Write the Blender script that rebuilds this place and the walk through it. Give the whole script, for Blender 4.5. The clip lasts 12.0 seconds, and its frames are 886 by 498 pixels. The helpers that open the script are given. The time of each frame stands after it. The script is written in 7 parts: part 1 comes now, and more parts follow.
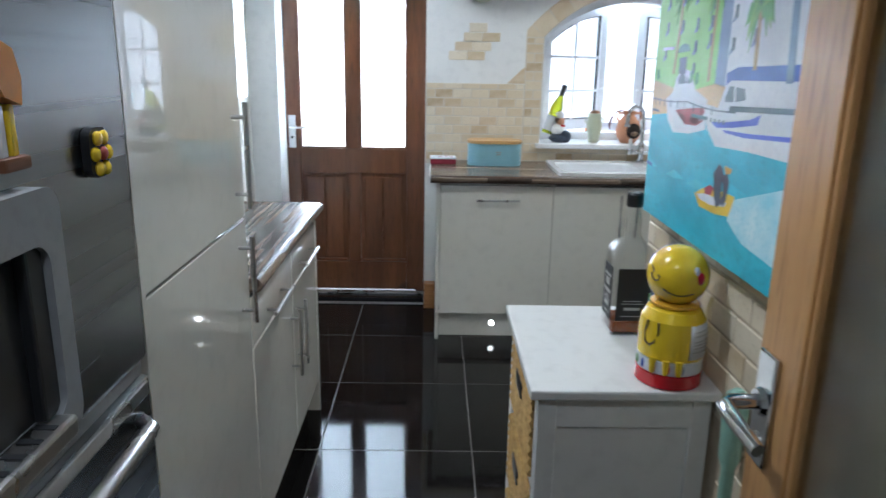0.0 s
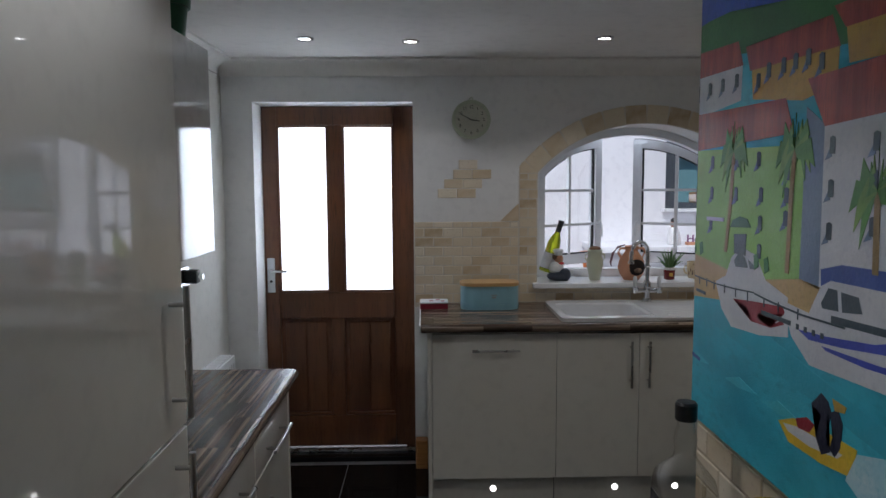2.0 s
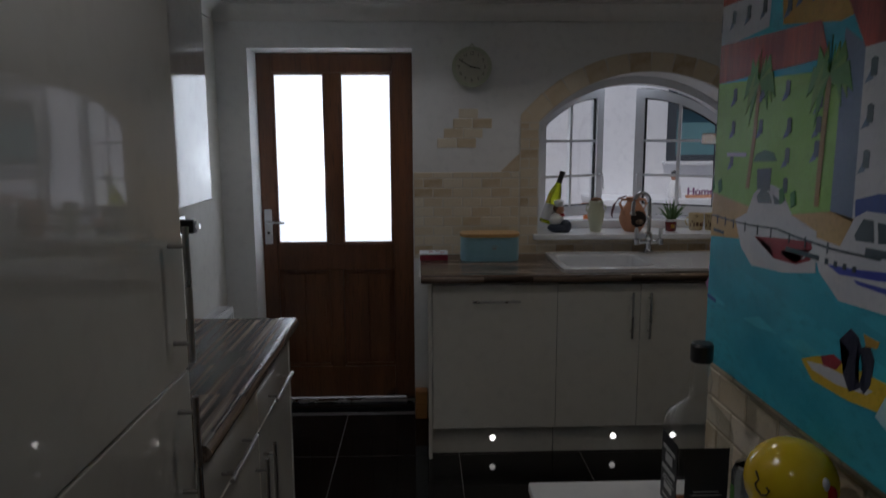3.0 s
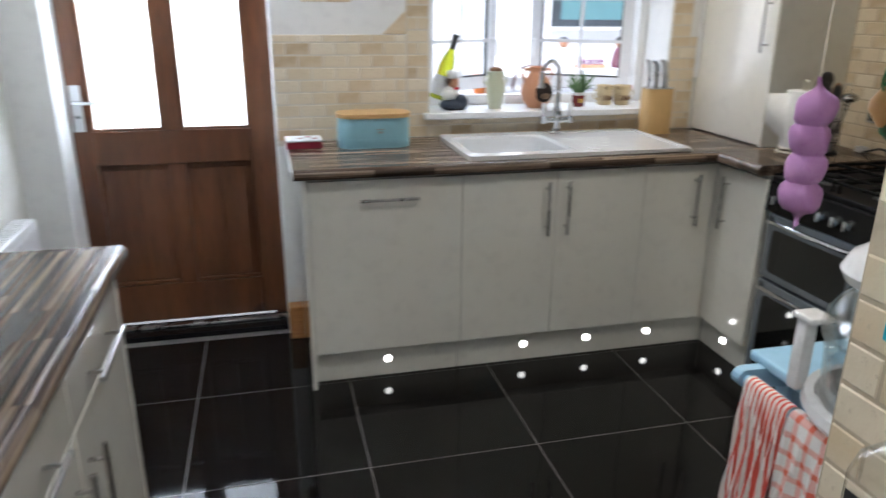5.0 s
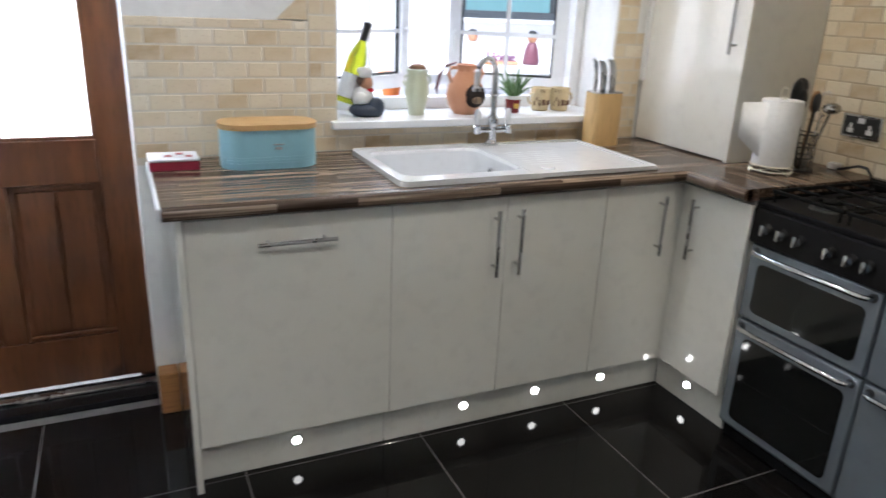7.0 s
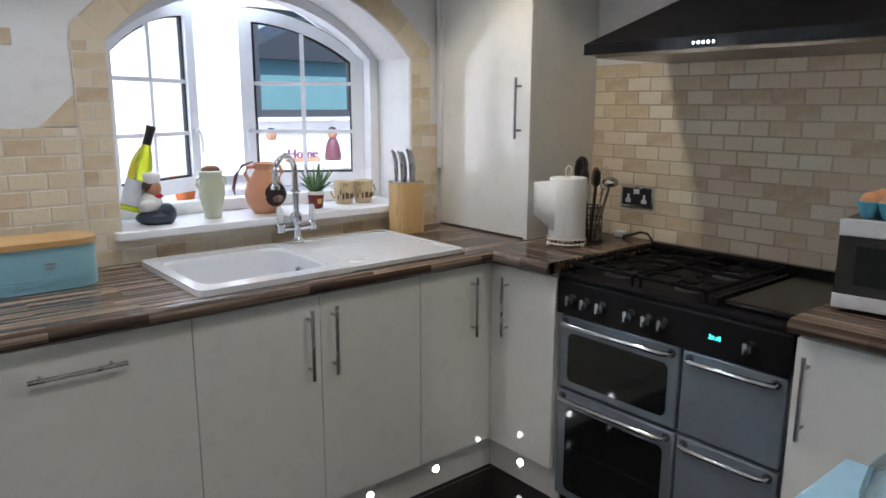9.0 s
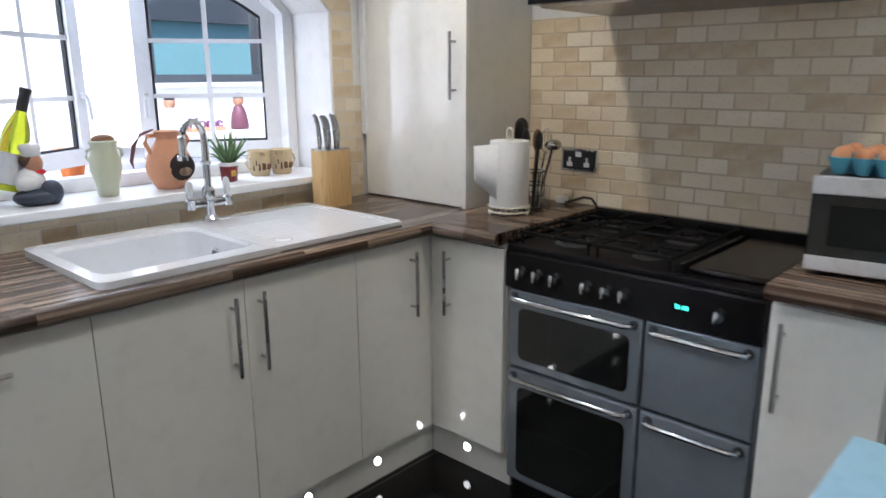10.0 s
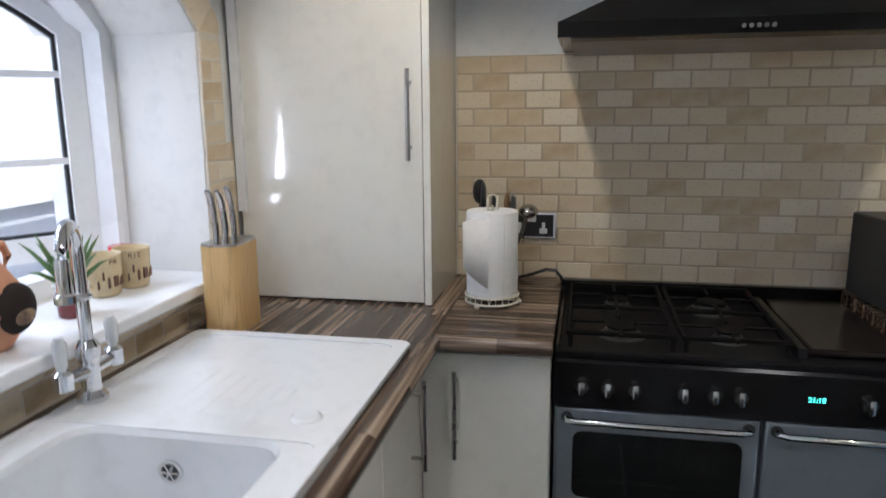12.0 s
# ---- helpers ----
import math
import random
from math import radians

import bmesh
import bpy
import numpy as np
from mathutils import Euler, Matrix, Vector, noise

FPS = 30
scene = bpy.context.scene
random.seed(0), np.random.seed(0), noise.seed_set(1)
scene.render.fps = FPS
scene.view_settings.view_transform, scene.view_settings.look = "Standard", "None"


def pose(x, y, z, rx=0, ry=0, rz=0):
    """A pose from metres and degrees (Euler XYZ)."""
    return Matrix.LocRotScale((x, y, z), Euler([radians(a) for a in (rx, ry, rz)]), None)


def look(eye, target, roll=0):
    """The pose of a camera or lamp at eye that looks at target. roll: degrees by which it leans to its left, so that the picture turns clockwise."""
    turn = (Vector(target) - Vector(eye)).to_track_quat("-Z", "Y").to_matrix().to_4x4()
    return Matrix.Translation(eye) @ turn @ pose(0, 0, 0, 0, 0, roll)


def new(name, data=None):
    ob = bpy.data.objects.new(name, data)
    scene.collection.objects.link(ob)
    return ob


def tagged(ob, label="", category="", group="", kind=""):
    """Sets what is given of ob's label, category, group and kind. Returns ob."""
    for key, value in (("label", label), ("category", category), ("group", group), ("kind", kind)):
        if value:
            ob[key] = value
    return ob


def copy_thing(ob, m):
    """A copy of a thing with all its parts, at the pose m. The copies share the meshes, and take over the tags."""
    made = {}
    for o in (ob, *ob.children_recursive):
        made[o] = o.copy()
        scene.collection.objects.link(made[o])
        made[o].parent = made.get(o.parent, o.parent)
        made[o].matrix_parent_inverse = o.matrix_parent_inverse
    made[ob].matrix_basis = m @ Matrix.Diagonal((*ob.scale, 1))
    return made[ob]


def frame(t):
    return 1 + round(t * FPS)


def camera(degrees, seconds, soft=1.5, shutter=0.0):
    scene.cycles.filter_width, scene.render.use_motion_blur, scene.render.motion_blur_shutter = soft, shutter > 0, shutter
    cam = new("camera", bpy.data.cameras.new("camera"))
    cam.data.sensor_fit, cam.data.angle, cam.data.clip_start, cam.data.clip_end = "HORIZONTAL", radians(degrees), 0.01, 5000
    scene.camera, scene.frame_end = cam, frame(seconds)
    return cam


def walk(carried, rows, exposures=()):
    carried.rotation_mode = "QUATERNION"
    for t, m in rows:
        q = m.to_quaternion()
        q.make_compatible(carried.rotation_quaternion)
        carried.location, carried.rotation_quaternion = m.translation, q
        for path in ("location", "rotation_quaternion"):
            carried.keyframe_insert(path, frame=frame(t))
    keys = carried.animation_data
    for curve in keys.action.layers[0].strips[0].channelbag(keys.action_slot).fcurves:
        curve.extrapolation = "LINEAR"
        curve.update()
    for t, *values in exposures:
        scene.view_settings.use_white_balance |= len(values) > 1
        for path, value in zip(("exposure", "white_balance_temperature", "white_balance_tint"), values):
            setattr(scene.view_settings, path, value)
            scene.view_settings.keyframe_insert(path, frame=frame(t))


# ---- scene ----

cam = camera(64.4, 12.0, shutter=0.4)
PATH = [
    (0, (0.039, 0.079, 1.483), (0.065, 2.012, 0.971), 1.0),
    (0.5, (0.059, 0.226, 1.481), (-0.059, 2.15, 0.948), -0.1),
    (1, (0.029, 0.396, 1.5), (0.034, 2.335, 1.008), 0.0),
    (1.5, (0.039, 0.443, 1.541), (0.095, 2.419, 1.239), -0.3),
    (2, (0.045, 0.441, 1.578), (0.093, 2.432, 1.393), -0.3),
    (2.5, (0.041, 0.445, 1.575), (0.091, 2.435, 1.384), -0.2),
    (3, (0.023, 0.48, 1.543), (0.083, 2.455, 1.236), -0.2),
    (3.2, (0.011, 0.502, 1.526), (0.083, 2.467, 1.162), -0.2),
    (4.8, (-0.047, 1.061, 1.479), (0.254, 2.931, 0.836), -0.0),
    (5, (-0.062, 1.147, 1.473), (0.4, 2.983, 0.829), 0.5),
    (5.5, (-0.084, 1.299, 1.474), (0.649, 3.034, 0.801), 0.9),
    (6, (-0.068, 1.447, 1.469), (0.705, 3.202, 0.899), 3.4),
    (6.5, (-0.091, 1.628, 1.449), (0.549, 3.437, 0.887), 3.5),
    (7, (-0.052, 1.822, 1.442), (0.746, 3.534, 0.784), 2.5),
    (7.5, (-0.011, 1.879, 1.442), (1.04, 3.47, 0.838), 2.4),
    (7.7, (-0.033, 1.897, 1.445), (1.08, 3.46, 0.882), 2.3),
    (9.3, (0.03, 1.867, 1.428), (1.321, 3.344, 1.038), 0.1),
    (9.5, (0.038, 1.873, 1.422), (1.37, 3.297, 0.978), 0.7),
    (10, (0.089, 2.104, 1.394), (1.518, 3.418, 0.916), -0.3),
    (10.5, (0.15, 2.428, 1.404), (1.636, 3.707, 1.009), 2.0),
    (11, (0.206, 2.76, 1.377), (1.914, 3.705, 0.942), 2.9),
    (11.5, (0.202, 3.066, 1.419), (2.031, 3.725, 0.953), 2.4),
    (12, (0.206, 3.353, 1.44), (2.13, 3.741, 1.051), -0.5),
]
EXPOSURES = [(0, 0.42, 5450, 6), (1.0, 0.28, 5400, 6), (1.5, -0.36, 5500, 7), (2.0, -1.25, 5950, 13), (2.4, -2.0, 6100, 14), (3.2, -2.35, 6100, 14), (4.7, 0.06, 5950, 10), (5.3, 0.42, 5880, 10), (6.0, 0.7, 5830, 10), (6.6, 0.45, 5900, 11), (7.7, 0.55, 5900, 11), (9.4, 0.05, 5750, 12), (10.0, 0.4, 5720, 12), (10.8, 0.27, 5750, 12), (12, 0.12, 5770, 12)]
walk(cam, [(t, look(eye, target, roll)) for t, eye, target, roll in PATH], EXPOSURES)

# ---------- light ----------
world = bpy.data.worlds.new("sky")
scene.world = world
world.use_nodes = True
wn = world.node_tree
sky = wn.nodes.new("ShaderNodeTexSky")
sky.sky_type = 'NISHITA'
sky.sun_disc = False
sky.sun_elevation = radians(52)
sky.sun_rotation = radians(205)
wn.links.new(sky.outputs[0], wn.nodes["Background"].inputs[0])
wn.nodes["Background"].inputs[1].default_value = 0.15

sun = new("sun", bpy.data.lights.new("sun", 'SUN'))
sun.data.energy, sun.data.angle, sun.data.color = 5.0, radians(0.6), (1.0, 0.95, 0.87)
sun.matrix_basis = look((-2.0, -3.0, 6.0), (0.6, 2.6, -1.6))


def lamp_area(name, eye, target, sx, sy, power, color=(1, 1, 1)):
    ob = new(name, bpy.data.lights.new(name, 'AREA'))
    ob.data.shape, ob.data.size, ob.data.size_y = 'RECTANGLE', sx, sy
    ob.data.energy, ob.data.color = power, color
    ob.matrix_basis = look(eye, target)
    return ob


# daylight that comes in by the back door's panes and the arched window
lamp_area("door_daylight", (-0.47, 5.05, 1.5), (-0.47, 4.0, 1.35), 0.9, 1.2, 84, (0.93, 0.97, 1.0))
lamp_area("window_daylight", (1.25, 5.25, 2.35), (1.2, 4.2, 1.2), 1.2, 0.5, 42, (0.86, 0.93, 1.0))


def spot(x, y, power, color=(1.0, 0.97, 0.93)):
    ob = new("downlight_bulb", bpy.data.lights.new("downlight_bulb", 'SPOT'))
    ob.data.energy, ob.data.color = power, color
    ob.data.spot_size, ob.data.spot_blend, ob.data.shadow_soft_size = radians(122), 0.4, 0.03
    ob.matrix_basis = look((x, y, 2.222), (x, y, 0))


# place of each ceiling spot and its power; the last three are unseen, added to brighten the room
DOWNLIGHTS = [(-0.50, 3.73, 9), (-0.02, 3.79, 9), (0.87, 3.72, 11), (1.55, 3.62, 19), (1.50, 2.15, 20), (0.25, 2.45, 20), (-0.34, 1.35, 23), (-0.1, 0.2, 9)]
for dx, dy, dpower in DOWNLIGHTS:
    spot(dx, dy, dpower, (1.0, 0.86, 0.64) if dx > 1.2 else (1.0, 0.93, 0.83) if dx > 0.2 else (1.0, 0.97, 0.93))


# ---------- mesh helpers ----------
def box(bm, lo, hi, bev=0.0, seg=2):
    m = Matrix.Translation([(a + b) / 2 for a, b in zip(lo, hi)]) @ Matrix.Diagonal([abs(b - a) for a, b in zip(lo, hi)] + [1])
    vs = bmesh.ops.create_cube(bm, size=1, matrix=m)["verts"]
    if bev:
        es = list({e for v in vs for e in v.link_edges})
        bmesh.ops.bevel(bm, geom=es, offset=bev, segments=seg, affect='EDGES', profile=0.5)
    return bm


def cyl(bm, p0, p1, r0, r1=None, n=16):
    p0, p1 = Vector(p0), Vector(p1)
    d = p1 - p0
    m = Matrix.Translation((p0 + p1) / 2) @ d.to_track_quat('Z', 'Y').to_matrix().to_4x4()
    bmesh.ops.create_cone(bm, cap_ends=True, segments=n, radius1=r0, radius2=r0 if r1 is None else r1, depth=d.length, matrix=m)
    return bm


def ball(bm, c, r, sx=1, sy=1, sz=1, u=16, v=10):
    bmesh.ops.create_uvsphere(bm, u_segments=u, v_segments=v, radius=r, matrix=Matrix.Translation(c) @ Matrix.Diagonal((sx, sy, sz, 1)))
    return bm


def lathe(bm, prof, c=(0, 0, 0), n=24, close=False):
    rings = []
    for r, z in prof:
        rings.append([bm.verts.new((c[0] + r * math.cos(2 * math.pi * i / n), c[1] + r * math.sin(2 * math.pi * i / n), c[2] + z)) for i in range(n)])
    pairs = list(zip(rings, rings[1:]))
    if close:
        pairs.append((rings[-1], rings[0]))
    for a, b in pairs:
        for i in range(n):
            bm.faces.new((a[i], a[(i + 1) % n], b[(i + 1) % n], b[i]))
    if not close:
        if prof[0][0] > 1e-4:
            bm.faces.new(rings[0][::-1])
        if prof[-1][0] > 1e-4:
            bm.faces.new(rings[-1])
    return bm


def tube(bm, pts, r, n=8):
    pts = [Vector(p) for p in pts]
    rings = []
    for i, p in enumerate(pts):
        d = (pts[min(i + 1, len(pts) - 1)] - pts[max(i - 1, 0)]).normalized()
        up = Vector((0, 0, 1)) if abs(d.z) < 0.9 else Vector((1, 0, 0))
        a = d.cross(up).normalized()
        b = d.cross(a)
        rr = r[i] if isinstance(r, (list, tuple)) else r
        rings.append([bm.verts.new(p + rr * (math.cos(2 * math.pi * k / n) * a + math.sin(2 * math.pi * k / n) * b)) for k in range(n)])
    for a, b in zip(rings, rings[1:]):
        for k in range(n):
            bm.faces.new((a[k], a[(k + 1) % n], b[(k + 1) % n], b[k]))
    bm.faces.new(rings[0])
    bm.faces.new(rings[-1][::-1])
    return bm


def prism(bm, pts, fn, lo, hi):
    """A flat outline given in two numbers, laid out by fn(u, v, w) and made thick from w = lo to hi."""
    a = [bm.verts.new(fn(u, v, lo)) for u, v in pts]
    b = [bm.verts.new(fn(u, v, hi)) for u, v in pts]
    bm.faces.new(a[::-1])
    bm.faces.new(b)
    for i in range(len(pts)):
        j = (i + 1) % len(pts)
        bm.faces.new((a[i], a[j], b[j], b[i]))
    return bm


def ring(bm, outer, inner, fn, lo, hi):
    """A frame between two outlines with the same count of corners."""
    n = len(outer)
    vs = [[bm.verts.new(fn(u, v, w)) for u, v in ol] for w in (lo, hi) for ol in (outer, inner)]
    oa, ia, ob_, ib = vs
    for i in range(n):
        j = (i + 1) % n
        bm.faces.new((oa[i], ia[i], ia[j], oa[j]))
        bm.faces.new((ob_[i], ob_[j], ib[j], ib[i]))
        bm.faces.new((oa[i], oa[j], ob_[j], ob_[i]))
        bm.faces.new((ia[i], ib[i], ib[j], ia[j]))
    return bm


XZ = lambda u, v, w: (u, w, v)
YZ = lambda u, v, w: (w, u, v)
XY = lambda u, v, w: (u, v, w)


def nb():
    return bmesh.new()


def thing(name, base, label, category, group="", rz=0.0, kind=""):
    ob = new(name)
    ob.empty_display_size = 0.05
    ob.matrix_basis = pose(*base, 0, 0, rz)
    return tagged(ob, label, category, group, kind)


def mesh_of(bm, name, material, smooth=True):
    bmesh.ops.recalc_face_normals(bm, faces=bm.faces)
    me = bpy.data.meshes.new(name)
    bm.to_mesh(me)
    bm.free()
    me.materials.append(material)
    if smooth:
        me.polygons.foreach_set("use_smooth", [True] * len(me.polygons))
        areas = [p.area for p in me.polygons]
        me.set_sharp_from_angle(angle=radians(20 if max(areas) > 0.13 * sum(areas) else 38))
    return me


def root_of(ob):
    return root_of(ob.parent) if ob.parent else ob


def part(name, bm, material, parent, label="", local=False, smooth=True):
    """One mesh object under a thing or a part; the mesh is given in the world's places, or in the thing's own if local."""
    if not local:
        bm.transform(root_of(parent).matrix_basis.inverted())
    ob = new(name, mesh_of(bm, name, material, smooth))
    ob.parent = parent
    return tagged(ob, label)


def solid(name, bm, material, label, category="", kind="structure", group="", smooth=True):
    ob = new(name, mesh_of(bm, name, material, smooth))
    return tagged(ob, label, category, group, kind)


# ---------- materials ----------
def nodes_of(name):
    m = bpy.data.materials.new(name)
    m.use_nodes = True
    return m, m.node_tree, m.node_tree.nodes["Principled BSDF"]


def mixed(nt, fac, c1, c2):
    n = nt.nodes.new("ShaderNodeMix")
    n.data_type = 'RGBA'
    for sock, v in ((0, fac), (6, c1), (7, c2)):
        if isinstance(v, (int, float)):
            n.inputs[sock].default_value = v
        elif isinstance(v, (tuple, list)):
            n.inputs[sock].default_value = (*v, 1)
        else:
            nt.links.new(v, n.inputs[sock])
    return n.outputs[2]


def noisy(nt, scale, stretch=(1, 1, 1), detail=4, rough=0.55):
    co = nt.nodes.new("ShaderNodeTexCoord")
    mp = nt.nodes.new("ShaderNodeMapping")
    mp.inputs["Scale"].default_value = stretch
    nt.links.new(co.outputs["Object"], mp.inputs[0])
    n = nt.nodes.new("ShaderNodeTexNoise")
    n.inputs["Scale"].default_value, n.inputs["Detail"].default_value, n.inputs["Roughness"].default_value = scale, detail, rough
    nt.links.new(mp.outputs[0], n.inputs["Vector"])
    return n.outputs["Fac"]


def ramped(nt, fac, lo, hi):
    n = nt.nodes.new("ShaderNodeMapRange")
    n.inputs["From Min"].default_value, n.inputs["From Max"].default_value = lo, hi
    nt.links.new(fac, n.inputs["Value"])
    return n.outputs[0]


def bumped(nt, bsdf, fac, strength, dist=0.002):
    b = nt.nodes.new("ShaderNodeBump")
    b.inputs["Strength"].default_value, b.inputs["Distance"].default_value = strength, dist
    nt.links.new(fac, b.inputs["Height"])
    nt.links.new(b.outputs[0], bsdf.inputs["Normal"])


def mat(name, col, rough=0.5, metal=0.0, col2=None, scale=6, stretch=(1, 1, 1), bump=0.0, bscale=90, coat=0.0, rvar=0.06, spec=0.5):
    m, nt, b = nodes_of(name)
    col2 = col2 or tuple(c * 0.86 for c in col)
    big, fine = noisy(nt, scale, stretch), noisy(nt, scale * 9, stretch, 3)
    c = mixed(nt, ramped(nt, big, 0.35, 0.68), col, col2)
    c = mixed(nt, ramped(nt, fine, 0.5, 0.8), c, tuple(x * 0.93 for x in col2))
    nt.links.new(c, b.inputs["Base Color"])
    rn = nt.nodes.new("ShaderNodeMapRange")
    rn.inputs["To Min"].default_value, rn.inputs["To Max"].default_value = max(0.02, rough - rvar), rough + rvar
    nt.links.new(big, rn.inputs["Value"])
    nt.links.new(rn.outputs[0], b.inputs["Roughness"])
    b.inputs["Metallic"].default_value, b.inputs["Coat Weight"].default_value = metal, coat
    b.inputs["Specular IOR Level"].default_value = spec
    b.inputs["Coat Roughness"].default_value = 0.05
    if bump:
        bumped(nt, b, noisy(nt, bscale, stretch, 3), bump)
    return m


def wood(name, c1, c2, axis, scale=9, rough=0.4, coat=0.15, knots=True):
    st = [1, 1, 1]
    st[axis] = 0.09
    m, nt, b = nodes_of(name)
    g = noisy(nt, scale, st, 6, 0.62)
    f = noisy(nt, scale * 12, st, 4, 0.6)
    c = mixed(nt, ramped(nt, g, 0.36, 0.66), c1, c2)
    c = mixed(nt, ramped(nt, f, 0.52, 0.75), c, tuple(x * 0.7 for x in c2))
    if knots:
        k = noisy(nt, 5.0, (1, 1, 1), 1, 0.3)
        c = mixed(nt, ramped(nt, k, 0.72, 0.8), c, tuple(x * 0.45 for x in c2))
    nt.links.new(c, b.inputs["Base Color"])
    b.inputs["Roughness"].default_value, b.inputs["Coat Weight"].default_value = rough, coat
    bumped(nt, b, f, 0.25, 0.001)
    return m


def laminate(name, turn):
    """Worktop laminate of dark and pale staves with streaked grain."""
    m, nt, b = nodes_of(name)
    co = nt.nodes.new("ShaderNodeTexCoord")
    mp = nt.nodes.new("ShaderNodeMapping")
    mp.inputs["Rotation"].default_value = (0, 0, radians(turn))
    nt.links.new(co.outputs["Object"], mp.inputs[0])
    br = nt.nodes.new("ShaderNodeTexBrick")
    br.inputs["Scale"].default_value = 1.0
    br.inputs["Brick Width"].default_value, br.inputs["Row Height"].default_value = 0.23, 0.0135
    br.inputs["Mortar Size"].default_value, br.offset, br.squash = 0.0, 0.37, 1.6
    br.inputs["Color1"].default_value, br.inputs["Color2"].default_value = (0.0, 0.0, 0.0, 1), (1, 1, 1, 1)
    nt.links.new(mp.outputs[0], br.inputs["Vector"])
    mp2 = nt.nodes.new("ShaderNodeMapping")
    mp2.inputs["Scale"].default_value = (2.2, 95, 95)
    nt.links.new(mp.outputs[0], mp2.inputs[0])
    n = nt.nodes.new("ShaderNodeTexNoise")
    n.inputs["Scale"].default_value, n.inputs["Detail"].default_value = 1.0, 5
    nt.links.new(mp2.outputs[0], n.inputs["Vector"])
    rp = nt.nodes.new("ShaderNodeValToRGB")
    e = rp.color_ramp.elements
    e[0].position, e[0].color = 0.20, (0.026, 0.017, 0.013, 1)
    e[1].position, e[1].color = 0.96, (0.31, 0.235, 0.175, 1)
    mid = e.new(0.55)
    mid.color = (0.080, 0.053, 0.038, 1)
    ad = nt.nodes.new("ShaderNodeMath")
    ad.operation = 'MULTIPLY_ADD'
    nt.links.new(br.outputs["Color"], ad.inputs[0])
    ad.inputs[1].default_value = 0.55
    sb = ramped(nt, n.outputs["Fac"], 0.30, 1.0)
    nt.links.new(sb, ad.inputs[2])
    nt.links.new(ad.outputs[0], rp.inputs[0])
    nt.links.new(rp.outputs[0], b.inputs["Base Color"])
    b.inputs["Roughness"].default_value, b.inputs["Specular IOR Level"].default_value = 0.24, 0.36
    bumped(nt, b, n.outputs["Fac"], 0.12, 0.001)
    return m


def stone_tile(name):
    """Tumbled travertine; each piece has its own tone."""
    m, nt, b = nodes_of(name)
    oi = nt.nodes.new("ShaderNodeObjectInfo")
    rp = nt.nodes.new("ShaderNodeValToRGB")
    e = rp.color_ramp.elements
    e[0].position, e[0].color = 0.0, (0.47, 0.345, 0.205, 1)
    e[1].position, e[1].color = 1.0, (0.77, 0.70, 0.575, 1)
    for p, c in ((0.14, (0.595, 0.468, 0.30, 1)), (0.42, (0.66, 0.55, 0.39, 1)), (0.8, (0.72, 0.63, 0.48, 1))):
        x = e.new(p)
        x.color = c
    nt.links.new(oi.outputs["Random"], rp.inputs[0])
    g, f = noisy(nt, 14, (1, 1, 1.6), 5), noisy(nt, 90, (1, 1, 1), 3)
    c = mixed(nt, ramped(nt, g, 0.38, 0.80), rp.outputs[0], (0.71, 0.62, 0.48))
    c = mixed(nt, ramped(nt, f, 0.62, 0.78), c, (0.52, 0.43, 0.31))
    nt.links.new(c, b.inputs["Base Color"])
    b.inputs["Roughness"].default_value = 0.55
    bumped(nt, b, f, 0.35, 0.0015)
    return m


def clear_glass(name, tint=(1, 1, 1), rough=0.0, ior=1.45):
    m, nt, b = nodes_of(name)
    b.inputs["Base Color"].default_value = (*tint, 1)
    b.inputs["Transmission Weight"].default_value, b.inputs["Roughness"].default_value = 1.0, rough
    b.inputs["IOR"].default_value = ior
    return m


def window_glass(name):
    m, nt, b = nodes_of(name)
    tr, gl, mx = (nt.nodes.new("ShaderNode" + k) for k in ("BsdfTransparent", "BsdfGlossy", "MixShader"))
    gl.inputs["Roughness"].default_value = 0.02
    mx.inputs[0].default_value = 0.05
    nt.links.new(tr.outputs[0], mx.inputs[1])
    nt.links.new(gl.outputs[0], mx.inputs[2])
    nt.links.new(mx.outputs[0], nt.nodes["Material Output"].inputs[0])
    return m


def thin_glass(name):
    """Blown glass of a bottle: mostly clear, with a sharp sheen."""
    m, nt, b = nodes_of(name)
    tr, gl, mx = (nt.nodes.new("ShaderNode" + k) for k in ("BsdfTransparent", "BsdfGlossy", "MixShader"))
    tr.inputs["Color"].default_value = (0.965, 0.975, 0.975, 1)
    gl.inputs["Roughness"].default_value = 0.03
    lw = nt.nodes.new("ShaderNodeLayerWeight")
    lw.inputs["Blend"].default_value = 0.14
    nt.links.new(lw.outputs["Facing"], mx.inputs[0])
    nt.links.new(tr.outputs[0], mx.inputs[1])
    nt.links.new(gl.outputs[0], mx.inputs[2])
    nt.links.new(mx.outputs[0], nt.nodes["Material Output"].inputs[0])
    return m


def frosted(name):
    m, nt, b = nodes_of(name)
    tl, gl, mx = (nt.nodes.new("ShaderNode" + k) for k in ("BsdfTranslucent", "BsdfGlossy", "MixShader"))
    tl.inputs["Color"].default_value = (0.92, 0.94, 0.95, 1)
    gl.inputs["Roughness"].default_value = 0.25
    mx.inputs[0].default_value = 0.06
    nt.links.new(tl.outputs[0], mx.inputs[1])
    nt.links.new(gl.outputs[0], mx.inputs[2])
    nt.links.new(mx.outputs[0], nt.nodes["Material Output"].inputs[0])
    return m


def glow(name, col, power):
    m, nt, b = nodes_of(name)
    b.inputs["Base Color"].default_value = (*col, 1)
    b.inputs["Emission Color"].default_value, b.inputs["Emission Strength"].default_value = (*col, 1), power
    return m


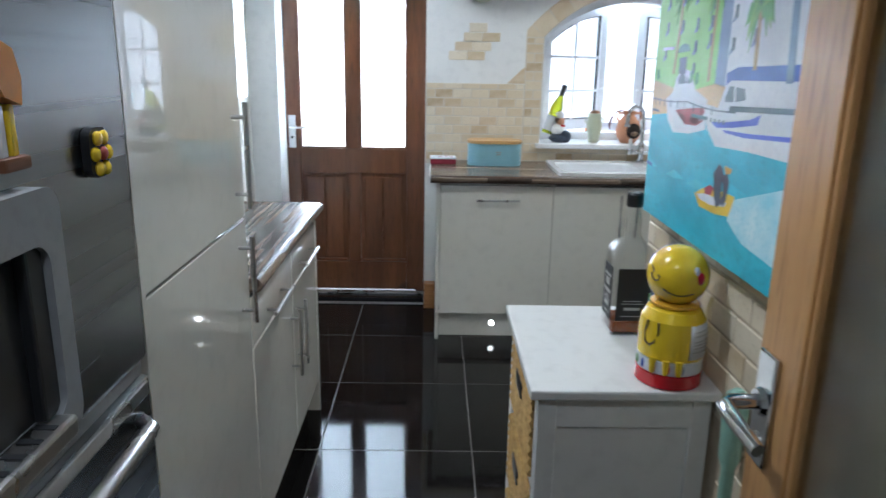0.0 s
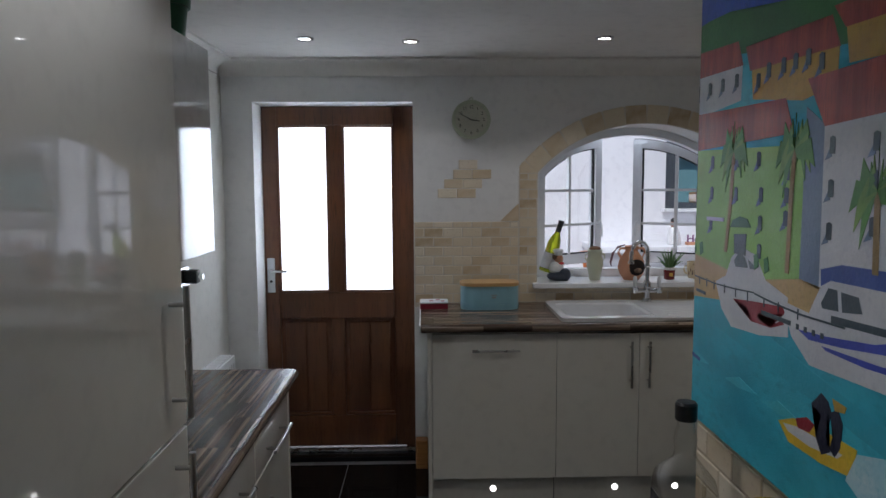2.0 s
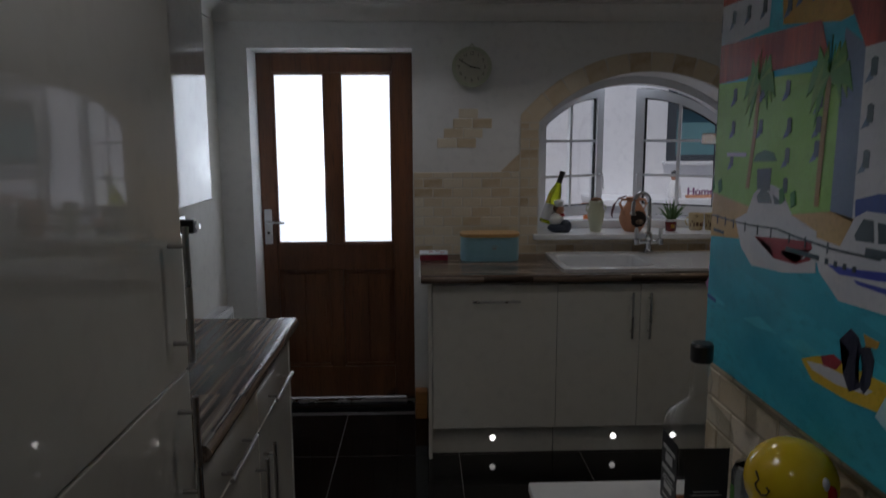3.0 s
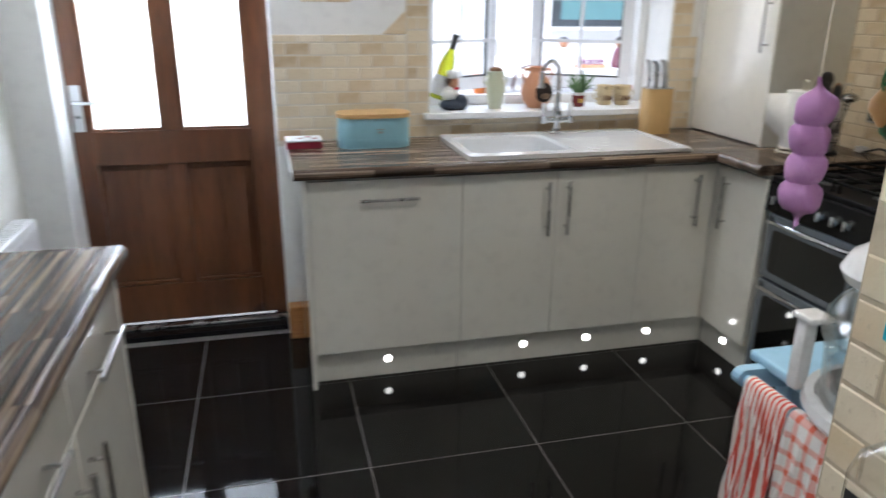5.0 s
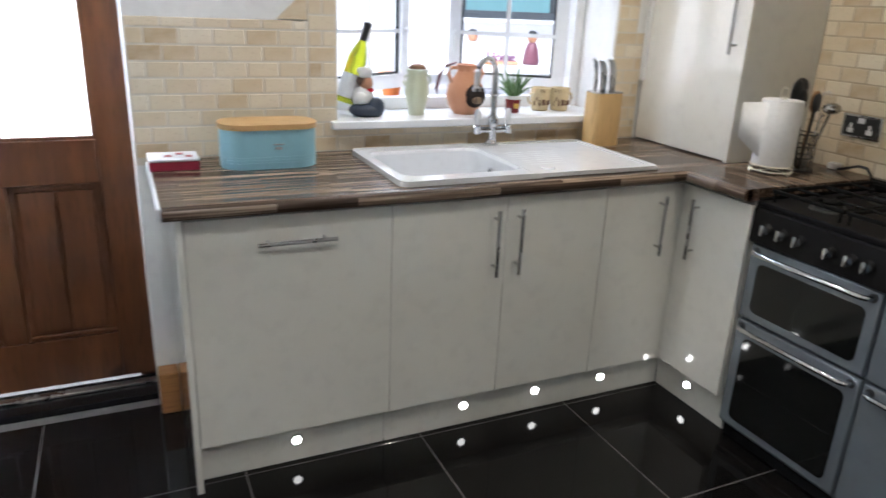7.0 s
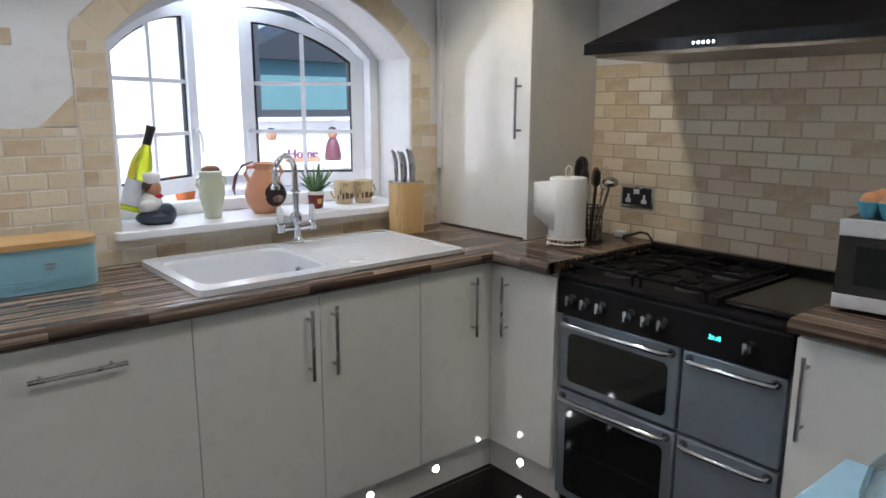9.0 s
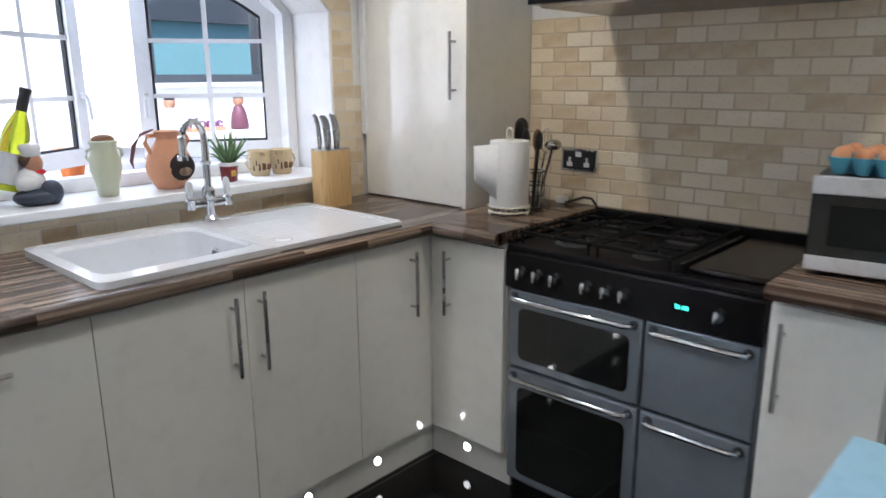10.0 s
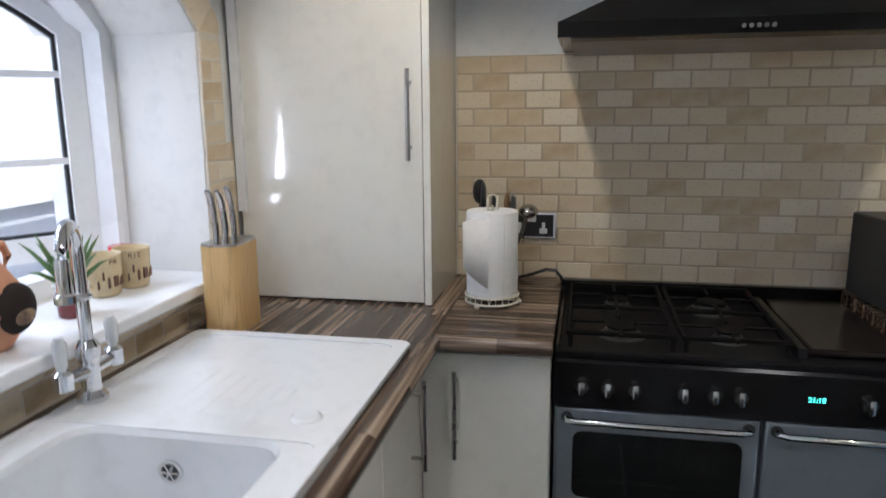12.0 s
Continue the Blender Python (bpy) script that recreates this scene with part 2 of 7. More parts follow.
CREAM = mat("cream_gloss", (0.80, 0.785, 0.73), 0.09, scale=2, col2=(0.79, 0.775, 0.72), coat=1.0, rvar=0.03)
CREAM.node_tree.nodes["Principled BSDF"].inputs["Coat Roughness"].default_value = 0.012
CREAM_MATT = mat("cream_plinth", (0.70, 0.69, 0.64), 0.35, scale=3, col2=(0.66, 0.65, 0.60))
WALL = mat("white_wall_paint", (0.80, 0.80, 0.79), 0.75, scale=2.5, col2=(0.77, 0.77, 0.765), bump=0.12, bscale=60)
MAGNOLIA = mat("pale_wall_paint", (0.76, 0.75, 0.70), 0.75, scale=2.5, col2=(0.73, 0.72, 0.67), bump=0.12, bscale=60)
CEIL = mat("ceiling_paint", (0.80, 0.78, 0.75), 0.8, scale=2, col2=(0.77, 0.75, 0.72), bump=0.1, bscale=40)
GRANITE = mat("polished_black_tile", (0.005, 0.0047, 0.0047), 0.06, scale=5, col2=(0.009, 0.0083, 0.008), rvar=0.03, spec=0.21)
GROUT = mat("grey_grout", (0.13, 0.12, 0.115), 0.8, scale=20, bump=0.3)
MORTAR = mat("pale_mortar", (0.58, 0.49, 0.365), 0.85, scale=4, col2=(0.45, 0.365, 0.26), bump=0.3)
# north wall joints, paler than MORTAR
NORTH_GROUT = mat("north_pale_grout", (0.68, 0.63, 0.55), 0.85, scale=4, col2=(0.62, 0.565, 0.485), bump=0.3)
STONE = stone_tile("travertine")
LAM_X = laminate("laminate_along", 0)
LAM_Y = laminate("laminate_across", 90)
DOORWOOD = wood("brown_door_wood", (0.165, 0.060, 0.022), (0.090, 0.031, 0.012), 2, 10, 0.38, 0.25)
PINE = wood("honey_pine", (0.55, 0.30, 0.11), (0.42, 0.20, 0.065), 2, 8, 0.4, 0.25)
PINE_H = wood("pine_skirting", (0.45, 0.21, 0.07), (0.33, 0.14, 0.045), 0, 8, 0.4, 0.2)
UPVC = mat("white_plastic", (0.80, 0.81, 0.83), 0.25, scale=3, col2=(0.78, 0.79, 0.81))
RUBBER = mat("black_rubber", (0.015, 0.015, 0.016), 0.6)
FROST = frosted("frosted_glass")
PANE = window_glass("window_pane")
KNOBMET = mat("satin_chrome", (0.66, 0.67, 0.69), 0.2, 1.0)
CHROME = mat("chrome", (0.75, 0.76, 0.78), 0.07, 1.0, rvar=0.03)
STEEL = mat("brushed_steel", (0.28, 0.29, 0.30), 0.27, 1.0, scale=3, stretch=(1, 0.05, 6), bump=0.05, bscale=60)
SATIN = mat("satin_nickel", (0.52, 0.51, 0.50), 0.28, 1.0)
BLACK = mat("black_enamel", (0.008, 0.008, 0.009), 0.16, scale=4, col2=(0.011, 0.011, 0.012), spec=0.18)
IRON = mat("cast_iron", (0.006, 0.006, 0.006), 0.7, bump=0.3, spec=0.12)
OVENGREY = mat("silver_grey_enamel", (0.235, 0.265, 0.30), 0.24, 0.35, scale=2, col2=(0.225, 0.255, 0.29))
DARKGLASS = mat("dark_oven_glass", (0.008, 0.009, 0.009), 0.06, coat=0.5, rvar=0.02)
CERAMIC = mat("white_ceramic", (0.72, 0.735, 0.76), 0.10, scale=3, col2=(0.70, 0.715, 0.74), coat=0.5)
GREYPL = mat("grey_plastic", (0.34, 0.35, 0.37), 0.35)
DARKPL = mat("dark_plastic", (0.02, 0.021, 0.024), 0.35)
# ---------- the shell ----------
ZC = 2.24
LAMP = glow("lamp_light", (1.0, 0.95, 0.86), 12)

# floor: bed of grout with polished tiles
floor = solid("floor", box(nb(), (-1.25, -0.9, -0.1), (2.6, 4.75, -0.0009)), GROUT, "polished black floor tiles with pale grout lines")

bm = nb()
box(bm, (-1.25, 4.30, -0.1), (-0.885, 4.75, ZC))
box(bm, (-0.885, 4.30, 2.02), (-0.022, 4.75, ZC))
box(bm, (-0.022, 4.30, -0.1), (0.66, 4.75, ZC))
box(bm, (0.66, 4.30, -0.1), (1.845, 4.75, 1.0))
box(bm, (1.845, 4.30, -0.1), (2.6, 4.75, ZC))
AX, AR, AZ = 1.2525, 0.795, 1.102


def arch(x, grow=0.0):
    r = AR + grow
    return AZ + math.sqrt(max(0.0, r * r - (x - AX) ** 2))


top = [(0.66 + 1.185 * i / 24, arch(0.66 + 1.185 * i / 24)) for i in range(25)]
prism(bm, top + [(1.845, ZC), (0.66, ZC)], XZ, 4.30, 4.75)
wall_north = solid("wall_north", bm, WALL, "white plastered wall with a deep arched window opening")
wall_east = solid("wall_east", box(nb(), (2.385, 1.5, -0.1), (2.6, 4.298, ZC)), WALL, "white wall clad with travertine brick tiles behind the cooker")
wall_west = solid("wall_west", box(nb(), (-1.25, -0.9, -0.1), (-1.05, 4.298, ZC)), MAGNOLIA, "pale cream painted side wall")
wall_south = solid("wall_south", box(nb(), (-1.048, -0.9, -0.1), (2.6, -0.75, ZC)), WALL, "plain white wall behind the entrance")
wall_partition = solid("wall_partition", box(nb(), (0.565, -0.748, -0.1), (0.70, 1.735, ZC)), WALL, "short dividing wall clad with travertine brick tiles")
wall_alcove = solid("wall_alcove", box(nb(), (0.702, 1.5, -0.1), (2.383, 1.70, ZC)), WALL, "plain white wall of the cooking alcove")
ceiling = solid("ceiling", box(nb(), (-1.25, -0.9, ZC + 0.001), (2.6, 4.75, ZC + 0.15)), CEIL, "smooth off-white painted ceiling")

# coving along the back and side wall
def cove(name, fn, lo, hi, label):
    pts = [(0.0, ZC), (0.0, ZC - 0.085), (0.012, ZC - 0.085)] + [(0.085 - 0.073 * math.cos(a), ZC - 0.085 + 0.073 * math.sin(a)) for a in [math.pi / 2 * k / 6 for k in range(1, 6)]] + [(0.085, ZC - 0.012), (0.085, ZC)]
    return solid(name, prism(nb(), pts, fn, lo, hi), CEIL, label)


cove("trim_cove_north", lambda u, v, w: (w, 4.299 - u, v), -1.05, 2.38, "white plaster coving along the ceiling")
cove("trim_cove_west", lambda u, v, w: (-1.049 + u, w, v), -0.74, 4.21, "white plaster coving along the ceiling")

# ---------- back door ----------
door = thing("door_1", (-0.47, 4.52, 0.0), "closed brown stained wooden back door with two frosted panes", "door", kind="structure")
YD = 4.50
part("door_stile", box(nb(), (-0.905, YD, 0.035), (-0.803, YD + 0.045, 2.018), 0.004), DOORWOOD, door)
part("door_stile", box(nb(), (-0.139, YD, 0.035), (-0.024, YD + 0.045, 2.018), 0.004), DOORWOOD, door)
part("top_rail", box(nb(), (-0.803, YD + 0.001, 1.913), (-0.139, YD + 0.044, 2.018), 0.003), DOORWOOD, door)
part("middle_rail", box(nb(), (-0.803, YD + 0.001, 0.80), (-0.139, YD + 0.044, 0.952), 0.003), DOORWOOD, door)
part("bottom_rail", box(nb(), (-0.803, YD + 0.001, 0.035), (-0.139, YD + 0.044, 0.22), 0.003), DOORWOOD, door)
part("muntin", box(nb(), (-0.512, YD + 0.001, 0.952), (-0.43, YD + 0.044, 1.913), 0.003), DOORWOOD, door)
part("muntin", box(nb(), (-0.51, YD + 0.001, 0.22), (-0.432, YD + 0.044, 0.80), 0.003), DOORWOOD, door)
for x0, x1 in ((-0.803, -0.512), (-0.43, -0.139)):
    pn = part("pane", box(nb(), (x0 - 0.004, YD + 0.018, 0.95), (x1 + 0.004, YD + 0.024, 1.916)), FROST, door, "bright frosted glass pane")
    part("glazing_bead", ring(nb(), [(x0, 0.953), (x1, 0.953), (x1, 1.912), (x0, 1.912)], [(x0 + 0.012, 0.965), (x1 - 0.012, 0.965), (x1 - 0.012, 1.90), (x0 + 0.012, 1.90)], XZ, YD + 0.004, YD + 0.017), DOORWOOD, pn)
for x0, x1 in ((-0.803, -0.51), (-0.432, -0.139)):
    pn = part("panel", box(nb(), (x0, YD + 0.022, 0.22), (x1, YD + 0.036, 0.80)), DOORWOOD, door)
    for k in range(2):
        w = (x1 - x0 - 0.05) / 2
        part("panel_board", box(nb(), (x0 + 0.025 + k * w, YD + 0.016, 0.245), (x0 + 0.025 + k * w + w - 0.004, YD + 0.0225, 0.775), 0.003, 1), DOORWOOD, pn)
    part("panel_bead", box(nb(), (x0 + 0.01, YD + 0.006, 0.222), (x1 - 0.01, YD + 0.021, 0.24), 0.005), DOORWOOD, pn)
hd = part("door_handle_plate", box(nb(), (-0.872, YD - 0.008, 0.955), (-0.828, YD, 1.155), 0.0035), UPVC, door, "white and chrome handle plate")
part("lever", tube(nb(), [(-0.85, YD - 0.006, 1.085), (-0.85, YD - 0.05, 1.085), (-0.84, YD - 0.055, 1.085), (-0.75, YD - 0.055, 1.083)], 0.008), CHROME, hd)
part("keyhole", cyl(nb(), (-0.85, YD - 0.010, 1.02), (-0.85, YD - 0.007, 1.02), 0.008), DARKPL, hd)
frame_ = thing("door_frame", (-0.47, 4.6, 0.0), "brown stained wooden frame round the back door", "door frame", kind="structure")
part("jamb", box(nb(), (-0.884, 4.549, 0.0), (-0.83, 4.62, 2.02)), DOORWOOD, frame_)
part("jamb", box(nb(), (-0.08, 4.549, 0.0), (-0.024, 4.62, 2.02)), DOORWOOD, frame_)
part("head", box(nb(), (-0.83, 4.549, 1.95), (-0.08, 4.62, 2.019)), DOORWOOD, frame_)
th = thing("door_threshold", (-0.45, 4.43, 0.0), "low metal door threshold strip over dark sill", "threshold", kind="structure")
part("dark_sill", box(nb(), (-0.884, 4.34, 0.0), (-0.024, 4.498, 0.026), 0.003), BLACK, th)
part("metal_strip", box(nb(), (-0.884, 4.42, 0.0262), (-0.024, 4.455, 0.038), 0.004), SATIN, th)
sk = solid("baseboard", box(nb(), (-0.0205, 4.22, 0.0), (0.048, 4.297, 0.16), 0.006), PINE_H, "short pine skirting block beside the back door")
sk2 = solid("baseboard_west", box(nb(), (-1.048, 2.93, 0.0), (-1.03, 4.29, 0.12), 0.004), PINE_H, "pine skirting board along the side wall")
skc = solid("baseboard_corner", box(nb(), (-1.028, 4.28, 0.0), (-0.887, 4.297, 0.12), 0.004), PINE_H, "pine skirting board beside the back door")

# ---------- arched window ----------
YW = 4.53
sill = solid("window_sill", box(nb(), (0.632, 4.255, 1.0), (1.844, 4.75, 1.03), 0.006), UPVC, "deep white window sill crowded with ornaments")
win = thing("window_1", (AX, YW + 0.03, 1.03), "arched white window with both casements open outwards", "window", kind="structure")


def arch_outline(x0, x1, z0, cut, n=20):
    xs = [x0 + (x1 - x0) * i / n for i in range(n + 1)]
    return [(x, arch(x) - cut) for x in xs] + [(x1, z0), (x0, z0)]


part("window_frame", ring(nb(), arch_outline(0.661, 1.844, 1.031, 0.001), arch_outline(0.705, 1.80, 1.075, 0.045), XZ, YW, YW + 0.07), UPVC, win)


def casement(hx, width, sign, angle):
    """A half-arch sash hung at hx; sign +1 opens with its hinge at the smaller x."""
    fn0 = Matrix.Translation((hx, YW + 0.05, 0)) @ Matrix.Rotation(radians(angle), 4, 'Z')
    fn = lambda u, v, w: fn0 @ Vector((sign * u, w, v))
    z = lambda u, c: arch(hx + sign * u) - 0.047 - c
    us = [width * i / 14 for i in range(15)]
    ui = [0.055 + (width - 0.11) * i / 14 for i in range(15)]
    outer = [(u, z(u, 0)) for u in us] + [(width, 1.08), (0.0, 1.08)]
    inner = [(u, z(u, 0.055)) for u in ui] + [(width - 0.055, 1.14), (0.055, 1.14)]
    sash = part("sash", ring(nb(), outer, inner, fn, 0.0, 0.055), UPVC, win, "white casement swung open")
    gin = [(u + (0.008 if u < width / 2 else -0.008), v + (0.008 if v < 1.2 else -0.008)) for u, v in inner]
    part("gasket", ring(nb(), inner, gin, fn, 0.014, 0.03), RUBBER, sash)
    gl = part("pane", prism(nb(), inner, fn, 0.018, 0.022), PANE, sash, smooth=False)
    gl.visible_shadow = False
    um = width / 2
    b = nb()
    prism(b, [(um - 0.009, 1.14), (um + 0.009, 1.14), (um + 0.009, z(um, 0.056)), (um - 0.009, z(um, 0.056))], fn, 0.010, 0.032)
    part("glazing_bar", b, UPVC, sash)
    for zz in (1.14 + 0.182, 1.14 + 0.392):
        part("glazing_bar", prism(nb(), [(0.055, zz - 0.008), (width - 0.055, zz - 0.008), (width - 0.055, zz + 0.008), (0.055, zz + 0.008)], fn, 0.0095, 0.0325), UPVC, sash)
    part("edge_seal", ring(nb(), [(u, z(u, -0.004)) for u in us] + [(width + 0.004, 1.076), (-0.004, 1.076)], outer, fn, 0.02, 0.035), RUBBER, sash)
    b = nb()
    for zz in (1.33,):
        lo, hi = fn(width - 0.028, zz, -0.018), fn(width - 0.028, zz, 0.0)
        cyl(b, lo, hi, 0.011)
        tube(b, [fn(width - 0.028, zz, -0.018), fn(width - 0.028, zz - 0.02, -0.03), fn(width - 0.028, zz - 0.09, -0.034)], 0.007)
    part("handle", b, UPVC, sash)
    return sash


casement(0.707, 0.535, 1, 33)
casement(1.798, 0.535, -1, -34)

# ---------- base units along the back wall ----------
def bar_handle(parent, p0, p1, out, r=0.006):
    """Bar handle between two points, stood off the front along out."""
    p0, p1, o = Vector(p0), Vector(p1), Vector(out)
    h = part("handle", cyl(nb(), p0 + o, p1 + o, r, n=12), SATIN, parent, "satin steel bar handle")
    for f in (0.14, 0.86):
        q = p0.lerp(p1, f)
        part("post", cyl(nb(), q, q + o, r * 0.75, n=10), SATIN, h)
    return h


YF = 3.735
def base_unit(x0, x1, name, label, handle, group="cream base units"):
    u = thing(name, ((x0 + x1) / 2, 4.0, 0.0), label, "cabinet", group)
    part("body", box(nb(), (x0 + 0.001, YF + 0.022, 0.15), (x1 - 0.001, 4.29, 0.876 if x0 > 1.2 or x0 < 0.6 else 0.66)), CREAM_MATT, u)
    d = part("door", box(nb(), (x0 + 0.0007, YF, 0.15), (x1 - 0.0007, YF + 0.02, 0.862), 0.0013), CREAM, u, "glossy cream door")
    bar_handle(d, *handle, (0, -0.032, 0))
    return u


endp = thing("end_panel", (0.06, 4.0, 0.0), "cream end panel beside the dishwasher", "panel")
part("board", box(nb(), (0.049, 3.722, 0.0), (0.068, 4.295, 0.879), 0.0015), CREAM, endp)
base_unit(0.07, 0.667, "dishwasher", "integrated dishwasher behind a glossy cream door", ((0.26, YF, 0.787), (0.487, YF, 0.787)))
base_unit(0.668, 1.066, "base_cabinet", "cream base cabinet under the sink", ((1.022, YF, 0.60), (1.022, YF, 0.825)))
base_unit(1.067, 1.461, "base_cabinet", "cream base cabinet under the sink", ((1.108, YF, 0.60), (1.108, YF, 0.825)))
base_unit(1.462, 1.796, "base_cabinet", "cream corner base cabinet with bar handle", ((1.70, YF, 0.60), (1.70, YF, 0.825)))
cr = thing("base_cabinet", (2.1, 3.57, 0.0), "narrow cream base cabinet beside the cooker", "cabinet", "cream base units")
part("body", box(nb(), (1.822, 3.416, 0.15), (2.38, 3.733, 0.876)), CREAM_MATT, cr)
d = part("door", box(nb(), (1.80, 3.418, 0.15), (1.82, 3.732, 0.862), 0.0025), CREAM, cr, "glossy cream door")
bar_handle(d, (1.80, 3.645, 0.60), (1.80, 3.645, 0.825), (-0.032, 0, 0))
part("corner_post", box(nb(), (1.7965, 3.7335, 0.15), (1.8215, 3.7565, 0.862), 0.001, 1), CREAM, cr)
cr2 = thing("base_cabinet", (2.1, 2.4, 0.0), "cream base cabinet on the far side of the cooker", "cabinet", "cream base units")
part("body", box(nb(), (1.822, 2.346, 0.15), (2.38, 2.612, 0.876)), CREAM_MATT, cr2)
d = part("door", box(nb(), (1.80, 2.355, 0.15), (1.82, 2.61, 0.862), 0.0025), CREAM, cr2, "glossy cream door")
bar_handle(d, (1.80, 2.575, 0.60), (1.80, 2.575, 0.825), (-0.032, 0, 0))

wm = thing("washing_machine", (2.08, 2.035, 0.0), "white front-loading washing machine under the worktop", "washing machine")
WMW = mat("white_appliance_enamel", (0.76, 0.77, 0.79), 0.22, scale=3, col2=(0.74, 0.75, 0.77), coat=0.3)
part("body", box(nb(), (1.80, 1.742, 0.03), (2.34, 2.330, 0.85), 0.012, 3), WMW, wm)
part("control_panel", box(nb(), (1.782, 1.744, 0.715), (1.803, 2.328, 0.848), 0.008, 3), WMW, wm)
dw = part("detergent_drawer", box(nb(), (1.774, 2.13, 0.725), (1.786, 2.318, 0.838), 0.006, 3), WMW, wm)
part("drawer_grip", box(nb(), (1.770, 2.15, 0.735), (1.776, 2.30, 0.752), 0.002, 1), GREYPL, dw)
part("dial", cyl(nb(), (1.783, 1.90, 0.78), (1.757, 1.90, 0.78), 0.026, 0.023, n=24), UPVC, wm)
part("display", box(nb(), (1.779, 1.96, 0.765), (1.784, 2.06, 0.80), 0.002, 1), DARKPL, wm)
XD = lambda u, v, w: (w, u, v)
disc = lambda r_, n_=36: [(2.035 + r_ * math.cos(2 * math.pi * k / n_), 0.42 + r_ * math.sin(2 * math.pi * k / n_)) for k in range(n_)]
dd = part("porthole_door", ring(nb(), disc(0.205), disc(0.145), XD, 1.765, 1.799), UPVC, wm, "round white porthole door")
part("porthole_glass", prism(nb(), disc(0.146), XD, 1.778, 1.79), DARKGLASS, dd)
part("kick_panel", box(nb(), (1.793, 1.75, 0.035), (1.801, 2.322, 0.12), 0.003, 1), GREYPL, wm)
for y in (1.78, 2.29):
    part("foot", cyl(nb(), (1.85, y, 0.0), (1.85, y, 0.032), 0.02, n=12), DARKPL, wm)

kb = thing("plinth", (0.9, 3.8, 0.0), "cream plinth with small round plinth lights", "plinth")
part("board", box(nb(), (0.069, 3.79, 0.0), (0.667, 3.806, 0.142), 0.001), CREAM_MATT, kb)
part("board", box(nb(), (0.672, 3.79, 0.0), (1.86, 3.806, 0.146), 0.001), CREAM_MATT, kb)
part("board", box(nb(), (1.86, 3.42, 0.0), (1.876, 3.789, 0.146), 0.001), CREAM_MATT, kb)
part("board", box(nb(), (1.86, 2.346, 0.0), (1.876, 2.61, 0.146), 0.001), CREAM_MATT, kb)
for x in (0.367, 0.971, 1.272, 1.572):
    l = part("plinth_light", cyl(nb(), (x, 3.786, 0.077), (x, 3.792, 0.077), 0.019, n=20), CHROME, kb)
    part("lens", cyl(nb(), (x, 3.7835, 0.077), (x, 3.7862, 0.077), 0.0145, n=20), LAMP, l)
l = part("plinth_light", cyl(nb(), (1.856, 3.614, 0.078), (1.862, 3.614, 0.078), 0.019, n=20), CHROME, kb)
part("lens", cyl(nb(), (1.8535, 3.614, 0.078), (1.8562, 3.614, 0.078), 0.0145, n=20), LAMP, l)

# worktop with the opening for the bowl
wt = thing("worktop", (1.0, 4.0, 0.88), "dark streaked wood-effect laminate worktop", "worktop")
ZT = 0.92
bm = ring(nb(), [(0.017, 3.69), (2.383, 3.69), (2.383, 4.288), (0.017, 4.288)], [(0.715, 3.778), (1.165, 3.778), (1.165, 4.19), (0.715, 4.19)], XY, 0.88, ZT)
part("slab", bm, LAM_X, wt, smooth=False)
part("front_edge", tube(nb(), [(0.017, 3.692, 0.90), (1.765, 3.692, 0.90)], 0.0202, 16), LAM_X, wt)
part("slab", box(nb(), (1.762, 3.412, 0.88), (2.383, 3.689, ZT)), LAM_Y, wt, smooth=False)
part("front_edge", tube(nb(), [(1.764, 3.412, 0.90), (1.764, 3.692, 0.90)], 0.0202, 16), LAM_Y, wt)
part("end_cap", box(nb(), (0.008, 3.70, 0.881), (0.0168, 4.28, 0.914), 0.003), UPVC, wt, "pale unlipped end")
wt2 = thing("worktop", (2.0, 2.2, 0.88), "dark wood-effect worktop under the microwave", "worktop")
part("slab", box(nb(), (1.762, 1.705, 0.88), (2.383, 2.614, ZT)), LAM_Y, wt2, smooth=False)
part("front_edge", tube(nb(), [(1.764, 1.705, 0.90), (1.764, 2.614, 0.90)], 0.0202, 16), LAM_Y, wt2)

# ---------- sink and tap ----------
sink = thing("sink", (1.17, 3.98, ZT), "white ceramic sink with a drainer", "sink")
X0, X1, Y0, Y1, ZR = 0.688, 1.656, 3.718, 4.238, 0.938
bx0, bx1, by0, by1 = 0.724, 1.152, 3.786, 4.165


def rounded(x0, x1, y0, y1, r, n=5):
    out = []
    for cx, cy, a0 in ((x1 - r, y1 - r, 0), (x0 + r, y1 - r, 90), (x0 + r, y0 + r, 180), (x1 - r, y0 + r, 270)):
        out += [(cx + r * math.cos(radians(a0 + 90 * k / n)), cy + r * math.sin(radians(a0 + 90 * k / n))) for k in range(n + 1)]
    return out


bm = nb()
ring(bm, rounded(X0, 1.2, Y0, Y1, 0.03), rounded(bx0, bx1, by0, by1, 0.05), XY, ZT + 0.0005, ZR - 0.002)
part("bowl_rim", bm, CERAMIC, sink)
bm = nb()
rim = rounded(bx0, bx1, by0, by1, 0.05)
low = rounded(bx0 + 0.02, bx1 - 0.02, by0 + 0.02, by1 - 0.02, 0.05)
lev = [(rim, ZR - 0.002), (rounded(bx0 + 0.006, bx1 - 0.006, by0 + 0.006, by1 - 0.006, 0.05), ZR - 0.012), (low, 0.76), (rounded(bx0 + 0.05, bx1 - 0.05, by0 + 0.05, by1 - 0.05, 0.05), 0.735)]
rings = [[bm.verts.new((u, v, z)) for u, v in ol] for ol, z in lev]
for a, b in zip(rings, rings[1:]):
    for i in range(len(a)):
        bm.faces.new((a[i], a[(i + 1) % len(a)], b[(i + 1) % len(a)], b[i]))
bm.faces.new(rings[-1])
part("bowl", bm, CERAMIC, sink)
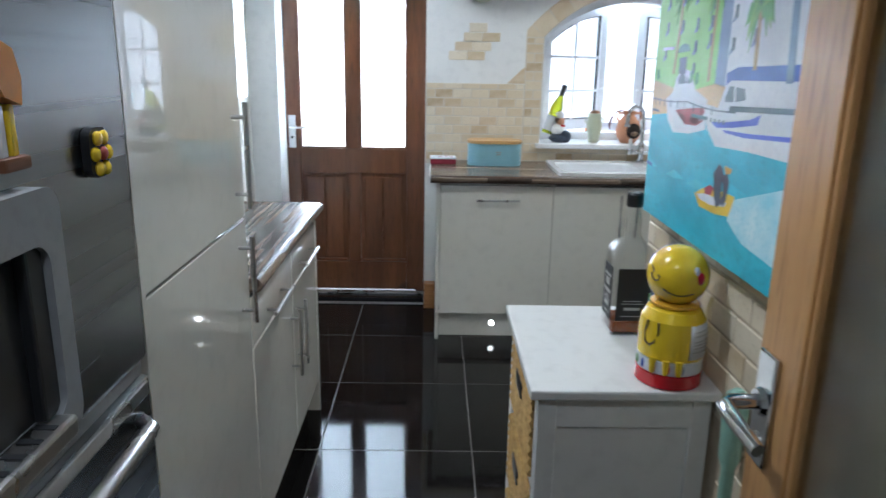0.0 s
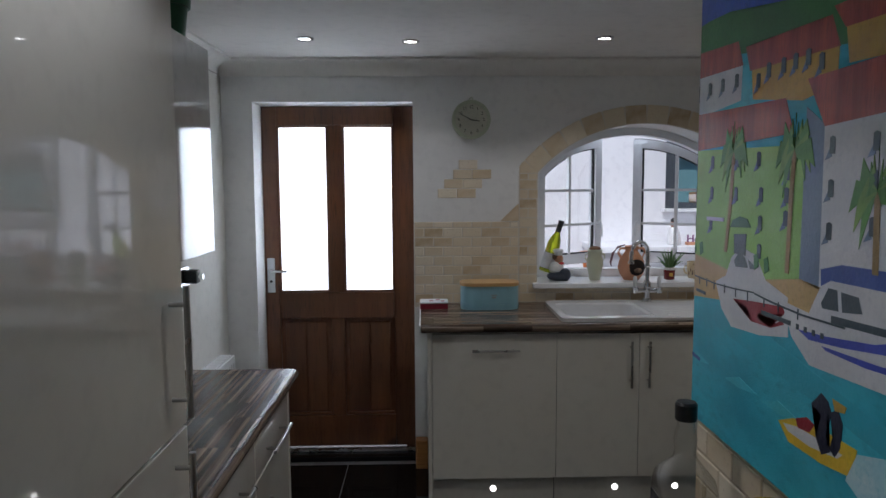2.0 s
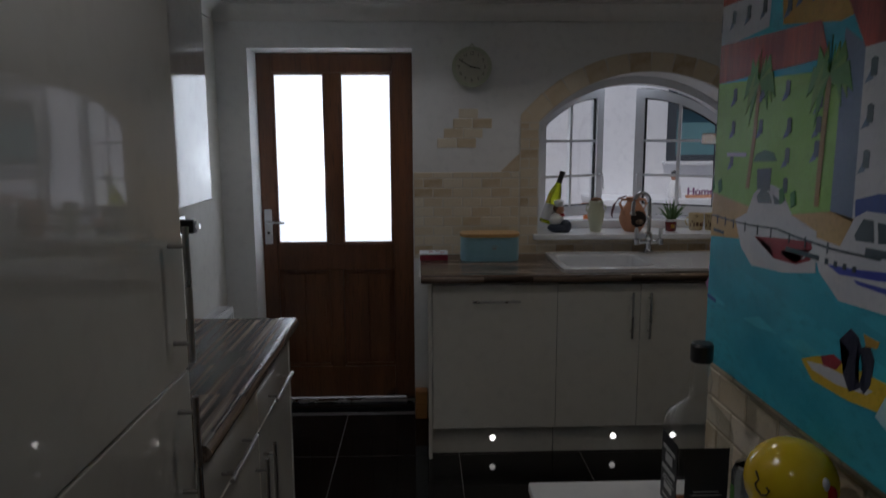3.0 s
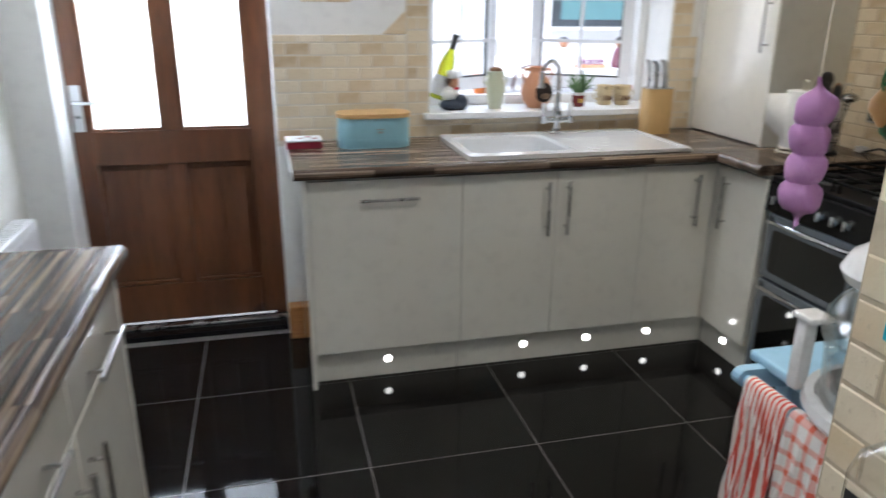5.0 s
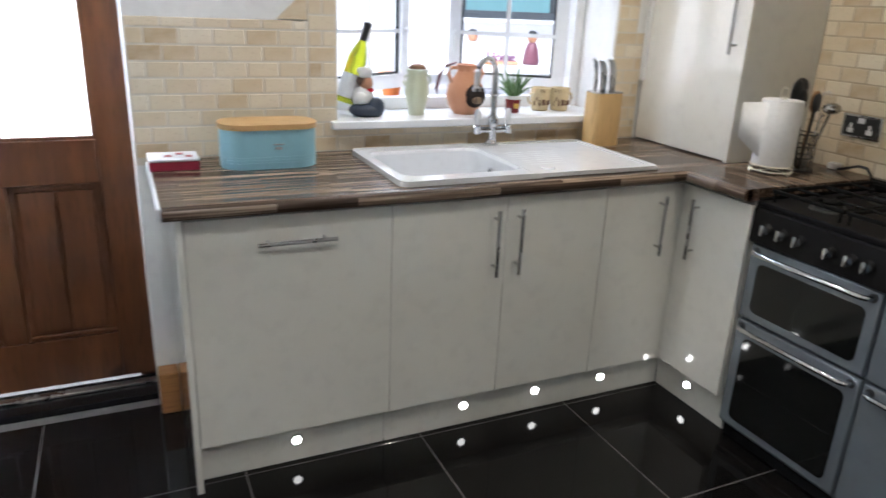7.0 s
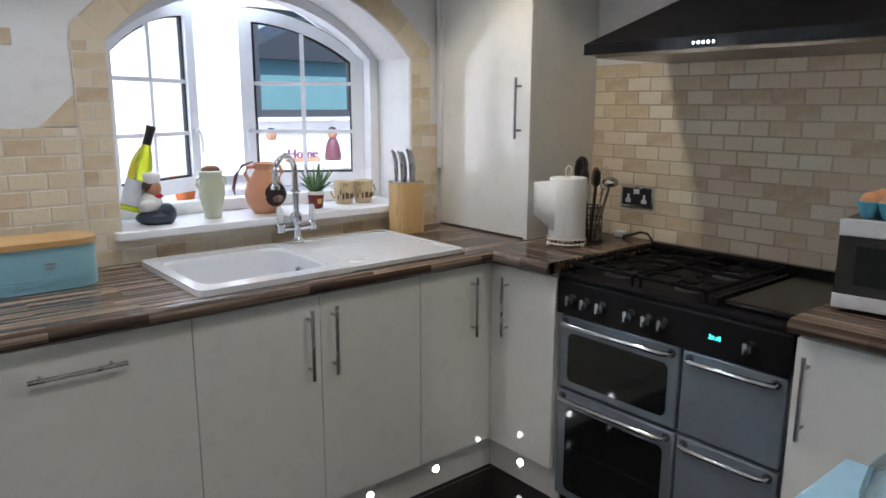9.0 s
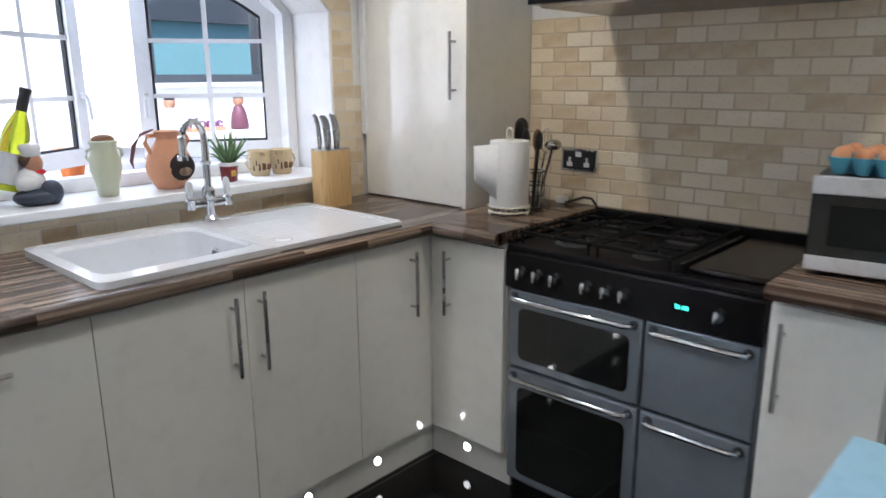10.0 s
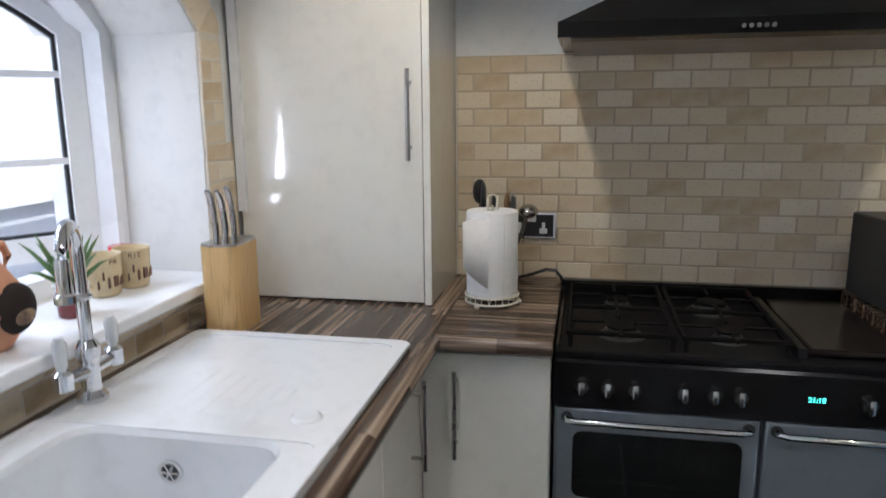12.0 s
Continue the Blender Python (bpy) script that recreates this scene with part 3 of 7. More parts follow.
bm = nb()
box(bm, (1.16, Y0 + 0.001, ZT + 0.0005), (X1 - 0.001, Y1 - 0.001, ZR - 0.005), 0.005)
part("drainer", bm, CERAMIC, sink)
bm = nb()
ring(bm, rounded(1.158, X1, Y0, Y1, 0.028), rounded(1.172, X1 - 0.028, Y0 + 0.03, Y1 - 0.03, 0.03), XY, ZR - 0.0065, ZR - 0.001)
part("raised_edge", bm, CERAMIC, sink)
part("raised_edge", ring(nb(), rounded(X0, 1.17, Y0, Y1, 0.03), rounded(X0 + 0.02, bx1, Y0 + 0.02, Y1 - 0.02, 0.03), XY, ZR - 0.0025, ZR), CERAMIC, sink)
for k in range(7):
    y = 3.86 + k * 0.032
    part("drainer_rib", box(nb(), (1.215, y, ZR - 0.009), (1.36 + 0.012 * k, y + 0.007, ZR - 0.0045), 0.0014, 2), CERAMIC, sink)
part("overflow_cover", lathe(nb(), [(0.0, 0.006), (0.022, 0.006), (0.027, 0.003), (0.028, 0.0)][::-1], (1.245, 3.80, ZR - 0.006), 20), CERAMIC, sink, "round white plug cover")
w = part("overflow", cyl(nb(), (1.133, 3.985, 0.878), (1.128, 3.985, 0.8775), 0.021, n=20), CHROME, sink, "chrome overflow grille")
part("dark_mouth", cyl(nb(), (1.1285, 3.985, 0.8775), (1.1268, 3.985, 0.8773), 0.0145, n=20), DARKPL, w)
for a in range(3):
    d_ = Vector((0, math.cos(a * 1.047), math.sin(a * 1.047))) * 0.015
    part("grille_bar", tube(nb(), [Vector((1.1262, 3.985, 0.8775)) - d_, Vector((1.1262, 3.985, 0.8775)) + d_], 0.0018, 6), CHROME, w)

tap = thing("mixer_tap", (1.245, 4.205, ZR - 0.002), "chrome swan-neck mixer tap with white ceramic levers", "tap")
tx, ty, tz = 1.245, 4.205, ZR - 0.002
part("base", lathe(nb(), [(0.027, 0), (0.027, 0.008), (0.017, 0.02), (0.016, 0.07), (0.021, 0.08), (0.021, 0.10), (0.014, 0.112), (0.0, 0.114)], (tx, ty, tz)), CHROME, tap)
sx_, sy_ = -0.88, -0.475
reach = lambda d, z: (tx + sx_ * d, ty + sy_ * d, tz + z)
neck = [reach(0, 0.10), reach(0, 0.262)] + [reach(0.06 - 0.06 * math.cos(a), 0.262 + 0.062 * math.sin(a)) for a in [math.pi * k / 12 for k in range(1, 13)]] + [reach(0.121, 0.222)]
part("spout", tube(nb(), neck, 0.0115, 12), CHROME, tap)
part("collar", lathe(nb(), [(0.0165, 0), (0.0165, 0.012), (0.0125, 0.016)], reach(0.121, 0.210), 14), CHROME, tap)
part("collar", lathe(nb(), [(0.014, 0), (0.018, 0.006), (0.014, 0.012)], (tx, ty, tz + 0.185), 14), CHROME, tap)
for s in (-1, 1):
    a = part("arm", cyl(nb(), (tx, ty, tz + 0.055), (tx + s * 0.062, ty, tz + 0.058), 0.012, n=14), CHROME, tap)
    part("valve", lathe(nb(), [(0.0, -0.018), (0.017, -0.014), (0.017, 0.014), (0.010, 0.02)], (tx + s * 0.066, ty, tz + 0.058), 14), CHROME, a)
    part("lever", lathe(nb(), [(0.007, 0.0), (0.011, 0.012), (0.012, 0.045), (0.007, 0.058), (0.0, 0.06)], (tx + s * 0.066, ty, tz + 0.078), 14), CERAMIC, a, "white ceramic lever")
# ---------- range cooker ----------
ALU = mat("dull_aluminium", (0.20, 0.20, 0.20), 0.42, 1.0)
ck = thing("range_cooker", (2.08, 3.015, 0.0), "silver-grey and black gas range cooker with four oven doors", "cooker")
part("body", box(nb(), (1.835, 2.622, 0.05), (2.36, 3.408, 0.86), 0.004), OVENGREY, ck)
part("toe_panel", box(nb(), (1.845, 2.63, 0.004), (1.86, 3.40, 0.06)), BLACK, ck)
for x in (1.88, 2.3):
    for y in (2.66, 3.37):
        part("foot", cyl(nb(), (x, y, 0.0), (x, y, 0.05), 0.018, n=12), DARKPL, ck)
part("control_panel", prism(nb(), [(1.802, 0.745), (1.84, 0.745), (1.86, 0.868), (1.812, 0.868), (1.804, 0.855)], lambda u, v, w: (u, w, v), 2.620, 3.410), BLACK, ck, "glossy black control panel")
part("hob_top", box(nb(), (1.806, 2.620, 0.862), (2.352, 3.410, 0.882), 0.006), mat("hob_enamel", (0.007, 0.007, 0.008), 0.42, scale=9, spec=0.1), ck, "black enamel hob")
part("rear_lip", box(nb(), (2.335, 2.622, 0.87), (2.362, 3.408, 0.925), 0.004), BLACK, ck)
part("side_lip", box(nb(), (1.815, 3.398, 0.88), (2.34, 3.409, 0.892), 0.002), BLACK, ck)


def oven_door(y0, y1, z0, z1, glass):
    d = part("oven_door", box(nb(), (1.812, y0, z0), (1.838, y1, z1), 0.006), OVENGREY, ck)
    if glass:
        gz0, gz1 = z0 + 0.03, z1 - 0.058
        part("oven_window", prism(nb(), rounded(y0 + 0.035, y1 - 0.04, gz0, gz1, 0.022), YZ, 1.8095, 1.8125), DARKGLASS, d, "dark glass oven window")
    zh = z1 - 0.022
    pts = [(1.812, y0 + 0.025, zh), (1.79, y0 + 0.028, zh), (1.782, y0 + 0.045, zh), (1.780, (y0 + y1) / 2, zh), (1.782, y1 - 0.045, zh), (1.79, y1 - 0.028, zh), (1.812, y1 - 0.025, zh)]
    h = part("handle", tube(nb(), pts, 0.0085, 10), CHROME, d, "curved chrome handle")
    for y in (y0 + 0.025, y1 - 0.025):
        part("end_cap", cyl(nb(), (1.809, y, zh), (1.813, y, zh), 0.014, n=14), DARKPL, h)


oven_door(2.942, 3.402, 0.478, 0.738, True)
oven_door(2.942, 3.402, 0.07, 0.468, True)
oven_door(2.628, 2.932, 0.478, 0.738, False)
oven_door(2.628, 2.932, 0.07, 0.468, False)
for y in (3.345, 3.285, 3.223, 3.115, 3.050, 2.994, 2.730):
    k = part("knob", cyl(nb(), (1.808, y, 0.803), (1.785, y, 0.800), 0.0185, 0.016, n=24), KNOBMET, ck, "chrome control knob")
    part("grip", box(nb(), (1.771, y - 0.0075, 0.782), (1.790, y + 0.0075, 0.819), 0.005, 2), KNOBMET, k)
dsp = part("clock_display", box(nb(), (1.8035, 2.795, 0.782), (1.8085, 2.87, 0.818)), DARKGLASS, ck)
# gas hob: burners and iron grids on the left, a griddle plate beside them
for x, y, r in ((1.94, 3.25, 0.045), (2.20, 3.25, 0.034), (1.94, 3.00, 0.034), (2.20, 3.00, 0.05)):
    b = part("burner", lathe(nb(), [(r * 1.3, 0), (r * 1.3, 0.004), (r, 0.006), (r, 0.016), (r * 0.82, 0.018), (r * 0.8, 0.024), (0, 0.025)], (x, y, 0.881), 24), ALU, ck, "dull metal burner")
    part("burner_cap", lathe(nb(), [(r * 0.82, 0), (r * 0.84, 0.005), (r * 0.7, 0.008), (0, 0.009)], (x, y, 0.906), 20), IRON, b)
for y0, y1 in ((3.13, 3.385), (2.88, 3.12)):
    g = nb()
    for x in (1.84, 2.07, 2.31):
        box(g, (x - 0.005, y0, 0.912), (x + 0.005, y1, 0.924), 0.002, 1)
    for y in (y0 + 0.005, y1 - 0.005):
        box(g, (1.836, y - 0.005, 0.9105), (2.314, y + 0.005, 0.9225), 0.002, 1)
    for x in (1.94, 2.20):
        ym = (y0 + y1) / 2
        for a in range(4):
            dx, dy = math.cos(a * math.pi / 2), math.sin(a * math.pi / 2)
            tube(g, [(x + dx * 0.035, ym + dy * 0.035, 0.918), (x + dx * 0.115, ym + dy * 0.115, 0.918)], 0.0048, 6)
    for x in (1.842, 2.308):
        for y in (y0 + 0.01, y1 - 0.01):
            cyl(g, (x, y, 0.881), (x, y, 0.914), 0.005, n=8)
    part("pan_support", g, IRON, ck, "black iron pan support")
gr = part("griddle_lid", box(nb(), (1.85, 2.632, 0.884), (2.31, 2.842, 0.902), 0.008), mat("smoked_glass_lid", (0.014, 0.011, 0.010), 0.22, rvar=0.03, spec=0.3), ck, "dark glossy plate over the side hotplate")
part("divider_rail", box(nb(), (1.83, 2.85, 0.881), (2.33, 2.872, 0.908), 0.004), BLACK, ck)

# ---------- extractor hood ----------
hood = thing("cooker_hood", (2.15, 2.92, 1.58), "black pyramid cooker hood over the range", "cooker hood")
hy0, hy1 = 2.42, 3.423
bm = nb()
lip = [(1.905, hy0), (2.383, hy0), (2.383, hy1), (1.905, hy1)]
cap = [(2.13, 2.765), (2.383, 2.765), (2.383, 3.035), (2.13, 3.035)]
levels = [(lip, 1.60), (lip, 1.634), (cap, 1.83)]
rows_ = [[bm.verts.new((u, v, z)) for u, v in ol] for ol, z in levels]
for a, b in zip(rows_, rows_[1:]):
    for i in range(4):
        bm.faces.new((a[i], a[(i + 1) % 4], b[(i + 1) % 4], b[i]))
bm.faces.new(rows_[0])
bm.faces.new(rows_[-1])
part("canopy", bm, BLACK, hood, smooth=False)
part("chimney", box(nb(), (2.13, 2.765, 1.831), (2.383, 3.035, ZC - 0.001)), BLACK, hood)
# brown base colour carries the tint of the reflected tiles
part("filter_panel", box(nb(), (1.93, hy0 + 0.03, 1.590), (2.37, hy1 - 0.03, 1.5995)), mat("brown_filter_metal", (0.20, 0.155, 0.11), 0.3, 1.0), hood, "metal grease filter")
for k in range(5):
    part("button", cyl(nb(), (1.9045, 3.022 - k * 0.0155, 1.614), (1.899, 3.022 - k * 0.0155, 1.614), 0.0052, n=12), CHROME, hood)

# ---------- corner cabinet standing on the worktop ----------
wc = thing("wall_cabinet", (2.2, 4.02, ZT), "tall glossy cream corner cabinet standing on the worktop", "cabinet")
part("body", box(nb(), (2.022, 3.747, ZT + 0.001), (2.382, 4.284, ZC - 0.09)), CREAM, wc)
d = part("door", box(nb(), (2.0, 3.767, ZT + 0.006), (2.02, 4.284, ZC - 0.092), 0.0025), CREAM, wc, "glossy cream door")
part("side_panel", box(nb(), (1.996, 3.745, ZT + 0.001), (2.0215, 3.765, ZC - 0.09), 0.002), CREAM, wc)
bar_handle(d, (2.0, 3.798, 1.312), (2.0, 3.798, 1.542), (-0.032, 0, 0))
part("cornice", box(nb(), (1.98, 3.735, ZC - 0.088), (2.382, 4.286, ZC - 0.03), 0.004), CREAM, wc)
gapstrip = solid("trim_gap", box(nb(), (1.985, 4.262, ZT + 0.25), (1.999, 4.287, ZC - 0.09)), UPVC, "pale grey sealing strip beside the corner cabinet")

# ---------- units along the side wall ----------
XF = -0.45
tall = thing("tall_cabinet", (-0.75, 1.545, 0.0), "tall glossy cream larder cabinet", "cabinet")
part("body", box(nb(), (-1.048, 1.215, 0.0), (XF - 0.021, 1.868, 2.15)), CREAM, tall)
part("side_panel", box(nb(), (-1.0, 1.195, 0.0), (XF + 0.004, 1.214, 2.15), 0.002), CREAM, tall, "cream end panel beside the fridge")
d1 = part("door", box(nb(), (XF - 0.02, 1.217, 1.09), (XF, 1.866, 2.148), 0.003), CREAM, tall, "glossy cream upper door")
d2 = part("door", box(nb(), (XF - 0.02, 1.217, 0.15), (XF, 1.866, 1.085), 0.003), CREAM, tall, "glossy cream lower door")
bar_handle(d1, (XF, 1.79, 1.125), (XF, 1.79, 1.385), (0.034, 0, 0), 0.0065)
bar_handle(d2, (XF, 1.79, 0.828), (XF, 1.79, 1.056), (0.034, 0, 0), 0.0065)
part("plinth", box(nb(), (-0.52, 1.217, 0.0), (-0.50, 1.866, 0.146)), BLACK, tall)


def side_unit(y0, y1, hy, label):
    u = thing("base_cabinet", (-0.75, (y0 + y1) / 2, 0.0), label, "cabinet", "side base units")
    part("body", box(nb(), (-1.03, y0 + 0.001, 0.15), (XF - 0.021, y1 - 0.001, 0.878)), CREAM_MATT, u)
    dr = part("drawer", box(nb(), (XF - 0.02, y0 + 0.002, 0.722), (XF, y1 - 0.002, 0.864), 0.0025), CREAM, u, "glossy cream drawer front")
    ym = (y0 + y1) / 2
    bar_handle(dr, (XF, ym - 0.13, 0.77), (XF, ym + 0.13, 0.77), (0.034, 0, 0))
    dd = part("door", box(nb(), (XF - 0.02, y0 + 0.002, 0.15), (XF, y1 - 0.002, 0.717), 0.0025), CREAM, u, "glossy cream door")
    bar_handle(dd, (XF, hy, 0.415), (XF, hy, 0.66), (0.034, 0, 0))
    part("plinth", box(nb(), (-0.52, y0, 0.0), (-0.50, y1, 0.146)), BLACK, u)


side_unit(1.87, 2.405, 2.355, "cream drawer and door base cabinet")
side_unit(2.406, 2.885, 2.46, "cream drawer and door base cabinet at the run's end")
ep = thing("end_panel", (-0.75, 2.895, 0.0), "cream end panel of the side units", "panel")
part("board", box(nb(), (-1.03, 2.886, 0.0), (XF + 0.002, 2.904, 0.879), 0.0015), CREAM, ep)
wt3 = thing("worktop", (-0.75, 2.4, 0.88), "dark streaked laminate worktop on the side units", "worktop")
part("slab", box(nb(), (-1.046, 1.87, 0.88), (-0.436, 2.925, ZT)), LAM_Y, wt3, smooth=False)
part("front_edge", tube(nb(), [(-0.436, 1.87, 0.90), (-0.436, 2.925, 0.90)], 0.0202, 16), LAM_Y, wt3)

wcab = thing("wall_cabinet", (-0.9, 2.45, 1.33), "glossy cream wall cabinet mirroring the bright door", "cabinet")
MIRRORY = mat("high_gloss_cream", (0.70, 0.69, 0.65), 0.04, scale=2, coat=0.8, rvar=0.01, spec=0.6)
part("body", box(nb(), (-1.048, 1.87, 1.33), (-0.772, 3.10, 2.07)), CREAM, wcab)
for y0, y1 in ((1.872, 2.478), (2.482, 3.098)):
    part("door", box(nb(), (-0.77, y0, 1.33), (-0.75, y1, 2.07), 0.002), MIRRORY, wcab, "mirror-gloss cream door")

GREENP = mat("dark_green_plastic", (0.01, 0.10, 0.045), 0.35)
gc = thing("plant_pot", (-0.85, 2.93, 2.07), "dark green plastic plant pot on the wall cabinet", "pot")
part("tub", lathe(nb(), [(0.068, 0.0), (0.071, 0.003), (0.084, 0.118), (0.080, 0.118), (0.066, 0.012), (0.0, 0.010)], (-0.85, 2.93, 2.07), 32), GREENP, gc)
part("rim", lathe(nb(), [(0.083, 0.112), (0.092, 0.113), (0.095, 0.138), (0.091, 0.142), (0.084, 0.140), (0.081, 0.118)], (-0.85, 2.93, 2.07), 32, True), GREENP, gc)

rad = thing("radiator", (-0.99, 3.6, 0.14), "white panel radiator on the side wall", "radiator")
part("panel", box(nb(), (-0.965, 3.12, 0.14), (-0.95, 4.05, 0.70), 0.006), UPVC, rad)
part("panel", box(nb(), (-1.035, 3.12, 0.14), (-1.02, 4.05, 0.70), 0.006), UPVC, rad)
for k in range(30):
    part("grille_slat", box(nb(), (-1.019, 3.13 + k * 0.0305, 0.69), (-0.966, 3.148 + k * 0.0305, 0.704), 0.001, 1), UPVC, rad)
for k in range(22):
    part("flute", box(nb(), (-0.951, 3.15 + k * 0.041, 0.17), (-0.944, 3.168 + k * 0.041, 0.67), 0.003, 1), UPVC, rad)

sock = thing("plug_socket", (-1.045, 3.6, 1.17), "chrome double socket with a black plug in it", "socket")
part("plate", box(nb(), (-1.05, 3.52, 1.12), (-1.042, 3.67, 1.21), 0.003), CHROME, sock)
part("plug", box(nb(), (-1.042, 3.60, 1.135), (-0.985, 3.655, 1.195), 0.006), DARKPL, sock)
part("plug_collar", cyl(nb(), (-0.985, 3.628, 1.165), (-0.965, 3.628, 1.165), 0.014), CHROME, sock)

# ---------- fridge ----------
fr = thing("fridge_freezer", (-0.8, 0.70, 0.0), "stainless steel fridge freezer with an ice dispenser", "fridge")
part("cabinet", box(nb(), (-1.045, 0.26, 0.02), (-0.50, 1.18, 1.80), 0.006), GREYPL, fr)
fx = -0.435
for y in (0.3, 1.13):
    part("foot", cyl(nb(), (-0.6, y, 0.0), (-0.6, y, 0.03), 0.02, n=10), DARKPL, fr)
ud = part("door", box(nb(), (-0.498, 0.265, 1.0), (fx, 1.176, 1.795), 0.012), STEEL, fr, "brushed steel upper door")
part("drawer", box(nb(), (-0.498, 0.265, 0.06), (fx, 1.176, 0.972), 0.012), STEEL, fr, "brushed steel freezer drawer")
part("gap_trim", box(nb(), (-0.50, 0.27, 0.973), (fx - 0.012, 1.17, 0.999)), GREYPL, fr)
h = part("drawer_handle", tube(nb(), [(fx - 0.005, 0.30, 0.915), (fx + 0.035, 0.33, 0.92), (fx + 0.043, 0.70, 0.92), (fx + 0.035, 1.08, 0.92), (fx - 0.005, 1.12, 0.915)], 0.013, 10), SATIN, fr, "horizontal steel handle")
part("handle_groove", box(nb(), (fx - 0.002, 0.29, 0.945), (fx + 0.006, 1.15, 0.97), 0.003), SATIN, fr)
dp = part("dispenser", ring(nb(), rounded(0.48, 0.905, 1.03, 1.338, 0.028), rounded(0.52, 0.872, 1.062, 1.275, 0.028), YZ, fx - 0.004, fx + 0.028), GREYPL, fr, "grey plastic water dispenser surround")
part("recess", box(nb(), (fx + 0.001, 0.52, 1.062), (fx + 0.004, 0.872, 1.275)), DARKPL, dp)
part("recess_cheek", box(nb(), (fx + 0.003, 0.835, 1.062), (fx + 0.02, 0.871, 1.275), 0.004), DARKPL, dp)
part("drip_tray", box(nb(), (fx + 0.004, 0.53, 1.036), (fx + 0.045, 0.86, 1.064), 0.006), SATIN, dp)
for k in range(9):
    part("tray_slot", box(nb(), (fx + 0.012, 0.56 + k * 0.032, 1.0625), (fx + 0.038, 0.57 + k * 0.032, 1.0655)), DARKPL, dp)

YEL = mat("yellow_paint", (0.80, 0.58, 0.02), 0.2, coat=0.4, scale=3, col2=(0.74, 0.50, 0.015))
mg = thing("fridge_magnet", (fx + 0.01, 1.05, 1.355), "black magnet with yellow flower shapes", "magnet")
part("backing", prism(nb(), rounded(1.025, 1.078, 1.322, 1.39, 0.016), YZ, fx + 0.001, fx + 0.013), DARKPL, mg)
for a in range(6):
    part("petal", ball(nb(), (fx + 0.016, 1.052 + 0.018 * math.cos(a * 1.047), 1.355 + 0.024 * math.sin(a * 1.047)), 0.0105, 0.6, 1, 1, 10, 6), YEL, mg)
part("centre", ball(nb(), (fx + 0.018, 1.052, 1.355), 0.01, 0.6, 1, 1, 10, 6), mat("red_brown_paint", (0.35, 0.05, 0.02), 0.4), mg)
ORANGE = mat("orange_paint", (0.65, 0.24, 0.03), 0.4)
mg2 = thing("fridge_magnet", (fx + 0.01, 0.855, 1.40), "orange and yellow figure magnet on the fridge", "magnet")
part("figure", prism(nb(), [(0.840, 1.44), (0.870, 1.43), (0.875, 1.46), (0.865, 1.49), (0.840, 1.50), (0.820, 1.47)], YZ, fx + 0.001, fx + 0.02), ORANGE, mg2)
part("leg", box(nb(), (fx + 0.001, 0.853, 1.375), (fx + 0.014, 0.865, 1.432), 0.003), YEL, mg2)
part("leg", box(nb(), (fx + 0.001, 0.833, 1.375), (fx + 0.014, 0.845, 1.432), 0.003), UPVC, mg2)
part("shoe", box(nb(), (fx + 0.001, 0.825, 1.36), (fx + 0.02, 0.877, 1.376), 0.004), mat("brown_shoe", (0.18, 0.07, 0.03), 0.5), mg2)

# ---------- storage unit by the dividing wall ----------
su = thing("storage_unit", (0.39, 1.46, 0.0), "white wooden storage unit with woven basket drawers", "cabinet")
WHITEW = mat("white_painted_wood", (0.76, 0.76, 0.75), 0.4, scale=3, col2=(0.73, 0.73, 0.72), bump=0.08)
part("top", box(nb(), (0.215, 1.225, 0.90), (0.562, 1.69, 0.92), 0.005), WHITEW, su, "white top board")
for x0 in (0.232, 0.514):
    for y0 in (1.24, 1.637):
        part("post", box(nb(), (x0, y0, 0.0), (x0 + 0.036, y0 + 0.036, 0.899), 0.002), WHITEW, su)
part("side_panel", box(nb(), (0.268, 1.247, 0.07), (0.514, 1.257, 0.84)), WHITEW, su)
part("side_rail", box(nb(), (0.268, 1.242, 0.84), (0.514, 1.262, 0.899), 0.001), WHITEW, su)
part("side_panel", box(nb(), (0.268, 1.655, 0.07), (0.514, 1.665, 0.899)), WHITEW, su)
part("back_panel", box(nb(), (0.535, 1.276, 0.07), (0.545, 1.637, 0.899)), WHITEW, su)
SEAGRASS = mat("woven_seagrass", (0.52, 0.33, 0.11), 0.75, scale=40, col2=(0.30, 0.17, 0.05), bump=1.0, bscale=120)
for k in range(4):
    z0 = 0.085 + k * 0.205
    part("shelf_rail", box(nb(), (0.234, 1.276, z0 - 0.016), (0.25, 1.637, z0 - 0.002), 0.001, 1), WHITEW, su)
    bk = part("basket", box(nb(), (0.236, 1.284, z0), (0.52, 1.63, z0 + 0.178), 0.01), SEAGRASS, su, "woven seagrass basket drawer")
    for r_ in range(8):
        part("weave_strand", tube(nb(), [(0.235, 1.29 + i * 0.0168, z0 + 0.012 + r_ * 0.021 + 0.003 * ((i + r_) % 2)) for i in range(21)], 0.0095, 6), SEAGRASS, bk)
    part("handle_hole", box(nb(), (0.2235, 1.42, z0 + 0.105), (0.2275, 1.50, z0 + 0.14), 0.001, 1), DARKPL, bk)

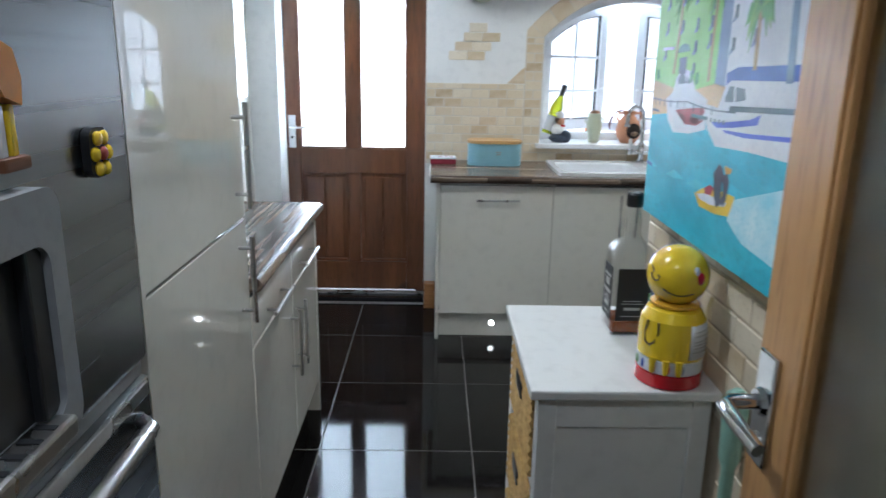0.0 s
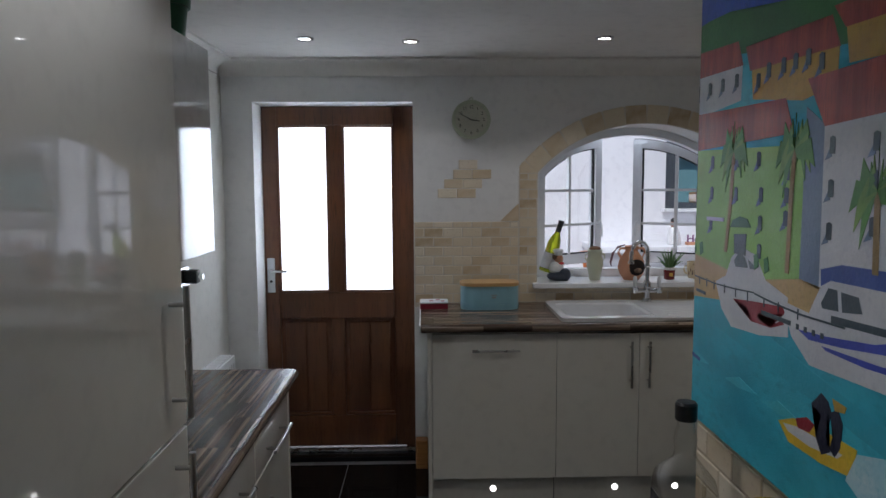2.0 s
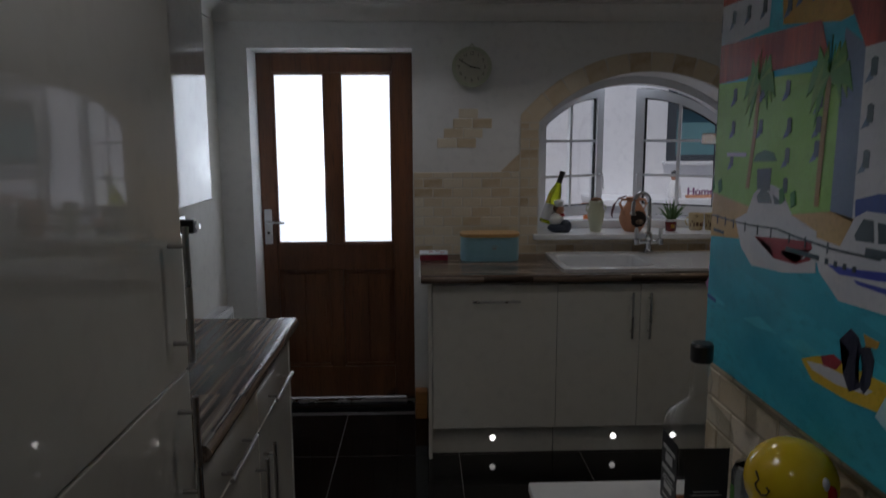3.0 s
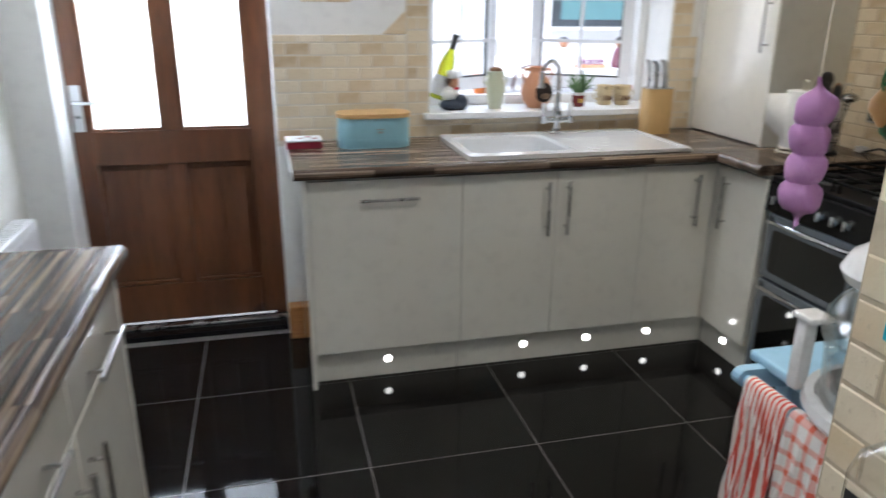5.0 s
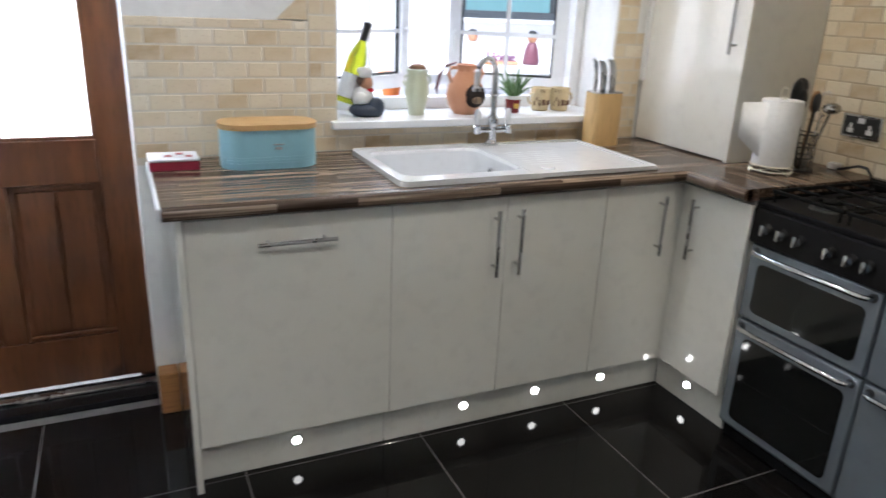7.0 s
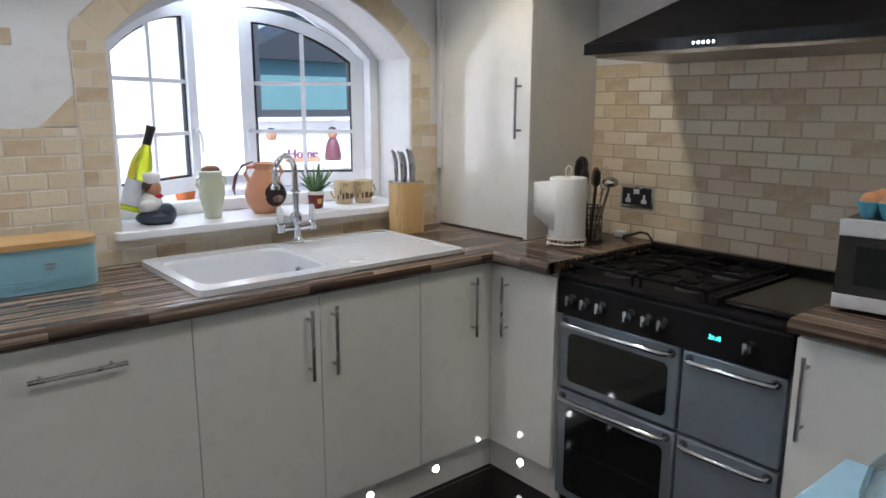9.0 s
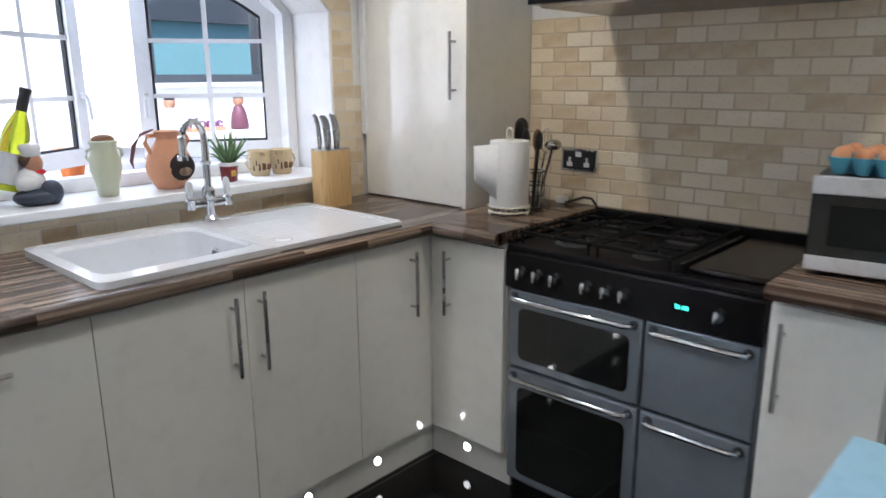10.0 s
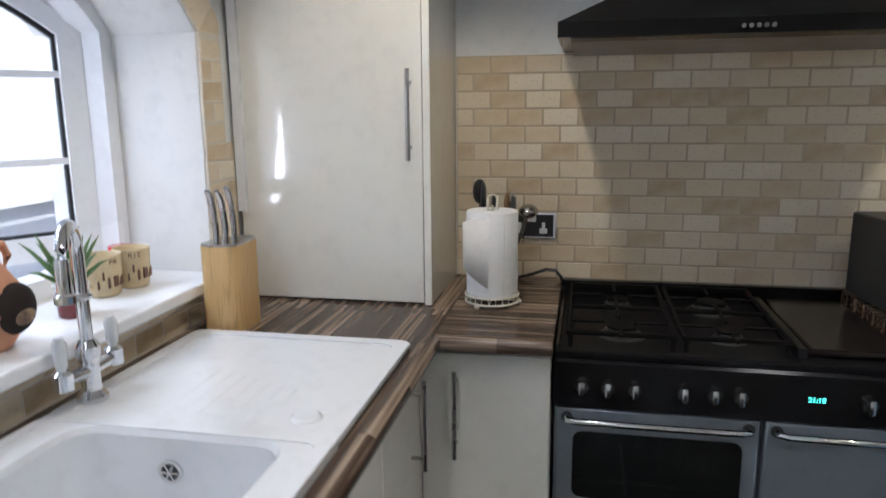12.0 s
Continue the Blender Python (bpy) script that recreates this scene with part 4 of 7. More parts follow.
# ---------- open glazed door to the hall ----------
od = thing("door_2", (0.51, 0.56, 0.0), "open honey pine door with obscured glass", "door", kind="structure")
DX, DE = 0.49, 0.977
part("stile", box(nb(), (DX, DE - 0.108, 0.01), (DX + 0.036, DE, 2.0), 0.004), PINE, od)
part("stile", box(nb(), (DX, 0.163, 0.01), (DX + 0.036, 0.258, 2.0), 0.004), PINE, od)
part("rail", box(nb(), (DX + 0.001, 0.258, 0.01), (DX + 0.035, DE - 0.108, 0.22), 0.003), PINE, od)
part("rail", box(nb(), (DX + 0.001, 0.258, 1.89), (DX + 0.035, DE - 0.108, 2.0), 0.003), PINE, od)
part("pane", box(nb(), (DX + 0.016, 0.253, 0.215), (DX + 0.022, DE - 0.103, 1.895)), clear_glass("obscured_glass", (0.92, 0.97, 0.97), 0.22), od, "wavy obscured glass")
for y in (0.26, DE - 0.118):
    part("glazing_bead", box(nb(), (DX + 0.004, y, 0.22), (DX + 0.0155, y + 0.010, 1.89), 0.002, 1), PINE, od)
hp = part("door_handle_plate", box(nb(), (DX - 0.008, DE - 0.064, 0.96), (DX, DE - 0.016, 1.12), 0.003), CHROME, od, "chrome lever handle")
part("rose", cyl(nb(), (DX - 0.006, DE - 0.04, 1.05), (DX - 0.016, DE - 0.04, 1.05), 0.021, 0.017, n=24), CHROME, hp)
part("lever", tube(nb(), [(DX - 0.004, DE - 0.04, 1.05), (DX - 0.05, DE - 0.04, 1.05), (DX - 0.062, DE - 0.052, 1.05), (DX - 0.064, DE - 0.10, 1.047), (DX - 0.060, DE - 0.15, 1.040)], [0.0105, 0.0105, 0.0115, 0.0105, 0.009], 12), CHROME, hp)
part("key_rose", cyl(nb(), (DX - 0.010, DE - 0.04, 0.99), (DX - 0.007, DE - 0.04, 0.99), 0.015, n=20), SATIN, hp)
part("latch_plate", box(nb(), (DX + 0.007, DE, 0.97), (DX + 0.029, DE + 0.0025, 1.12), 0.001, 1), CHROME, od)
PALEMINT = mat("pale_mint_plastic", (0.36, 0.60, 0.50), 0.35, scale=6)
bro = thing("broom", (0.532, 1.11, 0.0), "pale green plastic broom standing beside the storage unit", "broom")
part("handle", tube(nb(), [(0.532, 1.11, 0.06), (0.532, 1.11, 0.84), (0.532, 1.11, 0.862), (0.532, 1.11, 0.955), (0.532, 1.11, 0.975), (0.532, 1.11, 0.984)], [0.011, 0.011, 0.018, 0.0205, 0.017, 0.006], 16), PALEMINT, bro)
part("hanging_hole", cyl(nb(), (0.5105, 1.11, 0.945), (0.5125, 1.11, 0.945), 0.007, n=14), DARKPL, bro)
part("brush_head", box(nb(), (0.514, 1.02, 0.045), (0.55, 1.20, 0.075), 0.008), PALEMINT, bro)
part("bristles", box(nb(), (0.518, 1.025, 0.0), (0.546, 1.195, 0.046), 0.003), DARKPL, bro)

# ---------- trolley with halogen oven ----------
BLUE = mat("pale_blue_painted_wood", (0.34, 0.56, 0.74), 0.4, scale=3, col2=(0.30, 0.52, 0.70))
tr = thing("kitchen_trolley", (1.10, 2.05, 0.0), "pale blue painted wooden kitchen trolley", "trolley")
part("top", box(nb(), (0.848, 1.80, 0.79), (1.33, 2.285, 0.815), 0.008), BLUE, tr)
for x in (0.905, 1.255):
    for y in (1.82, 2.215):
        part("leg", box(nb(), (x, y, 0.043), (x + 0.04, y + 0.04, 0.789), 0.003), BLUE, tr)
for y in (1.83, 2.225):
    part("rail", box(nb(), (0.945, y, 0.70), (1.255, y + 0.02, 0.785), 0.002), BLUE, tr)
for x in (0.915, 1.265):
    part("rail", box(nb(), (x, 1.86, 0.70), (x + 0.02, 2.215, 0.785), 0.002), BLUE, tr)
for z in (0.15, 0.42):
    part("shelf", box(nb(), (0.91, 1.825, z), (1.29, 2.25, z + 0.02), 0.003), BLUE, tr)
for y in (1.86, 2.225):
    part("towel_arm", prism(nb(), [(0.802 + 0.02 * math.cos(a), 0.779 + 0.02 * math.sin(a)) for a in [math.pi / 2 + math.pi * k / 6 for k in range(7)]] + [(0.916, 0.745), (0.916, 0.795)], lambda u, v, w: (u, w, v), y, y + 0.024), BLUE, tr)
part("towel_bar", cyl(nb(), (0.806, 1.862, 0.775), (0.806, 2.247, 0.775), 0.012, n=14), BLUE, tr)


def stripes(name, c1, c2, axis_scale, check=False):
    m, nt, b = nodes_of(name)
    co = nt.nodes.new("ShaderNodeTexCoord")
    sp = nt.nodes.new("ShaderNodeSeparateXYZ")
    nt.links.new(co.outputs["Object"], sp.inputs[0])

    def wave(sock, per, lo):
        a = nt.nodes.new("ShaderNodeMath"); a.operation = 'MULTIPLY'; a.inputs[1].default_value = 2 * math.pi / per
        nt.links.new(sock, a.inputs[0])
        s = nt.nodes.new("ShaderNodeMath"); s.operation = 'SINE'
        nt.links.new(a.outputs[0], s.inputs[0])
        g = nt.nodes.new("ShaderNodeMath"); g.operation = 'GREATER_THAN'; g.inputs[1].default_value = lo
        nt.links.new(s.outputs[0], g.inputs[0])
        return g.outputs[0]
    f = wave(sp.outputs["Y"], axis_scale, 0.1 if not check else 0.55)
    if check:
        g2 = wave(sp.outputs["Z"], axis_scale * 1.1, 0.55)
        mx = nt.nodes.new("ShaderNodeMath"); mx.operation = 'ADD'
        nt.links.new(f, mx.inputs[0]); nt.links.new(g2, mx.inputs[1])
        sc = nt.nodes.new("ShaderNodeMath"); sc.operation = 'MULTIPLY'; sc.inputs[1].default_value = 0.55
        nt.links.new(mx.outputs[0], sc.inputs[0])
        f = sc.outputs[0]
    c = mixed(nt, f, c1, c2)
    nt.links.new(c, b.inputs["Base Color"])
    b.inputs["Roughness"].default_value = 0.9
    bumped(nt, b, noisy(nt, 260, (1, 1, 1), 2), 0.8, 0.002)
    return m


def towel(y0, y1, zb_front, zb_back, material, label, xb, r, seed):
    t = thing("tea_towel", (xb, (y0 + y1) / 2, 0.775), label, "tea towel", "tea towels on the trolley bar")
    rnd = random.Random(seed)
    prof = [(xb - r, zb_front)] + [(xb - r, zb_front + (0.775 - zb_front) * k / 12) for k in range(1, 13)]
    prof += [(xb - r * math.cos(a), 0.775 + r * math.sin(a)) for a in [math.pi * k / 8 for k in range(1, 8)]]
    prof += [(xb + r, 0.775 - (0.775 - zb_back) * k / 10) for k in range(0, 11)]
    bm = nb()
    n = 26
    ph = rnd.random() * 6
    grid = []
    for i in range(n + 1):
        y = y0 + (y1 - y0) * i / n
        row = []
        for x, z in prof:
            drop = max(0.0, 0.775 - z)
            wob = 0.018 * min(1, drop * 4) * math.sin(ph + i * 0.62) + 0.006 * math.sin(i * 1.7 + z * 25)
            side = -1 if x < xb else 0.35
            row.append(bm.verts.new((x + side * abs(wob) * (1 if drop > 0.01 else 0.1), y + 0.02 * drop * math.sin(ph + i * 0.3), z)))
        grid.append(row)
    for a, b in zip(grid, grid[1:]):
        for j in range(len(a) - 1):
            bm.faces.new((a[j], b[j], b[j + 1], a[j + 1]))
    ob = part("cloth", bm, material, t)
    md = ob.modifiers.new("thick", 'SOLIDIFY')
    md.thickness = 0.003
    return t


tw1 = towel(2.085, 2.212, 0.36, 0.45, stripes("red_stripe_cloth", (0.78, 0.72, 0.68), (0.66, 0.10, 0.07), 0.0125), "red and white striped tea towel over the trolley bar", 0.806, 0.0145, 3)
tw2 = towel(1.87, 2.079, 0.40, 0.5, stripes("red_check_cloth", (0.80, 0.77, 0.74), (0.72, 0.16, 0.10), 0.036, True), "white tea towel with red checks over the trolley bar", 0.806, 0.0145, 8)

for ob in (tr, tw1, tw2):
    ob.matrix_basis = Matrix.Translation((0.088, 0.053, -0.043)) @ ob.matrix_basis

CLEAR = thin_glass("clear_glass")
ho = thing("halogen_oven", (1.027, 2.003, 0.773), "white halogen oven with a glass bowl on the trolley", "oven")
hc = (1.027, 2.003, 0.773)
PLW = mat("glossy_white_plastic", (0.78, 0.78, 0.79), 0.2, coat=0.3)
part("base_ring", lathe(nb(), [(0.10, 0.0), (0.178, 0.0), (0.186, 0.012), (0.182, 0.03), (0.165, 0.032), (0.16, 0.012), (0.10, 0.01)], hc, 40, True), PLW, ho)
bowl = part("bowl", lathe(nb(), [(0.12, 0.012), (0.150, 0.016), (0.158, 0.03), (0.165, 0.145), (0.172, 0.15), (0.172, 0.156), (0.160, 0.156), (0.153, 0.035), (0.145, 0.022), (0.12, 0.018)], hc, 40, True), CLEAR, ho, "clear glass bowl")
part("bowl_floor", lathe(nb(), [(0.0, 0.0125), (0.12, 0.0125), (0.12, 0.0175), (0.0, 0.0175)], hc, 32), CLEAR, bowl)
part("glass_lid", lathe(nb(), [(0.174, 0.158), (0.174, 0.168), (0.168, 0.196), (0.145, 0.226), (0.108, 0.243), (0.106, 0.238), (0.142, 0.220), (0.163, 0.192), (0.168, 0.160)], hc, 40, True), CLEAR, ho, "domed glass lid")
part("steel_collar", lathe(nb(), [(0.108, 0.234), (0.110, 0.252), (0.06, 0.254), (0.06, 0.232)], hc, 32, True), PLW, ho)
hb = lathe(nb(), [(0.0, 0.252), (0.112, 0.254), (0.130, 0.263), (0.137, 0.282), (0.128, 0.308), (0.100, 0.330), (0.06, 0.342), (0.0, 0.346)], hc, 48)
for v in hb.verts:
    # the housing is drawn out into a short nose
    d_ = Vector((v.co.x - hc[0], v.co.y - hc[1], 0))
    k = max(0.0, d_.dot(Vector((-0.9, 0.44, 0)))) / 0.137
    v.co += Vector((-0.9, 0.44, 0)) * 0.03 * k * k
part("head", hb, PLW, ho, "white heater head")
for a in range(12):
    t_ = math.pi * 1.20 + a * 0.07
    p = Vector((hc[0] + 0.1375 * math.cos(t_), hc[1] + 0.1375 * math.sin(t_), hc[2] + 0.280))
    part("vent_slot", box(nb(), (p.x - 0.0025, p.y - 0.0025, p.z - 0.011), (p.x + 0.0025, p.y + 0.0025, p.z + 0.011)), DARKPL, ho)
for dx, dy in ((-0.05, 0.02), (0.02, -0.06)):
    kb_ = part("dial", lathe(nb(), [(0.026, 0.0), (0.027, 0.012), (0.022, 0.016), (0.0, 0.017)], (hc[0] + dx, hc[1] + dy, hc[2] + 0.337), 20), PLW, ho)
    part("dial_mark", ring(nb(), rounded(hc[0] + dx - 0.034, hc[0] + dx + 0.034, hc[1] + dy - 0.034, hc[1] + dy + 0.034, 0.033), rounded(hc[0] + dx - 0.031, hc[0] + dx + 0.031, hc[1] + dy - 0.031, hc[1] + dy + 0.031, 0.030), XY, hc[2] + 0.3375, hc[2] + 0.341), GREYPL, kb_)
part("stand_handle", box(nb(), (hc[0] - 0.128, hc[1] + 0.150, hc[2] + 0.0), (hc[0] - 0.098, hc[1] + 0.180, hc[2] + 0.155), 0.008), PLW, ho, "white side handle")
part("handle_ledge", box(nb(), (hc[0] - 0.136, hc[1] + 0.132, hc[2] + 0.148), (hc[0] - 0.080, hc[1] + 0.186, hc[2] + 0.162), 0.006), PLW, ho)
rk = nb()
for k in range(-5, 6):
    c_ = math.sqrt(0.125 ** 2 - (k * 0.022) ** 2)
    tube(rk, [(hc[0] + k * 0.022, hc[1] - c_, hc[2] + 0.034), (hc[0] + k * 0.022, hc[1] + c_, hc[2] + 0.034)], 0.0016, 6)
tube(rk, [(hc[0] + 0.126 * math.cos(a * 0.2618), hc[1] + 0.126 * math.sin(a * 0.2618), hc[2] + 0.034) for a in range(25)], 0.002, 6)
for a in range(3):
    cyl(rk, (hc[0] + 0.1 * math.cos(a * 2.09), hc[1] + 0.1 * math.sin(a * 2.09), hc[2] + 0.0178), (hc[0] + 0.1 * math.cos(a * 2.09), hc[1] + 0.1 * math.sin(a * 2.09), hc[2] + 0.034), 0.002, n=6)
part("wire_rack", rk, CHROME, ho)

# ---------- microwave ----------
mw = thing("microwave", (2.12, 2.33, ZT), "silver microwave with a black door", "microwave")
part("case", box(nb(), (1.945, 2.10, ZT + 0.012), (2.33, 2.563, 1.158), 0.006), DARKPL, mw)
part("door_panel", box(nb(), (1.932, 2.24, ZT + 0.045), (1.944, 2.562, 1.12), 0.003), DARKGLASS, mw)
SILVERP = mat("silver_plastic", (0.60, 0.61, 0.64), 0.3, 0.2)
part("trim", box(nb(), (1.930, 2.10, 1.118), (1.946, 2.564, 1.162), 0.004), SILVERP, mw)
part("trim", box(nb(), (1.930, 2.10, ZT + 0.012), (1.946, 2.564, ZT + 0.05), 0.004), SILVERP, mw)
part("door_window", box(nb(), (1.9305, 2.29, ZT + 0.075), (1.9325, 2.52, 1.095), 0.0008, 1), mat("mesh_window_glass", (0.010, 0.012, 0.011), 0.3, spec=0.2), mw)
part("control_strip", box(nb(), (1.932, 2.10, ZT + 0.045), (1.944, 2.238, 1.12), 0.002), DARKPL, mw)
for x in (1.97, 2.30):
    for y in (2.13, 2.53):
        part("foot", cyl(nb(), (x, y, ZT), (x, y, ZT + 0.013), 0.012, n=10), DARKPL, mw)
mw.matrix_basis = pose(2.118, 2.372, ZT, 0, 0, 7.5)

# ---------- ceiling downlights ----------
dl0 = None
# fittings for the three added, unseen spots are made here too
for dx, dy, dpower in DOWNLIGHTS:
    if dl0 is None:
        dl0 = thing("downlight", (dx, dy, ZC), "round chrome recessed ceiling spotlight, lit", "downlight", "ceiling downlights")
        part("bezel", lathe(nb(), [(0.030, 0.0), (0.043, 0.0), (0.041, -0.006), (0.033, -0.008), (0.030, -0.004)], (dx, dy, ZC), 28, True), CHROME, dl0)
        part("lens", lathe(nb(), [(0.0, -0.001), (0.030, -0.001), (0.030, -0.003), (0.0, -0.003)], (dx, dy, ZC), 24), glow("spot_lens", (1.0, 0.96, 0.9), 22), dl0)
    else:
        copy_thing(dl0, pose(dx, dy, ZC))
# ---------- large canvas painting ----------
def paint(name, c, c2=None):
    return mat(name, c, 0.45, scale=14, col2=c2 or tuple(x * 0.8 for x in c), bump=0.3, bscale=220)


P_SKY, P_HILL, P_WHITE = paint("paint_sky", (0.03, 0.10, 0.55)), paint("paint_hill", (0.04, 0.20, 0.05)), paint("paint_white", (0.70, 0.71, 0.74), (0.60, 0.62, 0.68))
P_ROOF, P_OCHRE, P_GREEN = mat("paint_roof", (0.50, 0.085, 0.055), 0.45, scale=38, stretch=(1, 1, 0.12), col2=(0.25, 0.04, 0.03), bump=0.4, bscale=60), paint("paint_ochre", (0.62, 0.36, 0.06)), paint("paint_green", (0.30, 0.55, 0.13), (0.25, 0.48, 0.10))
P_SHADE, P_SAND, P_NAVY = paint("paint_shade", (0.17, 0.24, 0.38)), paint("paint_sand", (0.58, 0.40, 0.17)), paint("paint_navy", (0.05, 0.10, 0.42))
P_CRIMSON, P_DARK, P_BLUE = paint("paint_crimson", (0.33, 0.02, 0.04)), paint("paint_dark", (0.06, 0.09, 0.12)), paint("paint_blue", (0.06, 0.09, 0.55))
P_YELLOW, P_NAVY2, P_FOAM = paint("paint_yellow", (0.80, 0.55, 0.03)), paint("paint_ink", (0.02, 0.025, 0.06)), paint("paint_foam", (0.62, 0.80, 0.86), (0.30, 0.66, 0.78))
P_DKGREEN, P_LEAF, P_TRUNK = paint("paint_dark_green", (0.03, 0.14, 0.06)), paint("paint_leaf", (0.10, 0.28, 0.05)), paint("paint_trunk", (0.36, 0.24, 0.09))
P_LEAF2, P_FOAM2, P_DEEP = paint("paint_leaf_light", (0.20, 0.36, 0.07)), paint("paint_ripple", (0.08, 0.58, 0.70)), paint("paint_deep", (0.03, 0.36, 0.50), (0.04, 0.44, 0.58))
P_SEA = mat("paint_sea", (0.05, 0.52, 0.66), 0.45, scale=5, stretch=(1, 1, 2.2), col2=(0.02, 0.33, 0.47), bump=0.3, bscale=220)
pic = thing("canvas_painting", (0.545, 1.15, 1.16), "large bright harbour painting on unframed canvas", "painting")
CY0, CY1, CZ0, CZ1 = 1.0, 1.656, 1.166, 2.02
part("canvas", box(nb(), (0.516, CY0, CZ0), (0.5575, CY1, CZ1), 0.002), P_SEA, pic, "turquoise painted canvas")
daub_n = [0]


def daub(name, material, *pts, layer=None):
    """A flat patch of paint on the canvas."""
    daub_n[0] += layer is None
    lay = daub_n[0] if layer is None else layer
    pts = [(min(max(y, CY0 + 0.003), CY1 - 0.002), min(max(z, CZ0 + 0.003), CZ1 - 0.003)) for y, z in pts]
    bm = nb()
    f = bm.faces.new([bm.verts.new((0.5158 - 0.00002 * lay, y, z)) for y, z in pts])
    bmesh.ops.triangulate(bm, faces=[f])
    g = bmesh.ops.extrude_face_region(bm, geom=bm.faces[:])
    bmesh.ops.translate(bm, verts=[v for v in g["geom"] if isinstance(v, bmesh.types.BMVert)], vec=(0.0003 + 0.00002 * lay, 0, 0))
    return part(name, bm, material, pic, smooth=False)


def daub_window(y, z):
    w = daub("painted_window", P_DARK, (y - 0.006, z - 0.010), (y + 0.005, z - 0.010), (y + 0.005, z + 0.009), (y, z + 0.011), (y - 0.006, z + 0.009), layer=47)
    daub("painted_shadow", P_SHADE, (y + 0.004, z - 0.002), (y + 0.014, z - 0.017), (y + 0.0, z - 0.013), layer=46)
    return w


def daub_palm(*pts):
    w = 0.005
    daub("painted_trunk", P_TRUNK, *[(y - w, z) for y, z in pts], *[(y + w, z) for y, z in pts[::-1]], layer=48)
    y, z = pts[-1]
    for k in range(16):
        a = radians(-30 + k * 15)
        c, s_ = math.cos(a), math.sin(a)
        L = 0.030 + 0.008 * (k % 3)
        tip = (y + L * 1.05 * c, z + L * 0.75 * s_ - 0.052 + 0.014 * (k % 4))
        mid = (y + L * 0.72 * c, z + L * 0.72 * s_ + 0.004)
        daub("painted_frond", (P_LEAF, P_LEAF2, P_LEAF)[k % 3], (y, z), (mid[0] + 0.004 * c, mid[1] + 0.008), tip, (mid[0] - 0.012 * c, mid[1] - 0.012), layer=49 + k)


for sy in (1.69, 1.52, 1.40, 1.30):
    daub("painted_ripple", P_FOAM2, (sy, 1.27), (sy - 0.05, 1.285), (sy - 0.11, 1.275), (sy - 0.05, 1.268))
daub("painted_reflection", P_DEEP, (1.60, 1.385), (1.42, 1.372), (1.20, 1.335), (0.95, 1.30), (1.10, 1.29), (1.42, 1.33), (1.56, 1.345))
daub("painted_sky", P_SKY, (1.707, 1.977), (0.630, 1.913), (0.630, 1.728), (1.539, 1.824), (1.693, 1.830))
daub("painted_hill", P_HILL, (1.694, 1.841), (1.621, 1.842), (1.541, 1.839), (1.449, 1.822), (1.248, 1.795), (0.630, 1.776), (0.630, 1.712), (1.242, 1.732), (1.690, 1.790))
daub("painted_wall", P_WHITE, (1.689, 1.755), (1.492, 1.750), (1.495, 1.699), (1.684, 1.688))
daub("painted_roof", P_ROOF, (1.693, 1.796), (1.508, 1.788), (1.490, 1.750), (1.689, 1.754))
daub("painted_wall", P_OCHRE, (1.462, 1.739), (1.245, 1.731), (1.247, 1.689), (1.320, 1.679), (1.455, 1.696))
daub("painted_roof", P_ROOF, (1.483, 1.775), (1.262, 1.770), (1.243, 1.731), (1.467, 1.738))
daub("painted_wall", P_OCHRE, (1.233, 1.750), (0.630, 1.744), (0.630, 1.702), (1.225, 1.709))
daub("painted_roof", P_ROOF, (1.259, 1.779), (0.630, 1.776), (0.630, 1.744), (1.235, 1.750))
daub("painted_wall", P_GREEN, (1.685, 1.632), (1.306, 1.624), (1.308, 1.454), (1.451, 1.435), (1.678, 1.452))
daub("painted_roof", P_ROOF, (1.690, 1.693), (1.361, 1.687), (1.339, 1.640), (1.685, 1.632))
daub("painted_shade", P_SHADE, (1.309, 1.670), (1.266, 1.645), (1.265, 1.447), (1.311, 1.454))
daub("painted_wall", P_WHITE, (1.268, 1.645), (0.630, 1.656), (0.630, 1.462), (1.266, 1.450))
daub("painted_roof", P_ROOF, (1.309, 1.704), (0.630, 1.711), (0.630, 1.656), (1.268, 1.643))
daub("painted_sand", P_SAND, (1.678, 1.454), (1.451, 1.436), (1.308, 1.456), (1.263, 1.448), (0.630, 1.454), (0.630, 1.430), (1.337, 1.410), (1.675, 1.380))
daub("painted_awning", P_NAVY, (1.263, 1.474), (1.221, 1.484), (0.630, 1.489), (0.630, 1.457), (1.261, 1.454))
daub("painted_boat", P_WHITE, (1.564, 1.418), (1.527, 1.432), (1.509, 1.462), (1.477, 1.482), (1.428, 1.474), (1.397, 1.442), (1.336, 1.428), (1.332, 1.376), (1.410, 1.362), (1.501, 1.356), (1.539, 1.378))
daub("painted_stripe", P_CRIMSON, (1.498, 1.400), (1.431, 1.407), (1.343, 1.414), (1.343, 1.405), (1.413, 1.393), (1.421, 1.386), (1.365, 1.388), (1.345, 1.397), (1.344, 1.390), (1.379, 1.379), (1.437, 1.377), (1.447, 1.394))
daub("painted_glass", P_DARK, (1.499, 1.459), (1.480, 1.475), (1.460, 1.465), (1.452, 1.453), (1.493, 1.450))
daub("painted_glass", P_DARK, (1.453, 1.466), (1.432, 1.459), (1.431, 1.454), (1.445, 1.452))
daub("painted_boat", P_WHITE, (1.353, 1.422), (1.285, 1.417), (1.261, 1.454), (1.241, 1.463), (0.930, 1.467), (0.930, 1.360), (1.144, 1.359), (1.279, 1.353), (1.323, 1.379))
